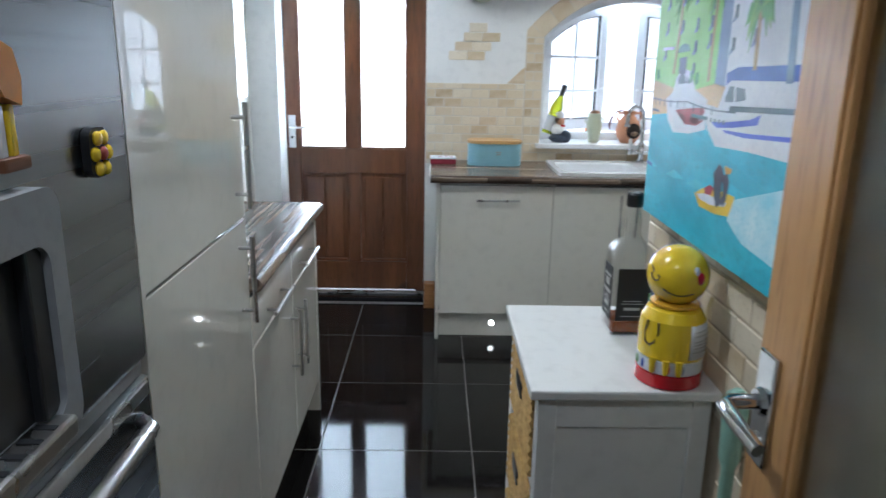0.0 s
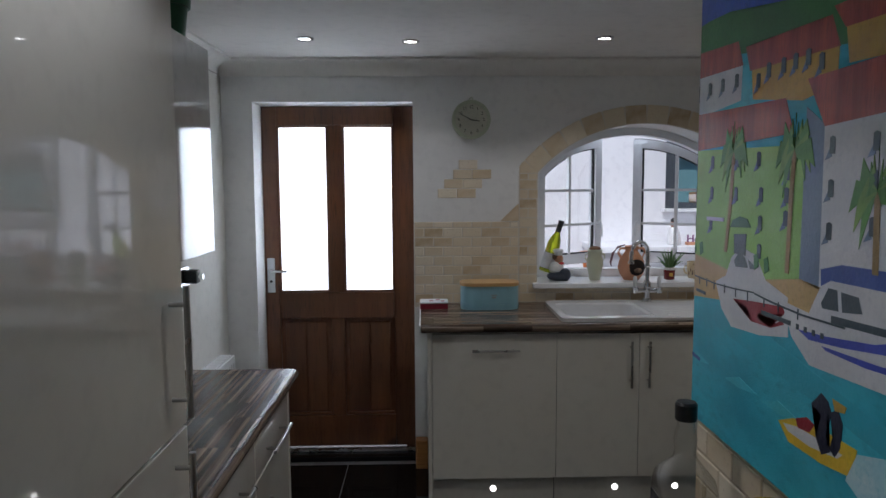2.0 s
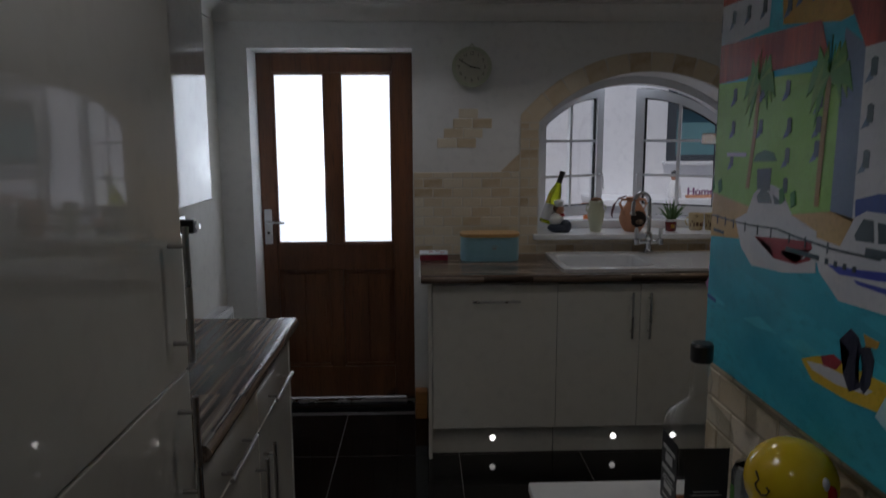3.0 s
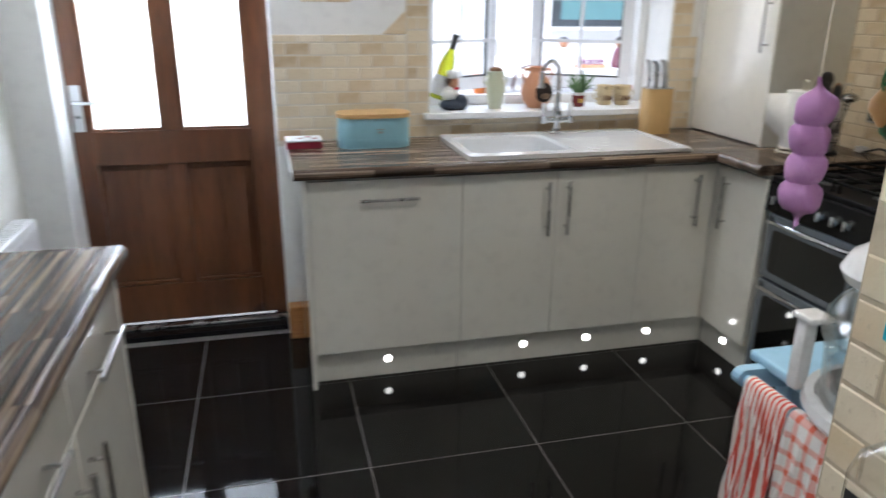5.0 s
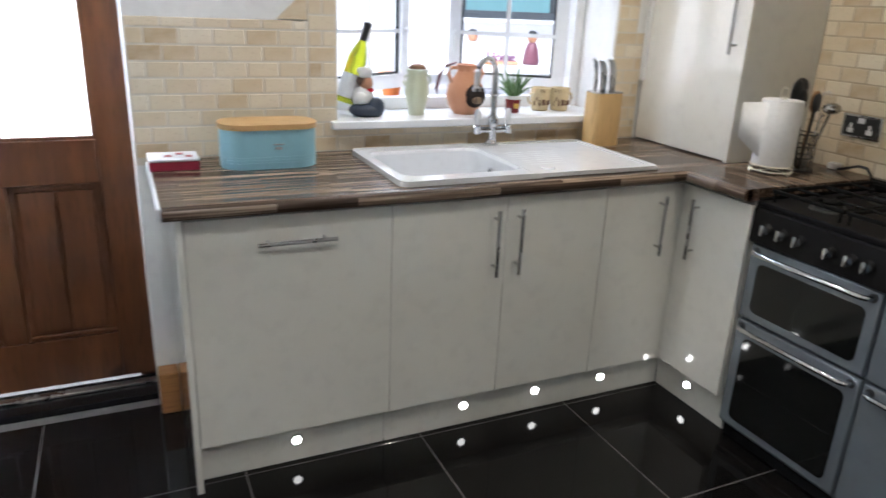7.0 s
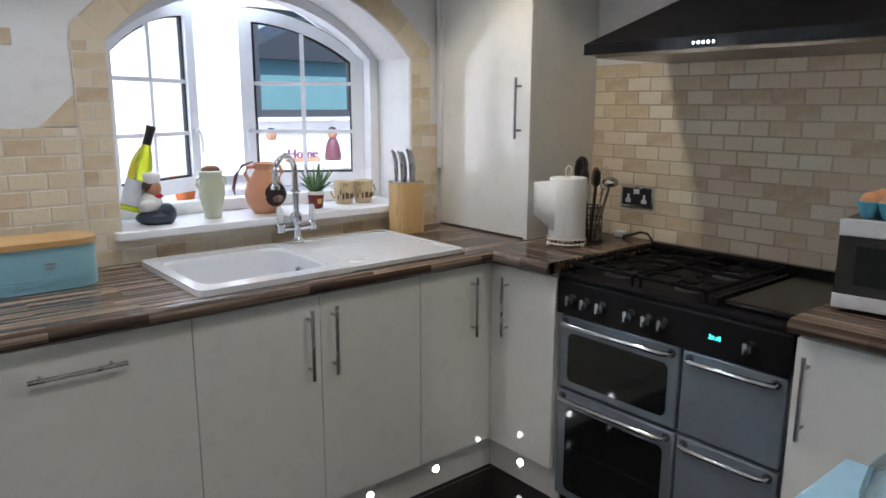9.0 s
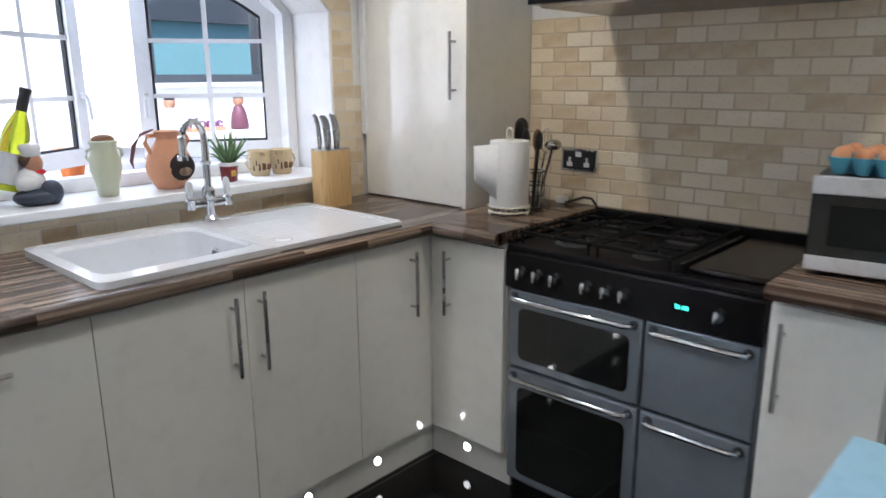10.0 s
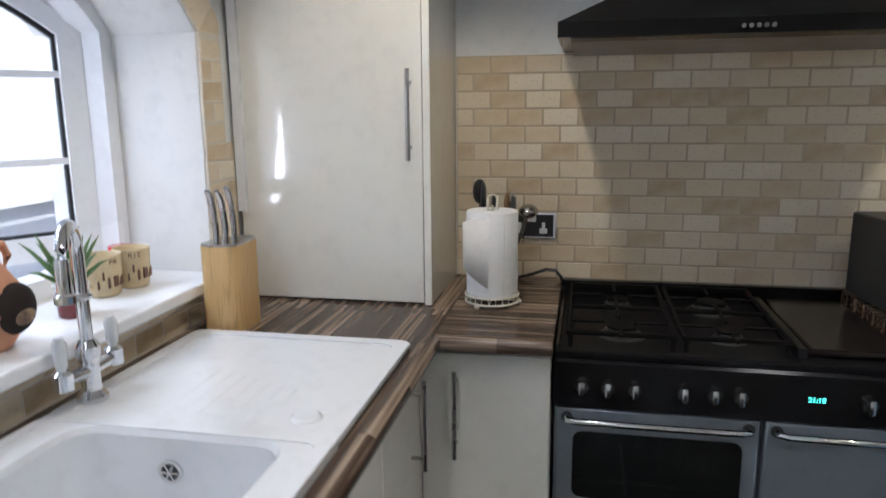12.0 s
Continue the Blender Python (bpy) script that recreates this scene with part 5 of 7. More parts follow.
daub("painted_stripe", P_BLUE, (1.308, 1.392), (1.247, 1.396), (1.155, 1.407), (1.121, 1.417), (1.128, 1.401), (1.213, 1.390), (1.282, 1.384))
daub("painted_stripe", P_BLUE, (1.255, 1.383), (1.153, 1.386), (0.930, 1.395), (0.930, 1.388), (1.171, 1.378), (1.245, 1.379))
daub("painted_glass", P_DARK, (1.259, 1.434), (1.245, 1.454), (1.227, 1.454), (1.223, 1.430), (1.256, 1.428))
daub("painted_glass", P_DARK, (1.220, 1.453), (1.187, 1.452), (1.179, 1.435), (1.216, 1.430))
daub("painted_glass", P_DARK, (1.237, 1.423), (0.930, 1.432), (0.930, 1.424), (1.237, 1.414))
daub("painted_watercraft", P_YELLOW, (1.348, 1.260), (1.312, 1.275), (1.273, 1.283), (1.201, 1.284), (1.177, 1.284), (1.180, 1.274), (1.192, 1.249), (1.245, 1.242), (1.320, 1.241))
daub("painted_deck", P_WHITE, (1.336, 1.261), (1.298, 1.268), (1.236, 1.270), (1.202, 1.269), (1.212, 1.261), (1.270, 1.253), (1.321, 1.254))
daub("painted_seat", P_CRIMSON, (1.305, 1.277), (1.280, 1.287), (1.261, 1.283), (1.272, 1.270), (1.298, 1.267))
daub("painted_shape", P_NAVY2, (1.270, 1.308), (1.250, 1.327), (1.235, 1.321), (1.228, 1.310), (1.236, 1.276), (1.226, 1.263), (1.244, 1.253), (1.257, 1.269), (1.248, 1.300))
daub("painted_shape", P_NAVY2, (1.230, 1.309), (1.215, 1.318), (1.205, 1.304), (1.207, 1.274), (1.217, 1.260), (1.228, 1.266), (1.221, 1.289))
daub("painted_shape", P_OCHRE, (1.227, 1.327), (1.199, 1.325), (1.202, 1.317), (1.221, 1.314))
daub("painted_foam", P_FOAM, (1.176, 1.280), (0.630, 1.328), (0.630, 1.210), (1.131, 1.219), (1.168, 1.232), (1.195, 1.243))
daub("painted_wall", P_SHADE, (1.079, 1.705), (1.059, 1.701), (1.038, 1.464), (1.058, 1.463))
daub("painted_sign", P_DKGREEN, (1.516, 1.509), (1.508, 1.520), (1.483, 1.527), (1.458, 1.524), (1.446, 1.512))
daub("painted_door", P_DARK, (1.502, 1.499), (1.460, 1.502), (1.461, 1.470), (1.499, 1.470))
for wy, wz in ((1.67, 1.73), (1.61, 1.73), (1.56, 1.73), (1.51, 1.73), (1.44, 1.72), (1.41, 1.73), (1.37, 1.73), (1.34, 1.73), (1.31, 1.73), (1.28, 1.72), (1.67, 1.61), (1.59, 1.61), (1.50, 1.61), (1.43, 1.61), (1.66, 1.56), (1.59, 1.56), (1.50, 1.56), (1.42, 1.56), (1.35, 1.56), (1.67, 1.51)):
    daub_window(wy, wz)
for wy, wz in ((1.59, 1.51), (1.42, 1.52), (1.35, 1.53), (1.66, 1.47), (1.42, 1.48), (1.35, 1.59), (1.25, 1.62), (1.25, 1.57), (1.25, 1.52), (1.17, 1.62), (1.17, 1.58), (1.17, 1.53)):
    daub_window(wy, wz)
daub_palm((1.530, 1.469), (1.517, 1.548), (1.511, 1.625))
daub_palm((1.341, 1.459), (1.338, 1.552), (1.333, 1.620))
daub_palm((1.161, 1.480), (1.164, 1.568))
for k, (ry0, rz0, ry1, rz1) in enumerate(((1.655, 1.28, 1.62, 1.277),)):
    daub("painted_signature", P_NAVY, (ry0, rz0), (ry1, rz1), (ry1, rz1 - 0.006), (ry0, rz0 - 0.006))


def stroke(name, material, pts, w, layer):
    """A thin painted line through points."""
    for (a, b), (c, d) in zip(pts, pts[1:]):
        daub(name, material, (a, b), (c, d), (c, d - w), (a, b - w), layer=layer)


# rails, portholes and names on the painted boats
stroke("painted_rail", P_DARK, [(1.651, 1.417), (1.565, 1.415), (1.494, 1.417), (1.43, 1.421)], 0.0022, 66)
stroke("painted_rail", P_DARK, [(1.428, 1.42), (1.374, 1.416), (1.30, 1.413), (1.209, 1.415)], 0.0026, 66)
for py in (1.63, 1.60, 1.57, 1.53, 1.49, 1.45, 1.40, 1.36, 1.31):
    stroke("painted_post", P_DARK, [(py, 1.418), (py - 0.002, 1.418)], 0.014, 67)
for k in range(4):
    y = 1.312 - 0.0185 * k
    daub("painted_porthole", P_DARK, (y, 1.3985), (y - 0.006, 1.3985), (y - 0.006, 1.3915), (y, 1.3915), layer=67)
stroke("painted_lettering", P_DARK, [(1.405, 1.399), (1.326, 1.399)], 0.006, 67)
stroke("painted_lettering", P_DARK, [(1.642, 1.395), (1.603, 1.394)], 0.005, 67)
stroke("painted_lettering", P_WHITE, [(1.606, 1.521), (1.54, 1.522)], 0.006, 67)
for y, z in ((1.69, 1.47), (1.66, 1.468), (1.63, 1.466), (1.43, 1.465), (1.40, 1.463)):
    daub("painted_shrub", P_HILL, (y, z - 0.012), (y - 0.012, z - 0.006), (y - 0.007, z + 0.012), (y + 0.004, z + 0.008), layer=66)

# ---------- things on the storage unit ----------
RED = mat("red_glaze", (0.60, 0.02, 0.03), 0.2, coat=0.4)
jar = thing("cookie_jar", (0.478, 1.285, 0.92), "glossy yellow ceramic jar with a ball-shaped lid and red foot", "jar")
jc = (0.478, 1.285, 0.92)
part("foot_band", lathe(nb(), [(0.055, 0.0), (0.0595, 0.003), (0.0595, 0.026), (0.055, 0.028)], jc, 32), RED, jar, "red foot band")
part("patterned_band", lathe(nb(), [(0.0555, 0.028), (0.0585, 0.029), (0.059, 0.052), (0.0555, 0.054)], jc, 32), P_WHITE, jar, "white band with small coloured marks")
part("body", lathe(nb(), [(0.057, 0.054), (0.059, 0.056), (0.060, 0.10), (0.057, 0.125), (0.048, 0.142), (0.038, 0.148)], jc, 32), YEL, jar, "glossy yellow body")
part("collar", lathe(nb(), [(0.036, 0.146), (0.044, 0.149), (0.044, 0.153), (0.036, 0.155)], jc, 32), mat("amber_glaze", (0.75, 0.42, 0.03), 0.2, coat=0.4), jar)
part("lid", ball(nb(), (jc[0], jc[1], jc[2] + 0.203), 0.0545, 1, 1, 1.0, 32, 20), YEL, jar, "round glossy yellow lid")
for a, m_ in ((200, P_NAVY), (225, P_OCHRE), (250, RED), (275, P_SHADE), (180, P_LEAF)):
    p = Vector((jc[0] + 0.0578 * math.cos(radians(a)), jc[1] + 0.0578 * math.sin(radians(a)), jc[2] + 0.041))
    part("glaze_mark", ball(nb(), p, 0.008, 0.5, 0.5, 1.2, 10, 6), m_, jar)
part("arm_relief", tube(nb(), [(jc[0] + 0.0592 * math.cos(radians(a)), jc[1] + 0.0592 * math.sin(radians(a)), jc[2] + z) for a, z in ((205, 0.125), (200, 0.10), (203, 0.085), (212, 0.08), (222, 0.088), (228, 0.105), (227, 0.125))], 0.0022, 8), mat("dark_line_glaze", (0.12, 0.08, 0.02), 0.3), jar)
part("lid_line", tube(nb(), [(jc[0] + 0.0546 * math.cos(radians(a)) * math.cos(e), jc[1] + 0.0546 * math.sin(radians(a)) * math.cos(e), jc[2] + 0.203 + 0.0546 * math.sin(e)) for a, e in ((225, -0.30), (240, -0.44), (255, -0.50), (270, -0.48), (285, -0.40))], 0.0016, 8), mat("dark_line_glaze", (0.12, 0.08, 0.02), 0.3), jar)

GLINE = mat("dark_line_glaze", (0.12, 0.08, 0.02), 0.3)


def on_lid(a, e, out=0.0546):
    return (jc[0] + out * math.cos(radians(a)) * math.cos(e), jc[1] + out * math.sin(radians(a)) * math.cos(e), jc[2] + 0.203 + out * math.sin(e))


def on_body(a, z, out=0.0602):
    return (jc[0] + out * math.cos(radians(a)), jc[1] + out * math.sin(radians(a)), jc[2] + z)


part("lid_curl", tube(nb(), [on_lid(a, e) for a, e in ((196, 0.12), (200, 0.0), (207, -0.08), (214, -0.04), (217, 0.08), (213, 0.14))], 0.0014, 8), GLINE, jar)
part("lid_curl", tube(nb(), [on_lid(a, e) for a, e in ((192, 0.36), (197, 0.30), (201, 0.22), (198, 0.14))], 0.0014, 8), GLINE, jar)
part("painted_lips", ball(nb(), on_lid(296, 0.10, 0.0515), 0.011, 0.8, 0.6, 1.1, 12, 8), RED, jar)
part("painted_eye", ball(nb(), on_lid(288, 0.34, 0.052), 0.008, 0.7, 0.6, 1.2, 12, 8), P_WHITE, jar)
b = nb()
arcs = [[b.verts.new(on_body(a, z, o)) for a in range(284, 345, 6)] for o, z in ((0.0607, 0.060), (0.0611, 0.100), (0.0586, 0.124))]
for p_, q_ in zip(arcs, arcs[1:]):
    for i in range(len(p_) - 1):
        b.faces.new((p_[i], p_[i + 1], q_[i + 1], q_[i]))
wp = part("white_panel", b, P_WHITE, jar, "white glazed panel with small print")
wp.modifiers.new("thick", 'SOLIDIFY').thickness = 0.0012
for z in (0.112, 0.104, 0.094, 0.088, 0.082, 0.074):
    part("print_line", tube(nb(), [on_body(a, z, 0.0613 if z < 0.10 else 0.0612 - (z - 0.10) * 0.09) for a in range(290, 336, 5)], 0.0009, 5), GREYPL, wp)
for a in (222, 246, 268):
    part("painted_leg", tube(nb(), [on_body(a, 0.058, 0.0585), on_body(a, 0.040, 0.0588), on_body(a, 0.031, 0.0588)], [0.0075, 0.006, 0.005], 8), YEL, jar)

SPIRIT = thing("spirit_bottle", (0.463, 1.538, 0.92), "square clear bottle with black label and cap, nearly empty", "bottle")
sb = (0.463, 1.538, 0.92)


def squared(bm, c, levels, n=4):
    rings = []
    for h, z, r in levels:
        rings.append([bm.verts.new((c[0] + u, c[1] + v, c[2] + z)) for u, v in rounded(-h, h, -h, h, min(r, h * 0.999), n)])
    for a, b in zip(rings, rings[1:]):
        for i in range(len(a)):
            bm.faces.new((a[i], a[(i + 1) % len(a)], b[(i + 1) % len(a)], b[i]))
    bm.faces.new(rings[0][::-1])
    bm.faces.new(rings[-1])
    return bm


part("glass", squared(nb(), sb, [(0.040, 0.0, 0.008), (0.043, 0.006, 0.010), (0.043, 0.165, 0.010), (0.040, 0.185, 0.014), (0.020, 0.212, 0.0199), (0.0165, 0.225, 0.0164), (0.0185, 0.245, 0.0184), (0.0135, 0.268, 0.0134), (0.0135, 0.280, 0.0134)]), thin_glass("bottle_glass"), SPIRIT, "clear glass")
part("liquor", squared(nb(), sb, [(0.038, 0.006, 0.008), (0.038, 0.03, 0.008)]), mat("amber_liquor", (0.25, 0.06, 0.01), 0.1), SPIRIT, "amber liquor")
part("cap", lathe(nb(), [(0.0165, 0.276), (0.0175, 0.279), (0.0175, 0.302), (0.015, 0.306), (0, 0.306)], sb, 20), DARKPL, SPIRIT, "black screw cap")
LABELP = mat("black_label_paper", (0.018, 0.018, 0.02), 0.5)
PALEINK = mat("pale_ink", (0.55, 0.55, 0.53), 0.6)
lines = ((0.052, 0.006, 0.124), (0.030, 0.016, 0.104), (0.056, 0.008, 0.088), (0.040, 0.002, 0.078), (0.050, 0.002, 0.072), (0.034, 0.010, 0.058), (0.046, 0.002, 0.044))
lb = part("label", box(nb(), (sb[0] - 0.0441, sb[1] - 0.034, sb[2] + 0.034), (sb[0] - 0.0432, sb[1] + 0.034, sb[2] + 0.150), 0.0002, 1), LABELP, SPIRIT, "black label with pale lettering")
for w, hh, z in lines:
    part("label_line", box(nb(), (sb[0] - 0.0446, sb[1] - w / 2, sb[2] + z), (sb[0] - 0.0440, sb[1] + w / 2, sb[2] + z + hh)), PALEINK, lb)
lb = part("label", box(nb(), (sb[0] - 0.034, sb[1] - 0.0441, sb[2] + 0.034), (sb[0] + 0.034, sb[1] - 0.0432, sb[2] + 0.150), 0.0002, 1), LABELP, SPIRIT, "black label with pale lettering")
for w, hh, z in lines[3:]:
    part("label_line", box(nb(), (sb[0] - w / 2, sb[1] - 0.0446, sb[2] + z), (sb[0] + w / 2, sb[1] - 0.0440, sb[2] + z + hh * 0.6)), PALEINK, lb)
SILV = mat("silver_can", (0.55, 0.57, 0.58), 0.25, 0.8, scale=20, col2=(0.40, 0.46, 0.46))
for cx, cy in ((0.512, 1.455), (0.528, 1.395)):
    cn = thing("drinks_can", (cx, cy, 0.92), "slim silver drinks can with faint print", "can", "drinks cans")
    part("body", lathe(nb(), [(0.022, 0.0), (0.0265, 0.006), (0.0265, 0.128), (0.022, 0.138)], (cx, cy, 0.92), 24), SILV, cn)
    part("lid", lathe(nb(), [(0.0, 0.1385), (0.019, 0.1385), (0.021, 0.142), (0.0225, 0.1385)], (cx, cy, 0.92), 24), CHROME, cn)
    part("print_bar", box(nb(), (cx - 0.0272, cy - 0.006, 0.94), (cx - 0.026, cy + 0.004, 1.03), 0.0003, 1), P_LEAF, cn)

# ---------- things on the long worktop ----------
BINBLUE = mat("pale_blue_enamel", (0.27, 0.50, 0.60), 0.35, scale=3, col2=(0.25, 0.47, 0.57))
BAMBOO = wood("bamboo", (0.56, 0.35, 0.15), (0.47, 0.27, 0.10), 0, 10, 0.5, 0.05, False)
bb = thing("bread_bin", (0.378, 4.13, ZT), "pale blue enamel bread bin with a bamboo lid", "bread bin")
bm = nb()
prism(bm, rounded(0.226, 0.53, 4.05, 4.215, 0.07, 8), XY, ZT + 0.001, 1.044)
part("tub", bm, BINBLUE, bb)
part("lid", prism(nb(), rounded(0.222, 0.534, 4.046, 4.219, 0.072, 8), XY, 1.045, 1.062), BAMBOO, bb, "bamboo lid")
for k in range(3):
    part("ridge", ring(nb(), rounded(0.2245, 0.5315, 4.0485, 4.2165, 0.0715, 8), rounded(0.2262, 0.5298, 4.0502, 4.2148, 0.07, 8), XY, ZT + 0.018 + k * 0.009, ZT + 0.0215 + k * 0.009), BINBLUE, bb)
part("badge", box(nb(), (0.385, 4.0475, 0.983), (0.407, 4.0497, 0.992), 0.0005, 1), GREYPL, bb)
part("badge", box(nb(), (0.380, 4.0475, 0.997), (0.412, 4.0497, 1.002), 0.0005, 1), GREYPL, bb)
MAROON = mat("maroon_card", (0.27, 0.018, 0.045), 0.4)
tin = thing("red_tin", (0.085, 4.15, ZT), "flat red box with a white patterned lid", "tin")
part("box", box(nb(), (0.012, 4.09, ZT + 0.001), (0.158, 4.21, 0.95), 0.003), MAROON, tin)
part("lid", box(nb(), (0.010, 4.088, 0.9505), (0.160, 4.212, 0.958), 0.003), P_WHITE, tin)
for x, y in ((0.06, 4.13), (0.095, 4.16), (0.12, 4.12)):
    part("lid_mark", box(nb(), (x, y, 0.9575), (x + 0.02, y + 0.025, 0.959)), P_CRIMSON, tin)

BEECH = wood("beech", (0.66, 0.44, 0.20), (0.58, 0.37, 0.15), 2, 12, 0.45, 0.1, False)
kbk = thing("knife_block", (1.755, 4.19, ZT), "pale beech knife block with steel-handled knives", "knife block")
part("block", prism(nb(), rounded(1.676, 1.812, 4.145, 4.238, 0.024, 6), XY, ZT + 0.001, 1.130), BEECH, kbk)
part("steel_top", prism(nb(), rounded(1.677, 1.811, 4.146, 4.237, 0.023, 6), XY, 1.1302, 1.1355), SATIN, kbk)
for k in range(5):
    x, y = 1.700 + k * 0.022, 4.20 - 0.012 * (k % 2)
    part("knife_handle", tube(nb(), [(x, y, 1.135), (x + 0.001, y, 1.165), (x - 0.001, y + 0.003, 1.215), (x - 0.008, y + 0.004, 1.248 - 0.004 * (k % 3)), (x - 0.020, y + 0.004, 1.262 - 0.004 * (k % 3))], [0.0065, 0.0085, 0.0088, 0.008, 0.006], 8), SATIN, kbk, "steel knife handle")

PAPER = mat("white_paper", (0.82, 0.82, 0.82), 0.9, scale=6, col2=(0.79, 0.79, 0.80), bump=0.5, bscale=150)
CREAMW = mat("cream_wire", (0.74, 0.71, 0.60), 0.4)
kr = thing("kitchen_roll_holder", (2.05, 3.59, ZT), "cream wire kitchen roll holder with a white paper roll", "kitchen roll")
rc = (2.05, 3.59, ZT)
b = nb()
for r_, z in ((0.072, 0.012), (0.072, 0.030)):
    tube(b, [(rc[0] + r_ * math.cos(a * 0.2618), rc[1] + r_ * math.sin(a * 0.2618), rc[2] + z) for a in range(25)], 0.003, 6)
for a in range(24):
    cyl(b, (rc[0] + 0.072 * math.cos(a * 0.2618), rc[1] + 0.072 * math.sin(a * 0.2618), rc[2] + 0.012), (rc[0] + 0.072 * math.cos(a * 0.2618), rc[1] + 0.072 * math.sin(a * 0.2618), rc[2] + 0.030), 0.0014, n=6)
for a in range(3):
    ball(b, (rc[0] + 0.072 * math.cos(a * 2.09 + 0.6), rc[1] + 0.072 * math.sin(a * 2.09 + 0.6), rc[2] + 0.0085), 0.0085, 1, 1, 1, 10, 6)
for a in range(4):
    cyl(b, (rc[0], rc[1], rc[2] + 0.012), (rc[0] + 0.072 * math.cos(a * 1.571), rc[1] + 0.072 * math.sin(a * 1.571), rc[2] + 0.012), 0.002, n=6)
cyl(b, (rc[0], rc[1], rc[2] + 0.012), (rc[0], rc[1], rc[2] + 0.27), 0.003, n=8)
tube(b, [(rc[0], rc[1] - 0.012, rc[2] + 0.258)] + [(rc[0], rc[1] - 0.013 * math.cos(t_), rc[2] + 0.285 + 0.013 * math.sin(t_)) for t_ in [math.pi * k / 8 for k in range(9)]] + [(rc[0], rc[1] + 0.012, rc[2] + 0.258)], 0.003, 8)
part("wire_stand", b, CREAMW, kr)
part("paper_roll", lathe(nb(), [(0.018, 0.032), (0.067, 0.032), (0.069, 0.036), (0.069, 0.252), (0.067, 0.256), (0.018, 0.256)], rc, 40, True), PAPER, kr, "white kitchen paper roll")
b = nb()
lo_, hi_ = [], []
for i in range(11):
    f_ = i / 10
    x = rc[0] - 0.0572 - 0.068 * f_ + 0.012 * math.sin(math.pi * f_)
    y = rc[1] - 0.0397 + 0.098 * f_ + 0.008 * math.sin(math.pi * f_)
    lo_.append(b.verts.new((x + 0.004 * f_, y, rc[2] + 0.038 + 0.085 * f_ ** 1.4)))
    hi_.append(b.verts.new((x, y, rc[2] + 0.252 - 0.010 * f_)))
for i in range(10):
    b.faces.new((lo_[i], lo_[i + 1], hi_[i + 1], hi_[i]))
fo = part("loose_sheet", b, PAPER, kr)
fo.modifiers.new("thick", 'SOLIDIFY').thickness = 0.0012

uc = (2.19, 3.60, ZT)
ut = thing("utensil_pot", uc, "dark wire utensil pot full of kitchen tools", "utensil pot")
b = nb()
for z in (0.006, 0.05, 0.09, 0.135):
    tube(b, [(uc[0] + 0.052 * math.cos(a * 0.2618), uc[1] + 0.052 * math.sin(a * 0.2618), uc[2] + z) for a in range(25)], 0.0024, 6)
for a in range(16):
    cyl(b, (uc[0] + 0.052 * math.cos(a * 0.3927), uc[1] + 0.052 * math.sin(a * 0.3927), uc[2] + 0.004), (uc[0] + 0.052 * math.cos(a * 0.3927), uc[1] + 0.052 * math.sin(a * 0.3927), uc[2] + 0.136), 0.0016, n=6)
part("wire_basket", b, DARKPL, ut)
part("tray", lathe(nb(), [(0.0, 0.001), (0.056, 0.001), (0.058, 0.008), (0.0, 0.004)], uc, 24), DARKPL, ut)
DKWOOD = wood("dark_spoon_wood", (0.30, 0.17, 0.07), (0.22, 0.11, 0.04), 2, 12, 0.5, 0, False)
for nm, m_, bx, by, tx_, ty_, L, head in (("spatula", DARKPL, -0.02, 0.0, -0.03, 0.03, 0.27, (0.032, 0.008, 0.05)), ("ladle", DARKPL, 0.0, 0.02, 0.0, 0.045, 0.29, (0.034, 0.02, 0.036)),
                                           ("serving_spoon", DARKPL, 0.01, 0.01, -0.035, 0.0, 0.25, (0.026, 0.008, 0.04)), ("wooden_spoon", DKWOOD, 0.0, -0.01, -0.012, -0.035, 0.25, (0.027, 0.009, 0.04)),
                                           ("slotted_spoon", DARKPL, -0.01, -0.02, -0.03, -0.055, 0.25, (0.022, 0.008, 0.034)), ("steel_ladle", SATIN, 0.015, -0.02, 0.0, -0.095, 0.235, (0.034, 0.028, 0.02))):
    p0, p1 = Vector((uc[0] + bx, uc[1] + by, uc[2] + 0.006)), Vector((uc[0] + tx_, uc[1] + ty_, uc[2] + L))
    b = tube(nb(), [p0, p0.lerp(p1, 0.5), p1], 0.0048, 8)
    ball(b, p1, 1.0, *head, 14, 8)
    part(nm, b, m_, ut)
b = nb()
for k in range(6):
    a = k * math.pi / 6
    pts = [(uc[0] + 0.02, uc[1] - 0.045, uc[2] + 0.20)] + [(uc[0] + 0.02 + 0.024 * math.sin(t_) * math.cos(a), uc[1] - 0.055 + 0.024 * math.sin(t_) * math.sin(a), uc[2] + 0.245 - 0.045 * math.cos(t_)) for t_ in [math.pi * j / 8 for j in range(1, 8)]] + [(uc[0] + 0.02, uc[1] - 0.06, uc[2] + 0.29)]
    tube(b, pts, 0.0011, 5)
cyl(b, (uc[0] + 0.01, uc[1] - 0.015, uc[2] + 0.008), (uc[0] + 0.02, uc[1] - 0.046, uc[2] + 0.205), 0.004, n=8)
part("whisk", b, SATIN, ut)

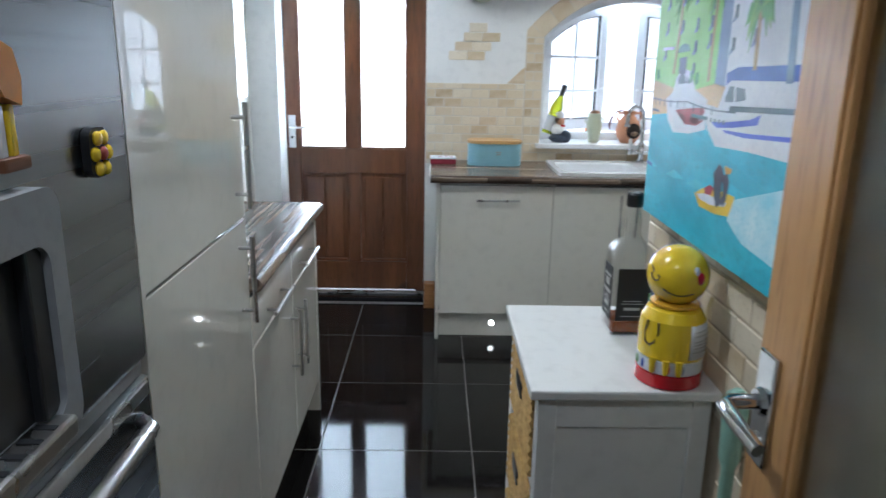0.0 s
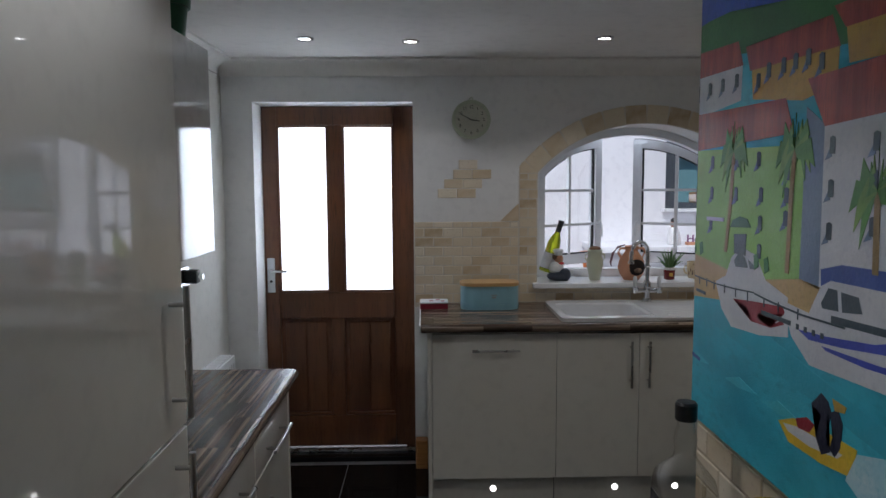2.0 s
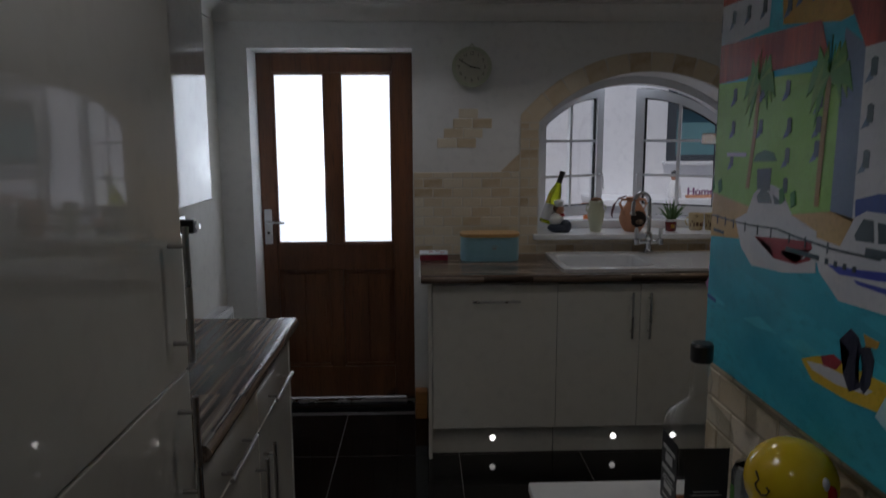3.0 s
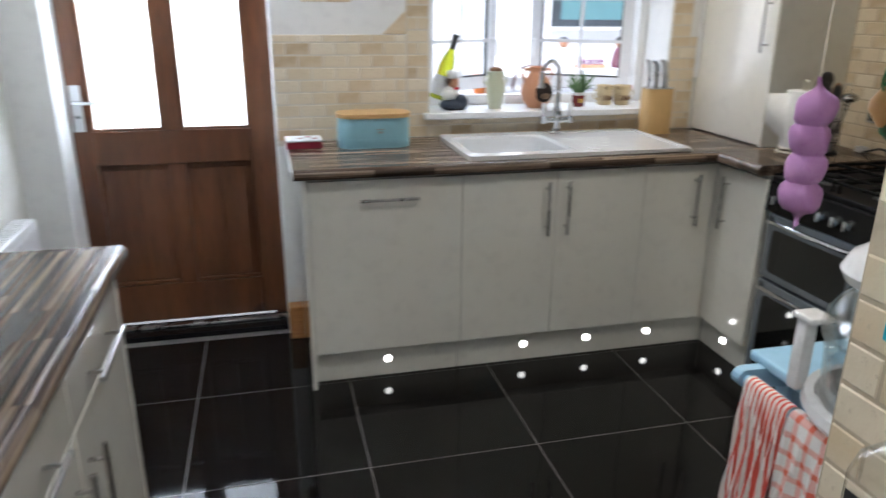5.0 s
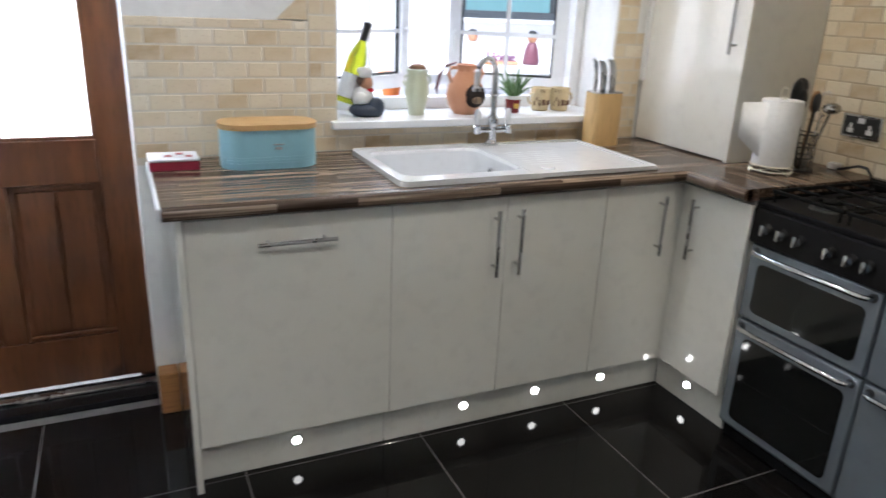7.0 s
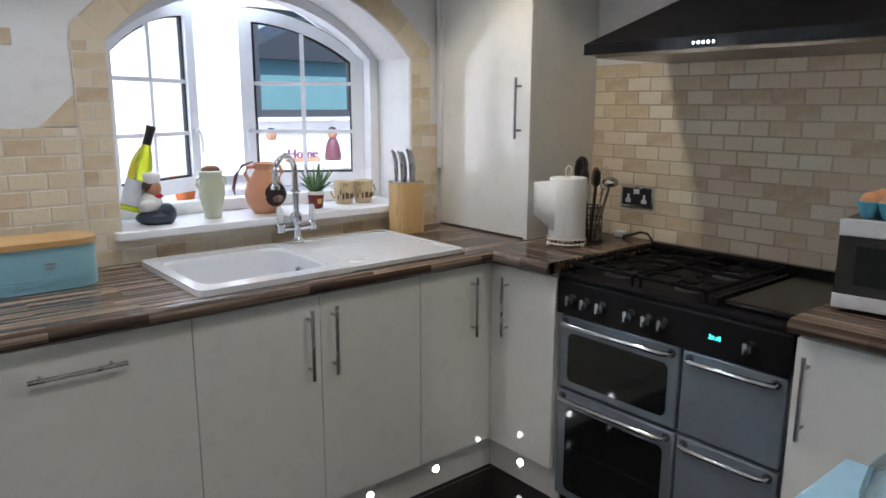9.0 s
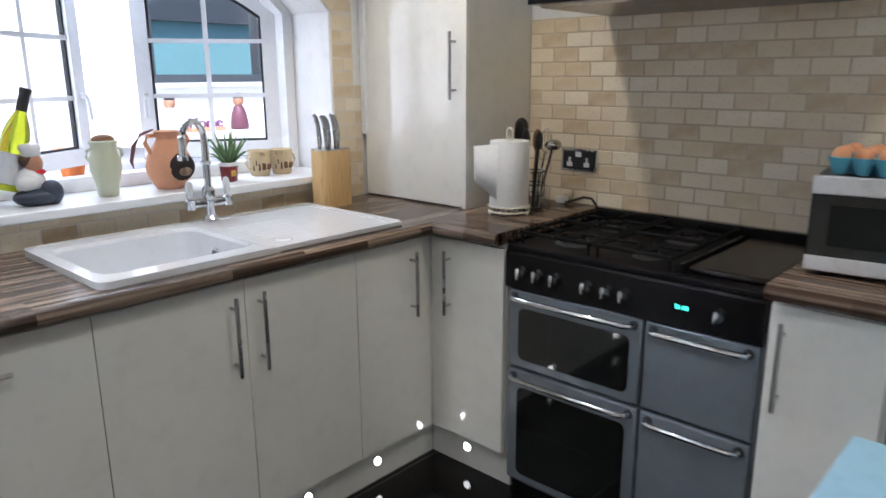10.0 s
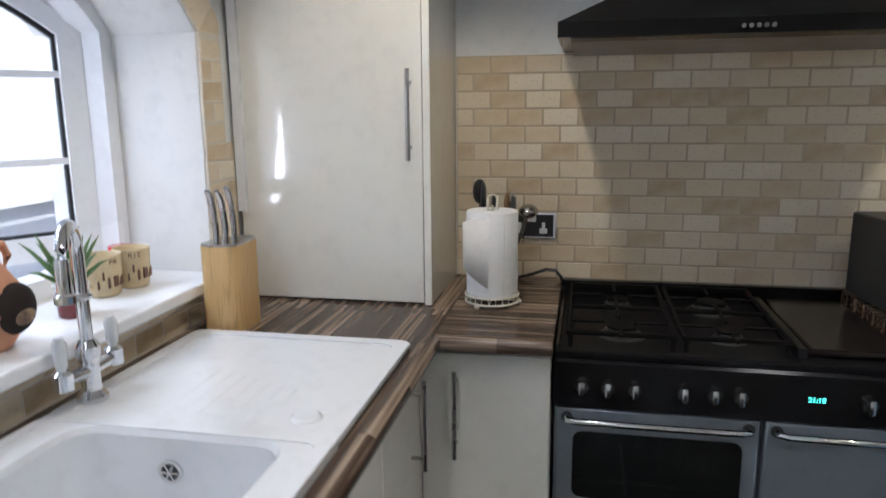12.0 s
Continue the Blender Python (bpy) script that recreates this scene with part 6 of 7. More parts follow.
so = thing("wall_socket", (2.38, 3.52, 1.085), "chrome double wall socket with black inserts", "socket")
part("plate", box(nb(), (2.366, 3.432, 1.044), (2.3735, 3.585, 1.128), 0.003), CHROME, so)
part("insert", box(nb(), (2.364, 3.442, 1.052), (2.367, 3.575, 1.120), 0.001, 1), DARKPL, so)
part("switch", box(nb(), (2.361, 3.495, 1.098), (2.3645, 3.521, 1.117), 0.001, 1), UPVC, so)
for y in (3.472, 3.545):
    part("outlet_cover", box(nb(), (2.3615, y - 0.012, 1.062), (2.3642, y + 0.012, 1.078), 0.001, 1), UPVC, so)
    part("outlet_cover", box(nb(), (2.3615, y - 0.005, 1.078), (2.3642, y + 0.005, 1.096), 0.001, 1), UPVC, so)
cb = thing("gas_lighter_cable", (2.34, 3.47, ZT), "black looped cable beside the cooker", "cable")
part("cable", tube(nb(), [(2.36, 3.56, 0.926), (2.34, 3.54, 0.927), (2.335, 3.50, 0.94), (2.335, 3.46, 0.955), (2.34, 3.43, 0.952), (2.345, 3.414, 0.93), (2.35, 3.41, 0.905)], 0.005, 8), DARKPL, cb)
part("adapter", box(nb(), (2.335, 3.545, ZT + 0.001), (2.37, 3.585, 0.945), 0.004), UPVC, cb)

# ---------- eggs on the microwave ----------
EGGBLUE = mat("blue_egg_tray_pulp", (0.10, 0.36, 0.50), 0.8, scale=20, bump=0.5)
EGG = mat("brown_egg", (0.55, 0.26, 0.13), 0.45, scale=20, bump=0.05)
et = thing("egg_tray", (2.07, 2.45, 1.16), "blue pulp egg tray on the microwave", "egg tray")
for i in range(4):
    for j in range(5):
        cx, cy = 1.965 + i * 0.049, 2.345 + j * 0.049
        b = lathe(nb(), [(0.014, 0.0), (0.023, 0.026), (0.0275, 0.040), (0.0255, 0.041), (0.012, 0.005)], (cx, cy, 1.162), 12, True)
        if i < 3 and j < 4:
            cyl(b, (cx + 0.0245, cy + 0.0245, 1.163), (cx + 0.0245, cy + 0.0245, 1.212), 0.011, 0.005, n=8)
        part("cup", b, EGGBLUE, et)
eg0 = None
for i in range(4):
    for j in range(5):
        cx, cy = 1.965 + i * 0.049, 2.345 + j * 0.049
        if eg0 is None:
            eg0 = thing("egg", (cx, cy, 1.17), "brown hen's egg in the blue tray", "egg", "eggs in the tray")
            part("shell", ball(nb(), (cx, cy, 1.197), 0.0215, 1, 1, 1.28, 14, 10), EGG, eg0)
        else:
            copy_thing(eg0, pose(cx, cy, 1.17 + 0.002 * ((i * 3 + j) % 3), 6 * ((i + j) % 2), 0, 40 * j))

# ---------- nets hanging in the alcove ----------
rl = thing("hanging_rail", (0.80, 1.92, 1.53), "short pine rail fixed to the alcove wall", "rail")
part("bar", box(nb(), (0.675, 1.7365, 1.53), (0.92, 2.12, 1.555), 0.004), PINE, rl)
for x, y in ((0.685, 1.986), (0.885, 2.0)):
    part("hook", tube(nb(), [(x, y, 1.53), (x, y, 1.515), (x + 0.006, y, 1.508), (x + 0.012, y, 1.515)], 0.002, 6), SATIN, rl)


def netting(name, c1, c2, holes):
    m, nt, b = nodes_of(name)
    vo = nt.nodes.new("ShaderNodeTexVoronoi")
    vo.feature = 'DISTANCE_TO_EDGE'
    vo.inputs["Scale"].default_value = holes
    co = nt.nodes.new("ShaderNodeTexCoord")
    nt.links.new(co.outputs["Object"], vo.inputs["Vector"])
    f = ramped(nt, vo.outputs["Distance"], 0.05, 0.12)
    nt.links.new(mixed(nt, f, c1, c2), b.inputs["Base Color"])
    b.inputs["Roughness"].default_value = 0.6
    bumped(nt, b, f, 0.5, 0.001)
    return m


PNET = netting("purple_net_garlic", (0.37, 0.11, 0.43), (0.58, 0.33, 0.59), 700)
gl_ = thing("garlic_net", (0.684, 1.986, 1.17), "string of garlic bulbs in purple netting", "garlic")
gx, gy = 0.684, 1.986
prof = [(0.003, 0.185), (0.008, 0.194)]
for k, (rr, zc_) in enumerate(((0.030, 1.220), (0.0275, 1.262), (0.0275, 1.304), (0.0275, 1.345))):
    prof_k = [(rr * math.cos(e) ** 0.42, zc_ + 0.0225 * math.sin(e)) for e in [radians(v) for v in (-62, -40, -15, 15, 40, 62)]]
    prof += [(r_, z - 1.0) for r_, z in prof_k]
prof += [(0.010, 0.371), (0.004, 0.378), (0.0025, 0.390)]
b = lathe(nb(), prof, (gx, gy, 1.0), 28)
for v in b.verts:
    a = math.atan2(v.co.y - gy, v.co.x - gx)
    k = 1 + 0.05 * math.sin(5 * a + v.co.z * 60) + 0.04 * math.sin(2 * a + v.co.z * 150)
    v.co.x, v.co.y = gx + (v.co.x - gx) * k + 0.0025 * math.sin(v.co.z * 75), gy + (v.co.y - gy) * k
part("netted_garlic", b, PNET, gl_)
part("string", cyl(nb(), (gx, gy, 1.382), (gx, gy, 1.515), 0.0012, n=6), CREAMW, gl_)
part("tail", tube(nb(), [(gx, gy, 1.188), (gx + 0.002, gy, 1.178), (gx - 0.003, gy, 1.170)], [0.003, 0.004, 0.002], 6), PNET, gl_)
GNET = netting("green_net", (0.012, 0.16, 0.06), (0.02, 0.09, 0.035), 70)
ONION = mat("onion_skin", (0.52, 0.27, 0.09), 0.35, scale=8, col2=(0.62, 0.38, 0.17))
vx, vy = 0.885, 2.0
vn = thing("vegetable_net", (vx, vy, 1.28), "green net bag holding onions and an avocado", "vegetable net")
b = nb()
for k in range(22):
    a = k * 2 * math.pi / 22
    for sgn in (1, -1):
        pts = []
        for j in range(15):
            f_ = j / 14
            z = 1.285 + f_ * 0.225
            r_ = 0.058 * math.sin(math.pi * min(1.0, 0.12 + f_ * 0.95)) ** 0.8 if f_ < 0.45 else 0.057 * (1 - (f_ - 0.45) / 0.55) ** 1.1 + 0.004
            t_ = a + sgn * f_ * 1.9
            pts.append((vx + r_ * math.cos(t_), vy + r_ * math.sin(t_), z))
        tube(b, pts, 0.0011, 4)
part("net", b, mat("green_plastic_net", (0.015, 0.22, 0.08), 0.4), vn, "green plastic netting")
part("net_lining", lathe(nb(), [(0.0, 0.278), (0.03, 0.283), (0.05, 0.30), (0.052, 0.325), (0.046, 0.328), (0.044, 0.304), (0.027, 0.29), (0.0, 0.286)], (vx, vy, 1.0), 24), GNET, vn)
on1 = thing("onion", (vx + 0.006, vy - 0.012, 1.325), "brown onion in the green net", "onion", "onions in the net")
part("bulb", lathe(nb(), [(0.002, -0.034), (0.02, -0.030), (0.036, -0.006), (0.036, 0.008), (0.024, 0.026), (0.007, 0.036), (0.004, 0.046)], (vx + 0.008, vy - 0.012, 1.37), 20), ONION, on1)
on2 = copy_thing(on1, pose(vx - 0.03, vy + 0.02, 1.295))
av = thing("avocado", (vx + 0.002, vy - 0.004, 1.29), "dark green avocado in the net", "avocado")
part("fruit", ball(nb(), (vx + 0.008, vy - 0.008, 1.316), 0.034, 1.25, 1, 0.8, 16, 10), mat("avocado_skin", (0.02, 0.045, 0.018), 0.4, bump=0.4), av)

# ---------- window sill ornaments ----------
def statue(name, pieces, base, label, category):
    """A figurine as one plain mesh; pieces are (bmesh, material)."""
    me_bm = nb()
    mats_ = []
    for bm_, m_ in pieces:
        if m_ not in mats_:
            mats_.append(m_)
        tmp = bpy.data.meshes.new("tmp")
        for f in bm_.faces:
            f.material_index = mats_.index(m_)
            f.smooth = True
        bm_.transform(pose(*base).inverted())
        bm_.to_mesh(tmp)
        bm_.free()
        me_bm.from_mesh(tmp)
        bpy.data.meshes.remove(tmp)
    bmesh.ops.recalc_face_normals(me_bm, faces=me_bm.faces)
    me = bpy.data.meshes.new(name)
    me_bm.to_mesh(me)
    me_bm.free()
    for m_ in mats_:
        me.materials.append(m_)
    ob = new(name, me)
    ob.matrix_basis = pose(*base)
    return tagged(ob, label, category)


SZ = 1.03
SKINC = mat("painted_resin_tan", (0.45, 0.22, 0.13), 0.4)
NAVYR = mat("painted_resin_slate", (0.03, 0.042, 0.07), 0.35)
WHITER = mat("painted_resin_white", (0.72, 0.72, 0.72), 0.35)
cx, cy = 0.795, 4.385
statue("chef_figurine", [
    (ball(nb(), (cx - 0.012, cy, SZ + 0.066), 0.044, 0.95, 0.85, 1.0, 18, 12), WHITER),
    (ball(nb(), (cx - 0.03, cy - 0.03, SZ + 0.068), 0.021, 1.5, 0.9, 1.1, 12, 8), WHITER),
    (ball(nb(), (cx - 0.002, cy - 0.012, SZ + 0.024), 0.052, 1.3, 0.95, 0.55, 18, 10), NAVYR),
    (ball(nb(), (cx + 0.03, cy - 0.03, SZ + 0.034), 0.034, 1.0, 0.75, 1.15, 14, 8), NAVYR),
    (ball(nb(), (cx, cy - 0.004, SZ + 0.122), 0.027, 0.95, 0.95, 1.1, 16, 10), SKINC),
    (ball(nb(), (cx - 0.008, cy + 0.003, SZ + 0.130), 0.0275, 1, 1, 0.9, 14, 8), mat("painted_resin_brown", (0.09, 0.04, 0.02), 0.5)),
    (ball(nb(), (cx + 0.008, cy - 0.01, SZ + 0.096), 0.02, 1.1, 0.9, 0.5, 12, 6), RED),
    (lathe(nb(), [(0.024, 0.0), (0.025, 0.014), (0.031, 0.022), (0.027, 0.034), (0.0, 0.038)], (cx - 0.004, cy, SZ + 0.142), 16), WHITER)],
    (cx, cy, SZ), "seated resin chef figurine holding a wine bottle", "figurine")
GREENGL = mat("yellow_green_bottle", (0.55, 0.62, 0.03), 0.08)
gb = GREENGL.node_tree.nodes["Principled BSDF"]
gb.inputs["Transmission Weight"].default_value = 0.85
wb = new("wine_bottle")
tagged(wb, "tilted yellow-green wine bottle with white label", "bottle")
wb.matrix_basis = pose(0.725, 4.43, SZ + 0.045, 0, 18, 0)
bprof = [(0.0, 0.0), (0.034, 0.0), (0.037, 0.006), (0.037, 0.165), (0.030, 0.195), (0.0145, 0.235), (0.0135, 0.29), (0.0155, 0.294), (0.0155, 0.302), (0.0, 0.302)]
part("glass", lathe(nb(), bprof, (0, 0, 0), 28), GREENGL, wb, local=True)
part("label", lathe(nb(), [(0.0372, 0.02), (0.0378, 0.02), (0.0378, 0.11), (0.0372, 0.11)], (0, 0, 0), 28, True), P_WHITE, wb, "worn white label", local=True)
part("foil", lathe(nb(), [(0.0148, 0.236), (0.0156, 0.237), (0.0146, 0.285), (0.0166, 0.292), (0.0166, 0.304), (0.0, 0.305)], (0, 0, 0), 20), DARKPL, wb, "black foil neck", local=True)

PALEGREEN = mat("pale_green_glaze", (0.50, 0.53, 0.38), 0.3, scale=8, col2=(0.56, 0.58, 0.44), coat=0.2)
va = thing("olive_jar", (1.0, 4.38, SZ), "pale green glazed jar with a cork stopper", "jar")
vc = (1.0, 4.38, SZ)
part("body", lathe(nb(), [(0.028, 0.0), (0.031, 0.004), (0.036, 0.04), (0.047, 0.085), (0.045, 0.12), (0.036, 0.145), (0.040, 0.165), (0.043, 0.172), (0.037, 0.174), (0.034, 0.165)], vc, 28), PALEGREEN, va)
for s_ in (-1, 1):
    part("lug", tube(nb(), [(vc[0] + s_ * 0.037, vc[1], SZ + 0.15), (vc[0] + s_ * 0.052, vc[1], SZ + 0.145), (vc[0] + s_ * 0.055, vc[1], SZ + 0.125), (vc[0] + s_ * 0.045, vc[1], SZ + 0.11)], 0.005, 8), PALEGREEN, va)
CORK = mat("brown_cork", (0.20, 0.10, 0.05), 0.85, scale=25, bump=0.6)
part("stopper", ball(nb(), (vc[0], vc[1], SZ + 0.176), 0.034, 1, 1, 0.5, 16, 8), CORK, va, "brown lumpy stopper")

TERRA = mat("terracotta", (0.52, 0.24, 0.13), 0.75, scale=7, col2=(0.60, 0.31, 0.19), bump=0.25)
te = thing("terracotta_urn", (1.21, 4.385, SZ), "terracotta urn with a round opening and jug handles", "urn")
tc = (1.21, 4.385, SZ)
part("body", lathe(nb(), [(0.042, 0.0), (0.046, 0.004), (0.066, 0.035), (0.076, 0.07), (0.068, 0.11), (0.046, 0.145), (0.034, 0.165), (0.037, 0.185), (0.042, 0.19), (0.036, 0.192), (0.03, 0.175)], tc, 32), TERRA, te)
for s_ in (-1, 1):
    part("ear_handle", tube(nb(), [(tc[0] + s_ * 0.036, tc[1], SZ + 0.178), (tc[0] + s_ * 0.066, tc[1], SZ + 0.178), (tc[0] + s_ * 0.076, tc[1], SZ + 0.155), (tc[0] + s_ * 0.058, tc[1], SZ + 0.12)], 0.0075, 8), TERRA, te)
nrm = Vector((0.2, -0.97, 0)).normalized()
oc = Vector((tc[0], tc[1], SZ + 0.075)) + nrm * 0.067
# solid bulge; the hollow's shade is put into its near-black colour
op = part("opening", ball(nb(), oc - nrm * 0.004, 0.046, 1, 0.45, 1, 20, 12), mat("urn_opening_shade", (0.02, 0.012, 0.01), 0.9), te, "dark round opening")
part("grotto_scene", ball(nb(), oc + nrm * 0.010 + Vector((0, 0, -0.014)), 0.02, 1.2, 0.7, 0.8, 12, 8), mat("mottled_clay_figures", (0.30, 0.20, 0.12), 0.7, scale=60, col2=(0.08, 0.05, 0.04)), op)

part("strap", tube(nb(), [(tc[0] - 0.030, tc[1] + 0.028, SZ + 0.196), (tc[0] - 0.072, tc[1] + 0.032, SZ + 0.182), (tc[0] - 0.098, tc[1] + 0.035, SZ + 0.145), (tc[0] - 0.110, tc[1] + 0.036, SZ + 0.095), (tc[0] - 0.104, tc[1] + 0.036, SZ + 0.072)], [0.003, 0.006, 0.0075, 0.006, 0.002], 8), mat("plum_leather", (0.13, 0.05, 0.06), 0.5), te, "dark curved strap")

PLANTG = mat("aloe_leaf", (0.06, 0.14, 0.04), 0.4, scale=20, col2=(0.10, 0.19, 0.06))
pt = thing("potted_aloe", (1.425, 4.375, SZ), "small spiky aloe in a dark red pot", "plant")
pc = (1.425, 4.375, SZ)
part("pot", lathe(nb(), [(0.026, 0.0), (0.029, 0.003), (0.032, 0.055), (0.032, 0.062), (0.028, 0.062), (0.026, 0.052)], pc, 24), mat("dark_red_pot", (0.16, 0.02, 0.02), 0.25, coat=0.3), pt)
part("pot_rim", lathe(nb(), [(0.031, 0.055), (0.0345, 0.056), (0.0345, 0.068), (0.030, 0.069), (0.029, 0.06)], pc, 24, True), WHITER, pt)
part("pot_badge", box(nb(), (pc[0] - 0.01, pc[1] - 0.0325, SZ + 0.02), (pc[0] + 0.01, pc[1] - 0.0285, SZ + 0.04), 0.002, 1), P_OCHRE, pt)
part("soil", lathe(nb(), [(0.0, 0.058), (0.029, 0.056), (0.0, 0.05)], pc, 16), mat("soil", (0.03, 0.02, 0.012), 0.95), pt)
rnd = random.Random(5)
for k in range(22):
    a, tilt, L = rnd.random() * 6.28, 0.12 + 0.75 * (k / 22), 0.075 + 0.07 * rnd.random()
    dr = Vector((math.cos(a) * math.sin(tilt), math.sin(a) * math.sin(tilt), math.cos(tilt)))
    p = Vector((pc[0], pc[1], SZ + 0.058)) + Vector((math.cos(a), math.sin(a), 0)) * 0.006
    part("leaf", tube(nb(), [p, p + dr * L * 0.35, p + dr * L * 0.75 + Vector((0, 0, -0.006)), p + dr * L + Vector((0, 0, -0.008 - 0.012 * tilt))], [0.005, 0.0058, 0.0036, 0.0006], 5), PLANTG, pt)

MUG = mat("cream_mug_glaze", (0.62, 0.50, 0.30), 0.25, coat=0.3)
BROWNP = mat("brown_print", (0.12, 0.055, 0.025), 0.4)
def mug(mx, my, side):
    g = thing("mug", (mx, my, SZ), "cream coffee mug with brown lettering and print", "mug", "mugs on the sill")
    c = (mx, my, SZ)
    part("body", lathe(nb(), [(0.032, 0.0), (0.036, 0.003), (0.041, 0.05), (0.0425, 0.093), (0.041, 0.095), (0.038, 0.09), (0.034, 0.01), (0.0, 0.008)], c, 28), MUG, g)
    part("handle", tube(nb(), [(mx + side * 0.036, my, SZ + 0.072), (mx + side * 0.056, my, SZ + 0.07), (mx + side * 0.062, my, SZ + 0.05), (mx + side * 0.052, my, SZ + 0.03), (mx + side * 0.033, my, SZ + 0.024)], 0.0042, 8), MUG, g)
    for a, z, w_, h_ in ((-158, 0.03, 0.006, 0.02), (-50, 0.036, 0.008, 0.022), (-100, 0.036, 0.016, 0.026), (-72, 0.034, 0.013, 0.022), (-125, 0.034, 0.008, 0.026), (-140, 0.05, 0.008, 0.02)):
        p = Vector((mx + 0.0395 * math.cos(radians(a)), my + 0.0395 * math.sin(radians(a)), SZ + z))
        part("print", box(nb(), (p.x - w_ / 2, p.y - 0.002, p.z - h_ / 2), (p.x + w_ / 2, p.y + 0.002, p.z + h_ / 2), 0.0015, 1), BROWNP, g)
    return g


def mug_letters(g, mx, my, word, a0):
    for k, ch in enumerate(word):
        a = a0 + 13 * k
        cu = bpy.data.curves.new("letter", 'FONT')
        cu.body, cu.size, cu.align_x, cu.align_y, cu.extrude = ch, 0.017, 'CENTER', 'CENTER', 0.0004
        cu.materials.append(BROWNP)
        ob = new("letter", cu)
        ob.parent = g
        ob.matrix_basis = pose(0.0428 * math.cos(radians(a)), 0.0428 * math.sin(radians(a)), 0.081, 90, 0, a + 90)


mug_letters(mug(1.588, 4.425, -1), 1.588, 4.425, "PA", 243)
mug_letters(mug(1.675, 4.41, 1), 1.675, 4.41, "RIS", 212)
rb = thing("small_tin", (1.725, 4.47, SZ), "small red and white round tin on the sill", "tin")
part("body", lathe(nb(), [(0.03, 0.0), (0.031, 0.07), (0.0, 0.071)], (1.725, 4.47, SZ), 20), P_WHITE, rb)
part("lid", lathe(nb(), [(0.032, 0.071), (0.032, 0.088), (0.0, 0.089)], (1.725, 4.47, SZ), 20), RED, rb)

# ---------- wall clock ----------
ckk = thing("wall_clock", (0.293, 4.29, 1.92), "round wall clock with a pale green rim", "clock")
cf = lambda u, v, w: (u, w, v)
circ = lambda r_, n=36: [(0.293 + r_ * math.cos(2 * math.pi * k / n), 1.92 + r_ * math.sin(2 * math.pi * k / n)) for k in range(n)]
part("rim", ring(nb(), circ(0.104), circ(0.086), cf, 4.262, 4.299), mat("pale_green_rim", (0.52, 0.56, 0.42), 0.35, coat=0.2), ckk)
fc = part("face", prism(nb(), circ(0.0865), cf, 4.272, 4.298), mat("aged_clock_face", (0.56, 0.55, 0.45), 0.5), ckk)
for k in range(12):
    a = k * math.pi / 6
    p = (0.293 + 0.068 * math.sin(a), 1.92 + 0.068 * math.cos(a))
    cu = bpy.data.curves.new("numeral", 'FONT')
    cu.body, cu.size, cu.align_x, cu.align_y, cu.extrude = str(k or 12), 0.024, 'CENTER', 'CENTER', 0.0004
    cu.materials.append(DARKPL)
    ob = new("numeral", cu)
    ob.parent = fc
    ob.matrix_basis = pose(p[0] - 0.293, 4.2712 - 4.29, p[1] - 1.92, 90, 0, 0)
for a, L, w_ in ((radians(100), 0.045, 0.004), (radians(-62), 0.062, 0.003)):
    d_ = Vector((math.sin(a), 0, math.cos(a)))
    part("hand", tube(nb(), [Vector((0.293, 4.268, 1.92)) - d_ * 0.01, Vector((0.293, 4.268, 1.92)) + d_ * L], w_ * 0.7, 6), DARKPL, ckk)
part("hanging_loop", tube(nb(), [(0.283, 4.285, 2.022), (0.286, 4.285, 2.034), (0.293, 4.285, 2.04), (0.300, 4.285, 2.034), (0.303, 4.285, 2.022)], 0.003, 6), mat("pale_green_rim", (0.52, 0.56, 0.42), 0.35), ckk)

# cooker clock digits
cu = bpy.data.curves.new("digits", 'FONT')
cu.body, cu.size, cu.align_x, cu.align_y, cu.extrude = "21:18", 0.0165, 'CENTER', 'CENTER', 0.0003
cu.materials.append(glow("green_digits", (0.1, 1.0, 0.72), 4))
ob = new("digits", cu)
ob.parent = dsp
ob.matrix_basis = pose(1.8028 - 2.08, 2.832 - 3.015, 0.800, 90, 0, -90)
# ---------- outside, seen through the window ----------
RENDER_W = mat("white_render", (0.80, 0.80, 0.82), 0.8, scale=2, col2=(0.76, 0.76, 0.79), bump=0.2)
PAVE = mat("pale_paving", (0.42, 0.38, 0.33), 0.85, scale=3, col2=(0.36, 0.32, 0.28), bump=0.3)
solid("ground", box(nb(), (-60, 4.76, -0.25), (60, 120, -0.12)), PAVE, "pale paved yard behind the house")
bm = nb()
box(bm, (-4.0, 6.3, -0.12), (2.05, 6.5, 2.15))
box(bm, (2.05, 6.3, -0.12), (2.95, 6.5, 1.36))
box(bm, (2.05, 6.3, 2.06), (2.95, 6.5, 2.15))
box(bm, (2.95, 6.3, -0.12), (6.0, 6.5, 2.15))
solid("wall_yard", bm, RENDER_W, "white rendered yard wall with an opening to the garden")
ledge = solid("trim_ledge", box(nb(), (1.35, 5.75, 1.04), (3.2, 6.298, 1.09), 0.006), RENDER_W, "white ledge on the yard wall")
solid("trim_ledge_wall", box(nb(), (1.37, 5.80, -0.12), (3.18, 6.297, 1.039)), RENDER_W, "white low wall under the ledge")
gw = thing("window_2", (2.5, 6.4, 1.36), "grey framed opening looking on to the garden", "window", kind="structure")
GREYF = mat("slate_grey_frame", (0.06, 0.07, 0.085), 0.4)
part("window_frame", ring(nb(), [(2.052, 1.362), (2.948, 1.362), (2.948, 2.058), (2.052, 2.058)], [(2.14, 1.41), (2.86, 1.41), (2.86, 2.02), (2.14, 2.02)], XZ, 6.33, 6.42), GREYF, gw)
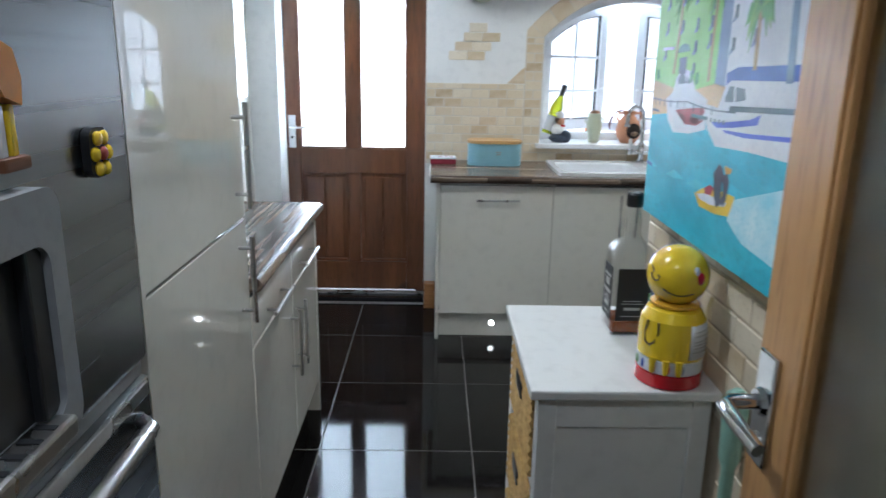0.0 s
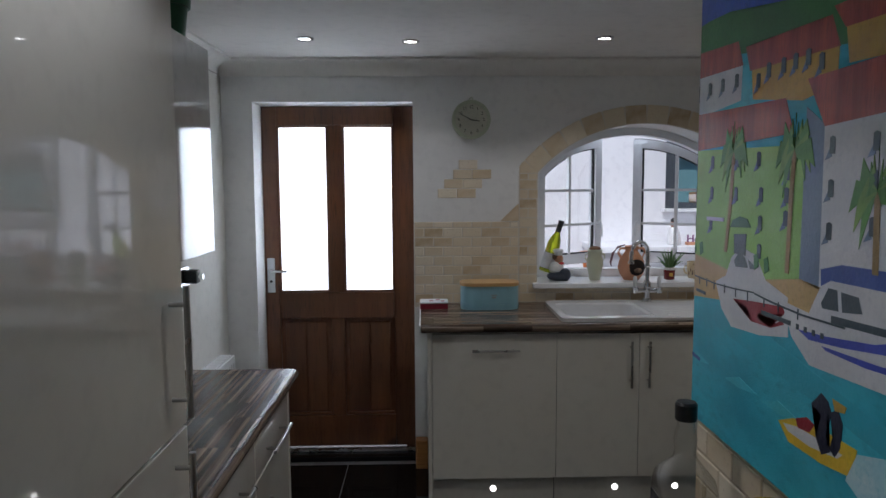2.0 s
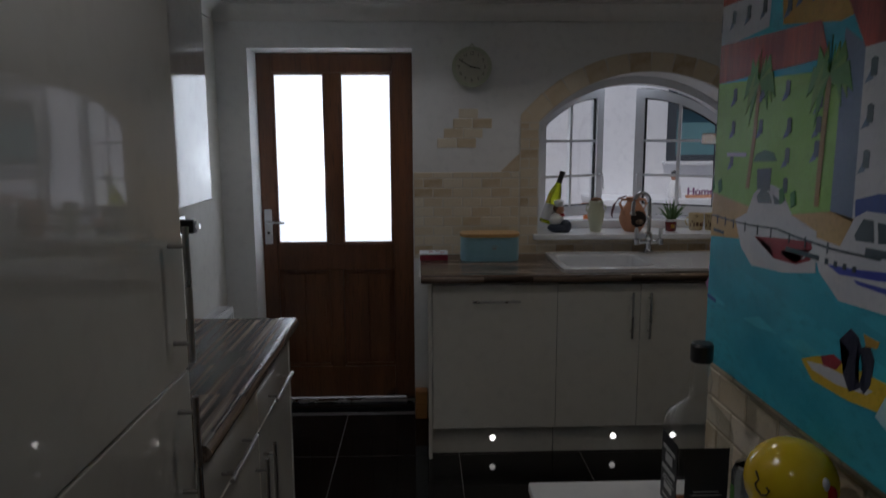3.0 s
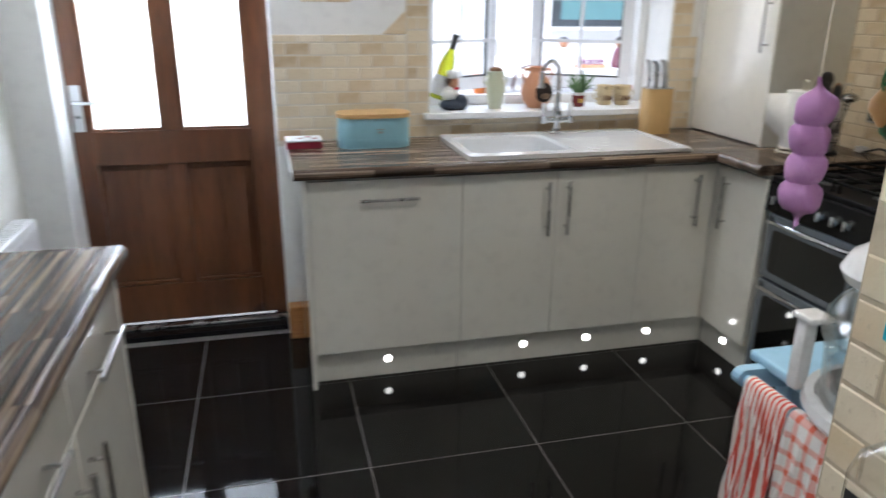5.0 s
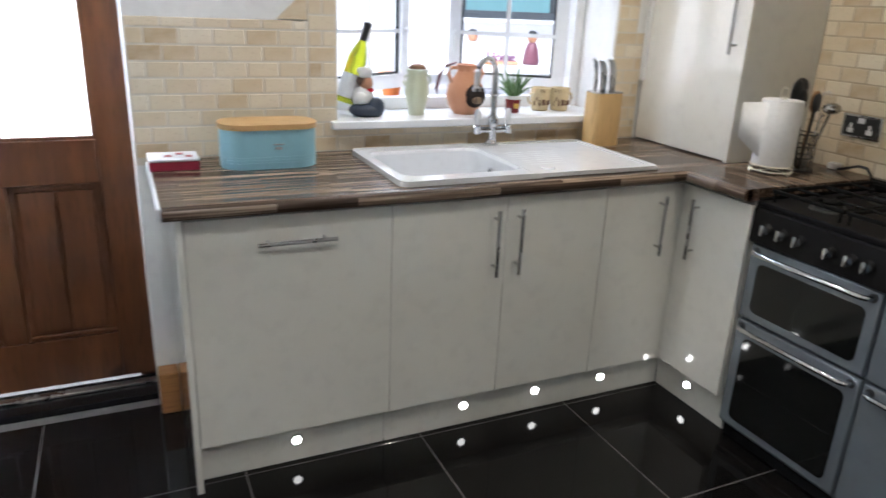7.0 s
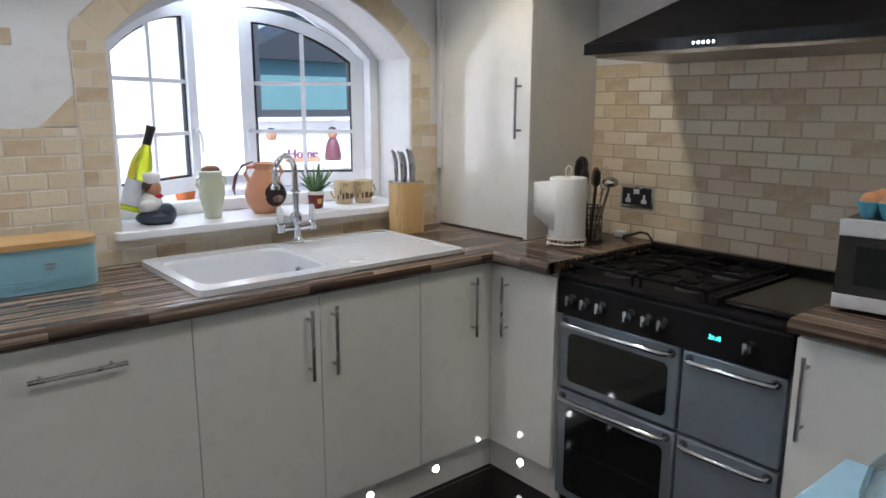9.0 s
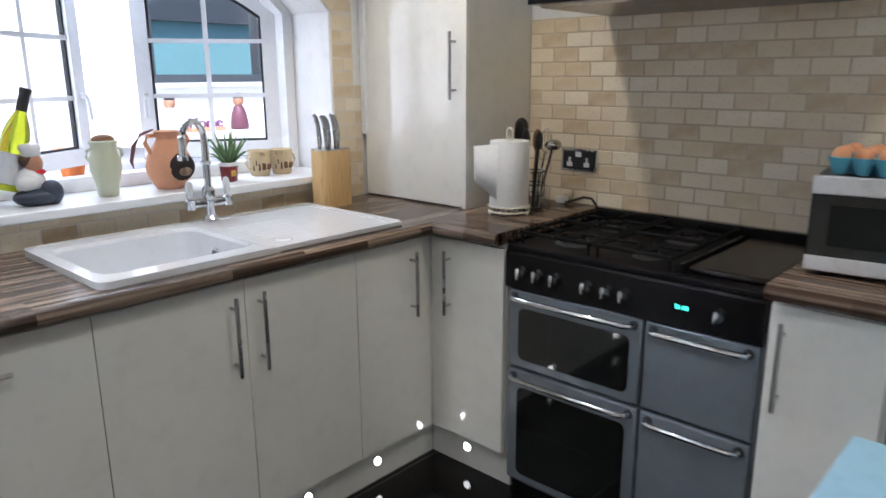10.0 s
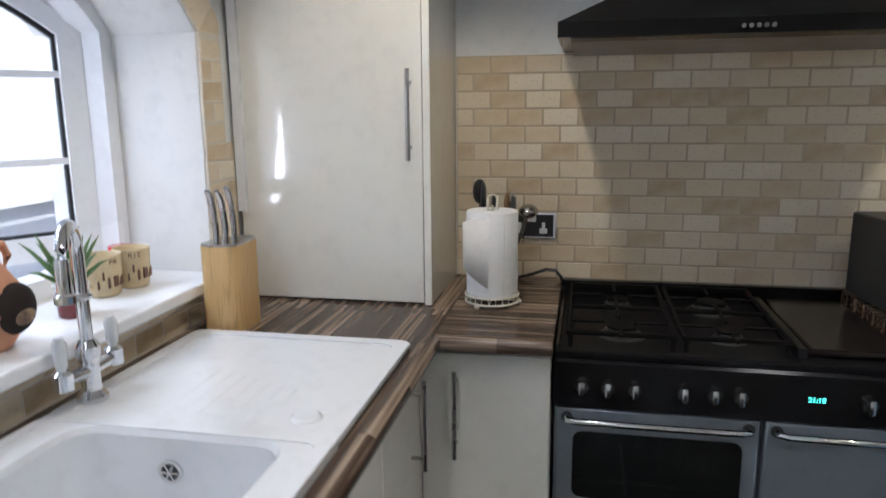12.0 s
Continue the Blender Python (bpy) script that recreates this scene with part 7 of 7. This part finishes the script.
part("window_sill", box(nb(), (2.02, 6.22, 1.335), (2.98, 6.299, 1.36), 0.004), UPVC, gw)
TEAL = mat("teal_shed_paint", (0.20, 0.40, 0.44), 0.6, scale=5)
sh = thing("garden_shed", (3.6, 8.4, -0.12), "teal painted garden shed beyond the yard wall", "shed")
part("wall", box(nb(), (2.75, 8.0, -0.12), (4.6, 8.9, 1.85)), TEAL, sh)
part("roof", prism(nb(), [(2.65, 1.85), (3.68, 2.35), (4.7, 1.85)], XZ, 7.9, 9.0), GREYF, sh)
LEAF = mat("shrub_leaf", (0.07, 0.14, 0.035), 0.6, scale=9, col2=(0.12, 0.20, 0.05))
tree = thing("garden_tree", (2.75, 9.6, -0.12), "leafy garden tree behind the shed", "tree")
part("trunk", tube(nb(), [(2.75, 9.6, -0.12), (2.78, 9.6, 1.0), (2.7, 9.62, 1.9), (2.75, 9.6, 2.8)], [0.11, 0.09, 0.07, 0.03], 10), DKWOOD, tree)
rnd = random.Random(11)
bm = nb()
for k in range(700):
    d_ = Vector((rnd.gauss(0, 1), rnd.gauss(0, 1), rnd.gauss(0, 1))).normalized() * (0.35 + 0.65 * rnd.random()) * 0.95
    c = Vector((2.72, 9.6, 2.55)) + Vector((d_.x * 0.95, d_.y * 0.9, d_.z * 0.95))
    n_ = Vector((rnd.gauss(0, 1), rnd.gauss(0, 1), rnd.gauss(0, 1))).normalized()
    a = n_.orthogonal().normalized() * 0.075
    b2 = n_.cross(a).normalized() * 0.045
    bm.faces.new([bm.verts.new(c + v) for v in (a, b2, -a, -b2)])
part("crown", bm, LEAF, tree, smooth=False)
fx0 = 1.83
for k, (x, m_, lab) in enumerate(((1.99, WHITER, "small green and white garden figurine on the ledge"), (2.42, mat("plum_resin", (0.16, 0.05, 0.08), 0.5), "small plum-coloured garden figurine on the ledge"))):
    statue("garden_figurine", [
        (lathe(nb(), [(0.05, 0.0), (0.055, 0.02), (0.045, 0.09), (0.03, 0.13), (0.02, 0.14)], (x, 5.9, 1.09), 16), m_),
        (ball(nb(), (x, 5.9, 1.09 + 0.165), 0.032, 1, 1, 1.1, 14, 8), SKINC),
        (ball(nb(), (x, 5.9, 1.09 + 0.19), 0.03, 1, 1, 0.8, 12, 8), DARKPL)], (x, 5.9, 1.09), lab, "figurine")
hs = thing("word_sign", (2.19, 5.88, 1.09), "plum cut-out word sign on the ledge", "sign")
cu = bpy.data.curves.new("letters", 'FONT')
cu.body, cu.size, cu.align_x, cu.extrude = "Home", 0.085, 'CENTER', 0.008
cu.materials.append(mat("plum_paint", (0.17, 0.04, 0.15), 0.5))
ob = new("letters", cu)
ob.parent = hs
ob.matrix_basis = pose(0, 0, 0.022, 90, 0, 0)
part("base", box(nb(), (2.08, 5.85, 1.091), (2.30, 5.91, 1.113), 0.004), TERRA, hs)
pts_ = thing("terracotta_trough", (1.25, 5.0, 0.80), "orange terracotta ornament outside the window", "ornament")
part("trough", box(nb(), (0.75, 4.86, 0.90), (1.75, 5.02, 1.02), 0.02), mat("bright_terracotta", (0.70, 0.24, 0.07), 0.7), pts_)
part("support", box(nb(), (0.75, 4.86, -0.12), (1.75, 5.02, 0.899), 0.01), RENDER_W, pts_)
part("flower_pot", lathe(nb(), [(0.035, 0.0), (0.055, 0.10), (0.06, 0.115), (0.05, 0.115)], (1.10, 4.94, 1.021), 20), mat("bright_terracotta", (0.70, 0.24, 0.07), 0.7), pts_)

# ---------- travertine brick tiles ----------
TILE_MESHES = {}
TILE_RND = random.Random(21)


def tile_mesh(w, h, d, variant):
    key = (round(w, 3), round(h, 3), d, variant)
    if key not in TILE_MESHES:
        r_ = random.Random(int(w * 7919 + h * 104729 + variant * 31))
        j = lambda s_: (r_.random() - 0.5) * s_
        bm = nb()
        base = [(-w / 2, -h / 2), (w / 2, -h / 2), (w / 2, h / 2), (-w / 2, h / 2)]
        e = 0.0025
        rows2 = []
        for ins, dep in ((0.0, 0.0), (0.0, d - 0.003), (e, d)):
            rows2.append([bm.verts.new(((abs(u) - ins) * (1 if u > 0 else -1) + j(0.0012), (abs(v) - ins) * (1 if v > 0 else -1) + j(0.0012), dep + j(0.0008))) for u, v in base])
        for a, b in zip(rows2, rows2[1:]):
            for i in range(4):
                bm.faces.new((a[i], a[(i + 1) % 4], b[(i + 1) % 4], b[i]))
        bm.faces.new(rows2[-1])
        TILE_MESHES[key] = mesh_of(bm, "tile", STONE, False)
    return TILE_MESHES[key]


def tile(parent, m, w, h, d=0.0065):
    ob = new("tile", tile_mesh(w, h, d, TILE_RND.randrange(4)))
    ob.parent = parent
    ob.matrix_basis = m
    return ob


def field(parent, u0, u1, v0, v1, place, keep=lambda u, v: True, pu=0.105, pv=0.052, g=0.0034):
    """Rows of brick tiles in running bond."""
    row = 0
    v = v0
    while v < v1 - 0.012:
        h = min(pv, v1 - v)
        u = u0 - (pu / 2 if row % 2 else 0)
        while u < u1 - 0.008:
            a, b = max(u, u0), min(u + pu, u1)
            if b - a > 0.016 and keep((a + b) / 2, v + h / 2):
                tile(parent, place((a + b) / 2, v + h / 2), b - a - g, h - g)
            u += pu
        v += pv
        row += 1


EAST = Matrix(((0, 0, -1), (-1, 0, 0), (0, 1, 0))).to_4x4()
NORTH = Matrix(((1, 0, 0), (0, 0, -1), (0, 1, 0))).to_4x4()
bed_e = part("mortar_bed", box(nb(), (2.3758, 1.71, 0.90), (2.3849, 3.744, 1.597)), MORTAR, wall_east)
field(wall_east, -3.744, -1.72, 0.921, 1.597, lambda u, v: Matrix.Translation((2.381, -u, v)) @ EAST, keep=lambda u, v: not (-2.10 < u and v < 1.1))
bed_p = part("mortar_bed", box(nb(), (0.5604, 0.2, 0.0), (0.5669, 1.7345, 2.2)), MORTAR, wall_partition)
field(wall_partition, -1.7345, -0.86, 0.60, 1.9, lambda u, v: Matrix.Translation((0.5648, -u, v)) @ EAST, keep=lambda u, v: (v < 1.175 or u < -1.69) and not (v < 0.88 and u > -1.69 and u < -1.2), pv=0.0525)
field(wall_partition, 0.568, 0.70, 0.60, 1.9, lambda u, v: Matrix.Translation((u, 1.7352, v)) @ Matrix(((-1, 0, 0), (0, 0, 1), (0, 1, 0))).to_4x4(), pv=0.0525)
bm = nb()
box(bm, (-0.02, 4.2916, 0.90), (0.555, 4.2995, 1.366))
box(bm, (0.555, 4.2916, 0.90), (0.657, 4.2995, 1.64))
box(bm, (0.657, 4.2916, 0.90), (1.99, 4.2995, 1.0))
box(bm, (1.848, 4.2916, 1.0), (1.99, 4.2995, 1.36))
box(bm, (1.848, 4.2916, 1.36), (1.95, 4.2995, 1.64))
ends = math.acos(0.5955 / AR)
sweep = [ends + (math.pi - 2 * ends) * k / 24 for k in range(25)]
prism(bm, [(AX + (AR + 0.003) * math.cos(a), AZ + (AR + 0.003) * math.sin(a)) for a in sweep] + [(AX + (AR + 0.099) * math.cos(a), AZ + (AR + 0.099) * math.sin(a)) for a in sweep[::-1]], XZ, 4.2918, 4.2994)
part("mortar_bed", bm, NORTH_GROUT, wall_north)
NP = lambda u, v: Matrix.Translation((u, 4.297, v)) @ NORTH
field(wall_north, -0.018, 0.553, 0.921, 1.37, NP)
field(wall_north, 0.557, 0.659, 0.921, 1.632, NP, pu=0.098, keep=lambda u, v: True)
field(wall_north, 0.655, 1.99, 0.921, 1.0, NP)
field(wall_north, 1.848, 1.99, 1.0, 1.36, NP)
field(wall_north, 1.848, 1.95, 1.36, 1.632, NP, pu=0.10)
# stone band over the arch
for k in range(12):
    a0 = math.acos(0.5925 / AR)
    t0 = a0 + (math.pi - 2 * a0) * (k + 0.5) / 12
    w_ = (math.pi - 2 * a0) / 12 * (AR + 0.05)
    tile(wall_north, Matrix.Translation((AX + (AR + 0.052) * math.cos(t0), 4.297, AZ + (AR + 0.052) * math.sin(t0))) @ NORTH @ Matrix.Rotation(t0 - math.pi / 2, 4, 'Z'), w_ - 0.003, 0.098)
# loose group of tiles set in the plaster
for x, z, n_ in ((0.16, 1.525, 2), (0.195, 1.577, 2), (0.245, 1.629, 2), (0.275, 1.681, 1)):
    for k in range(n_):
        tile(wall_north, Matrix.Translation((0, 0.0062, 0)) @ NP(x + 0.105 * k + 0.002, z), 0.1025, 0.0495)
# cut stones where the courses meet the jambs and where the jambs meet the arch
def cut_stone(pts):
    ob = new("tile", mesh_of(prism(nb(), pts, XZ, 4.2905, 4.297), "cut_tile", STONE, False))
    ob.parent = wall_north


cut_stone([(0.452, 1.372), (0.554, 1.372), (0.554, 1.466), (0.536, 1.452), (0.508, 1.424), (0.484, 1.402)])
for m_ in (1, -1):
    cut_stone([(AX - m_ * 0.5935, 1.635), (AX - m_ * 0.6945, 1.635), (AX - m_ * 0.6945, 1.668), (AX - m_ * 0.682, 1.688), (AX - m_ * 0.668, 1.700)][::m_])

# ---------- floor tiles ----------
bm = nb()
FT = 0.603
FM = None
for i in range(-2, 5):
    for j in range(-2, 8):
        x0, x1 = max(-1.045, 0.20 + (i - 1) * FT), min(2.38, 0.20 + i * FT)
        y0, y1 = max(-0.745, 3.165 + (j - 6) * FT), min(4.298, 3.165 + (j - 5) * FT)
        if x1 - x0 < 0.02 or y1 - y0 < 0.02:
            continue
        w_, h_ = x1 - x0 - 0.0035, y1 - y0 - 0.0035
        t_ = nb()
        box(t_, (-w_ / 2, -h_ / 2, -0.006), (w_ / 2, h_ / 2, 0.0), 0.0012, 1)
        ob = new("tile", mesh_of(t_, "floor_tile", GRANITE, False))
        ob.parent = floor
        ob.matrix_basis = Matrix.Translation(((x0 + x1) / 2, (y0 + y1) / 2, 0.0))
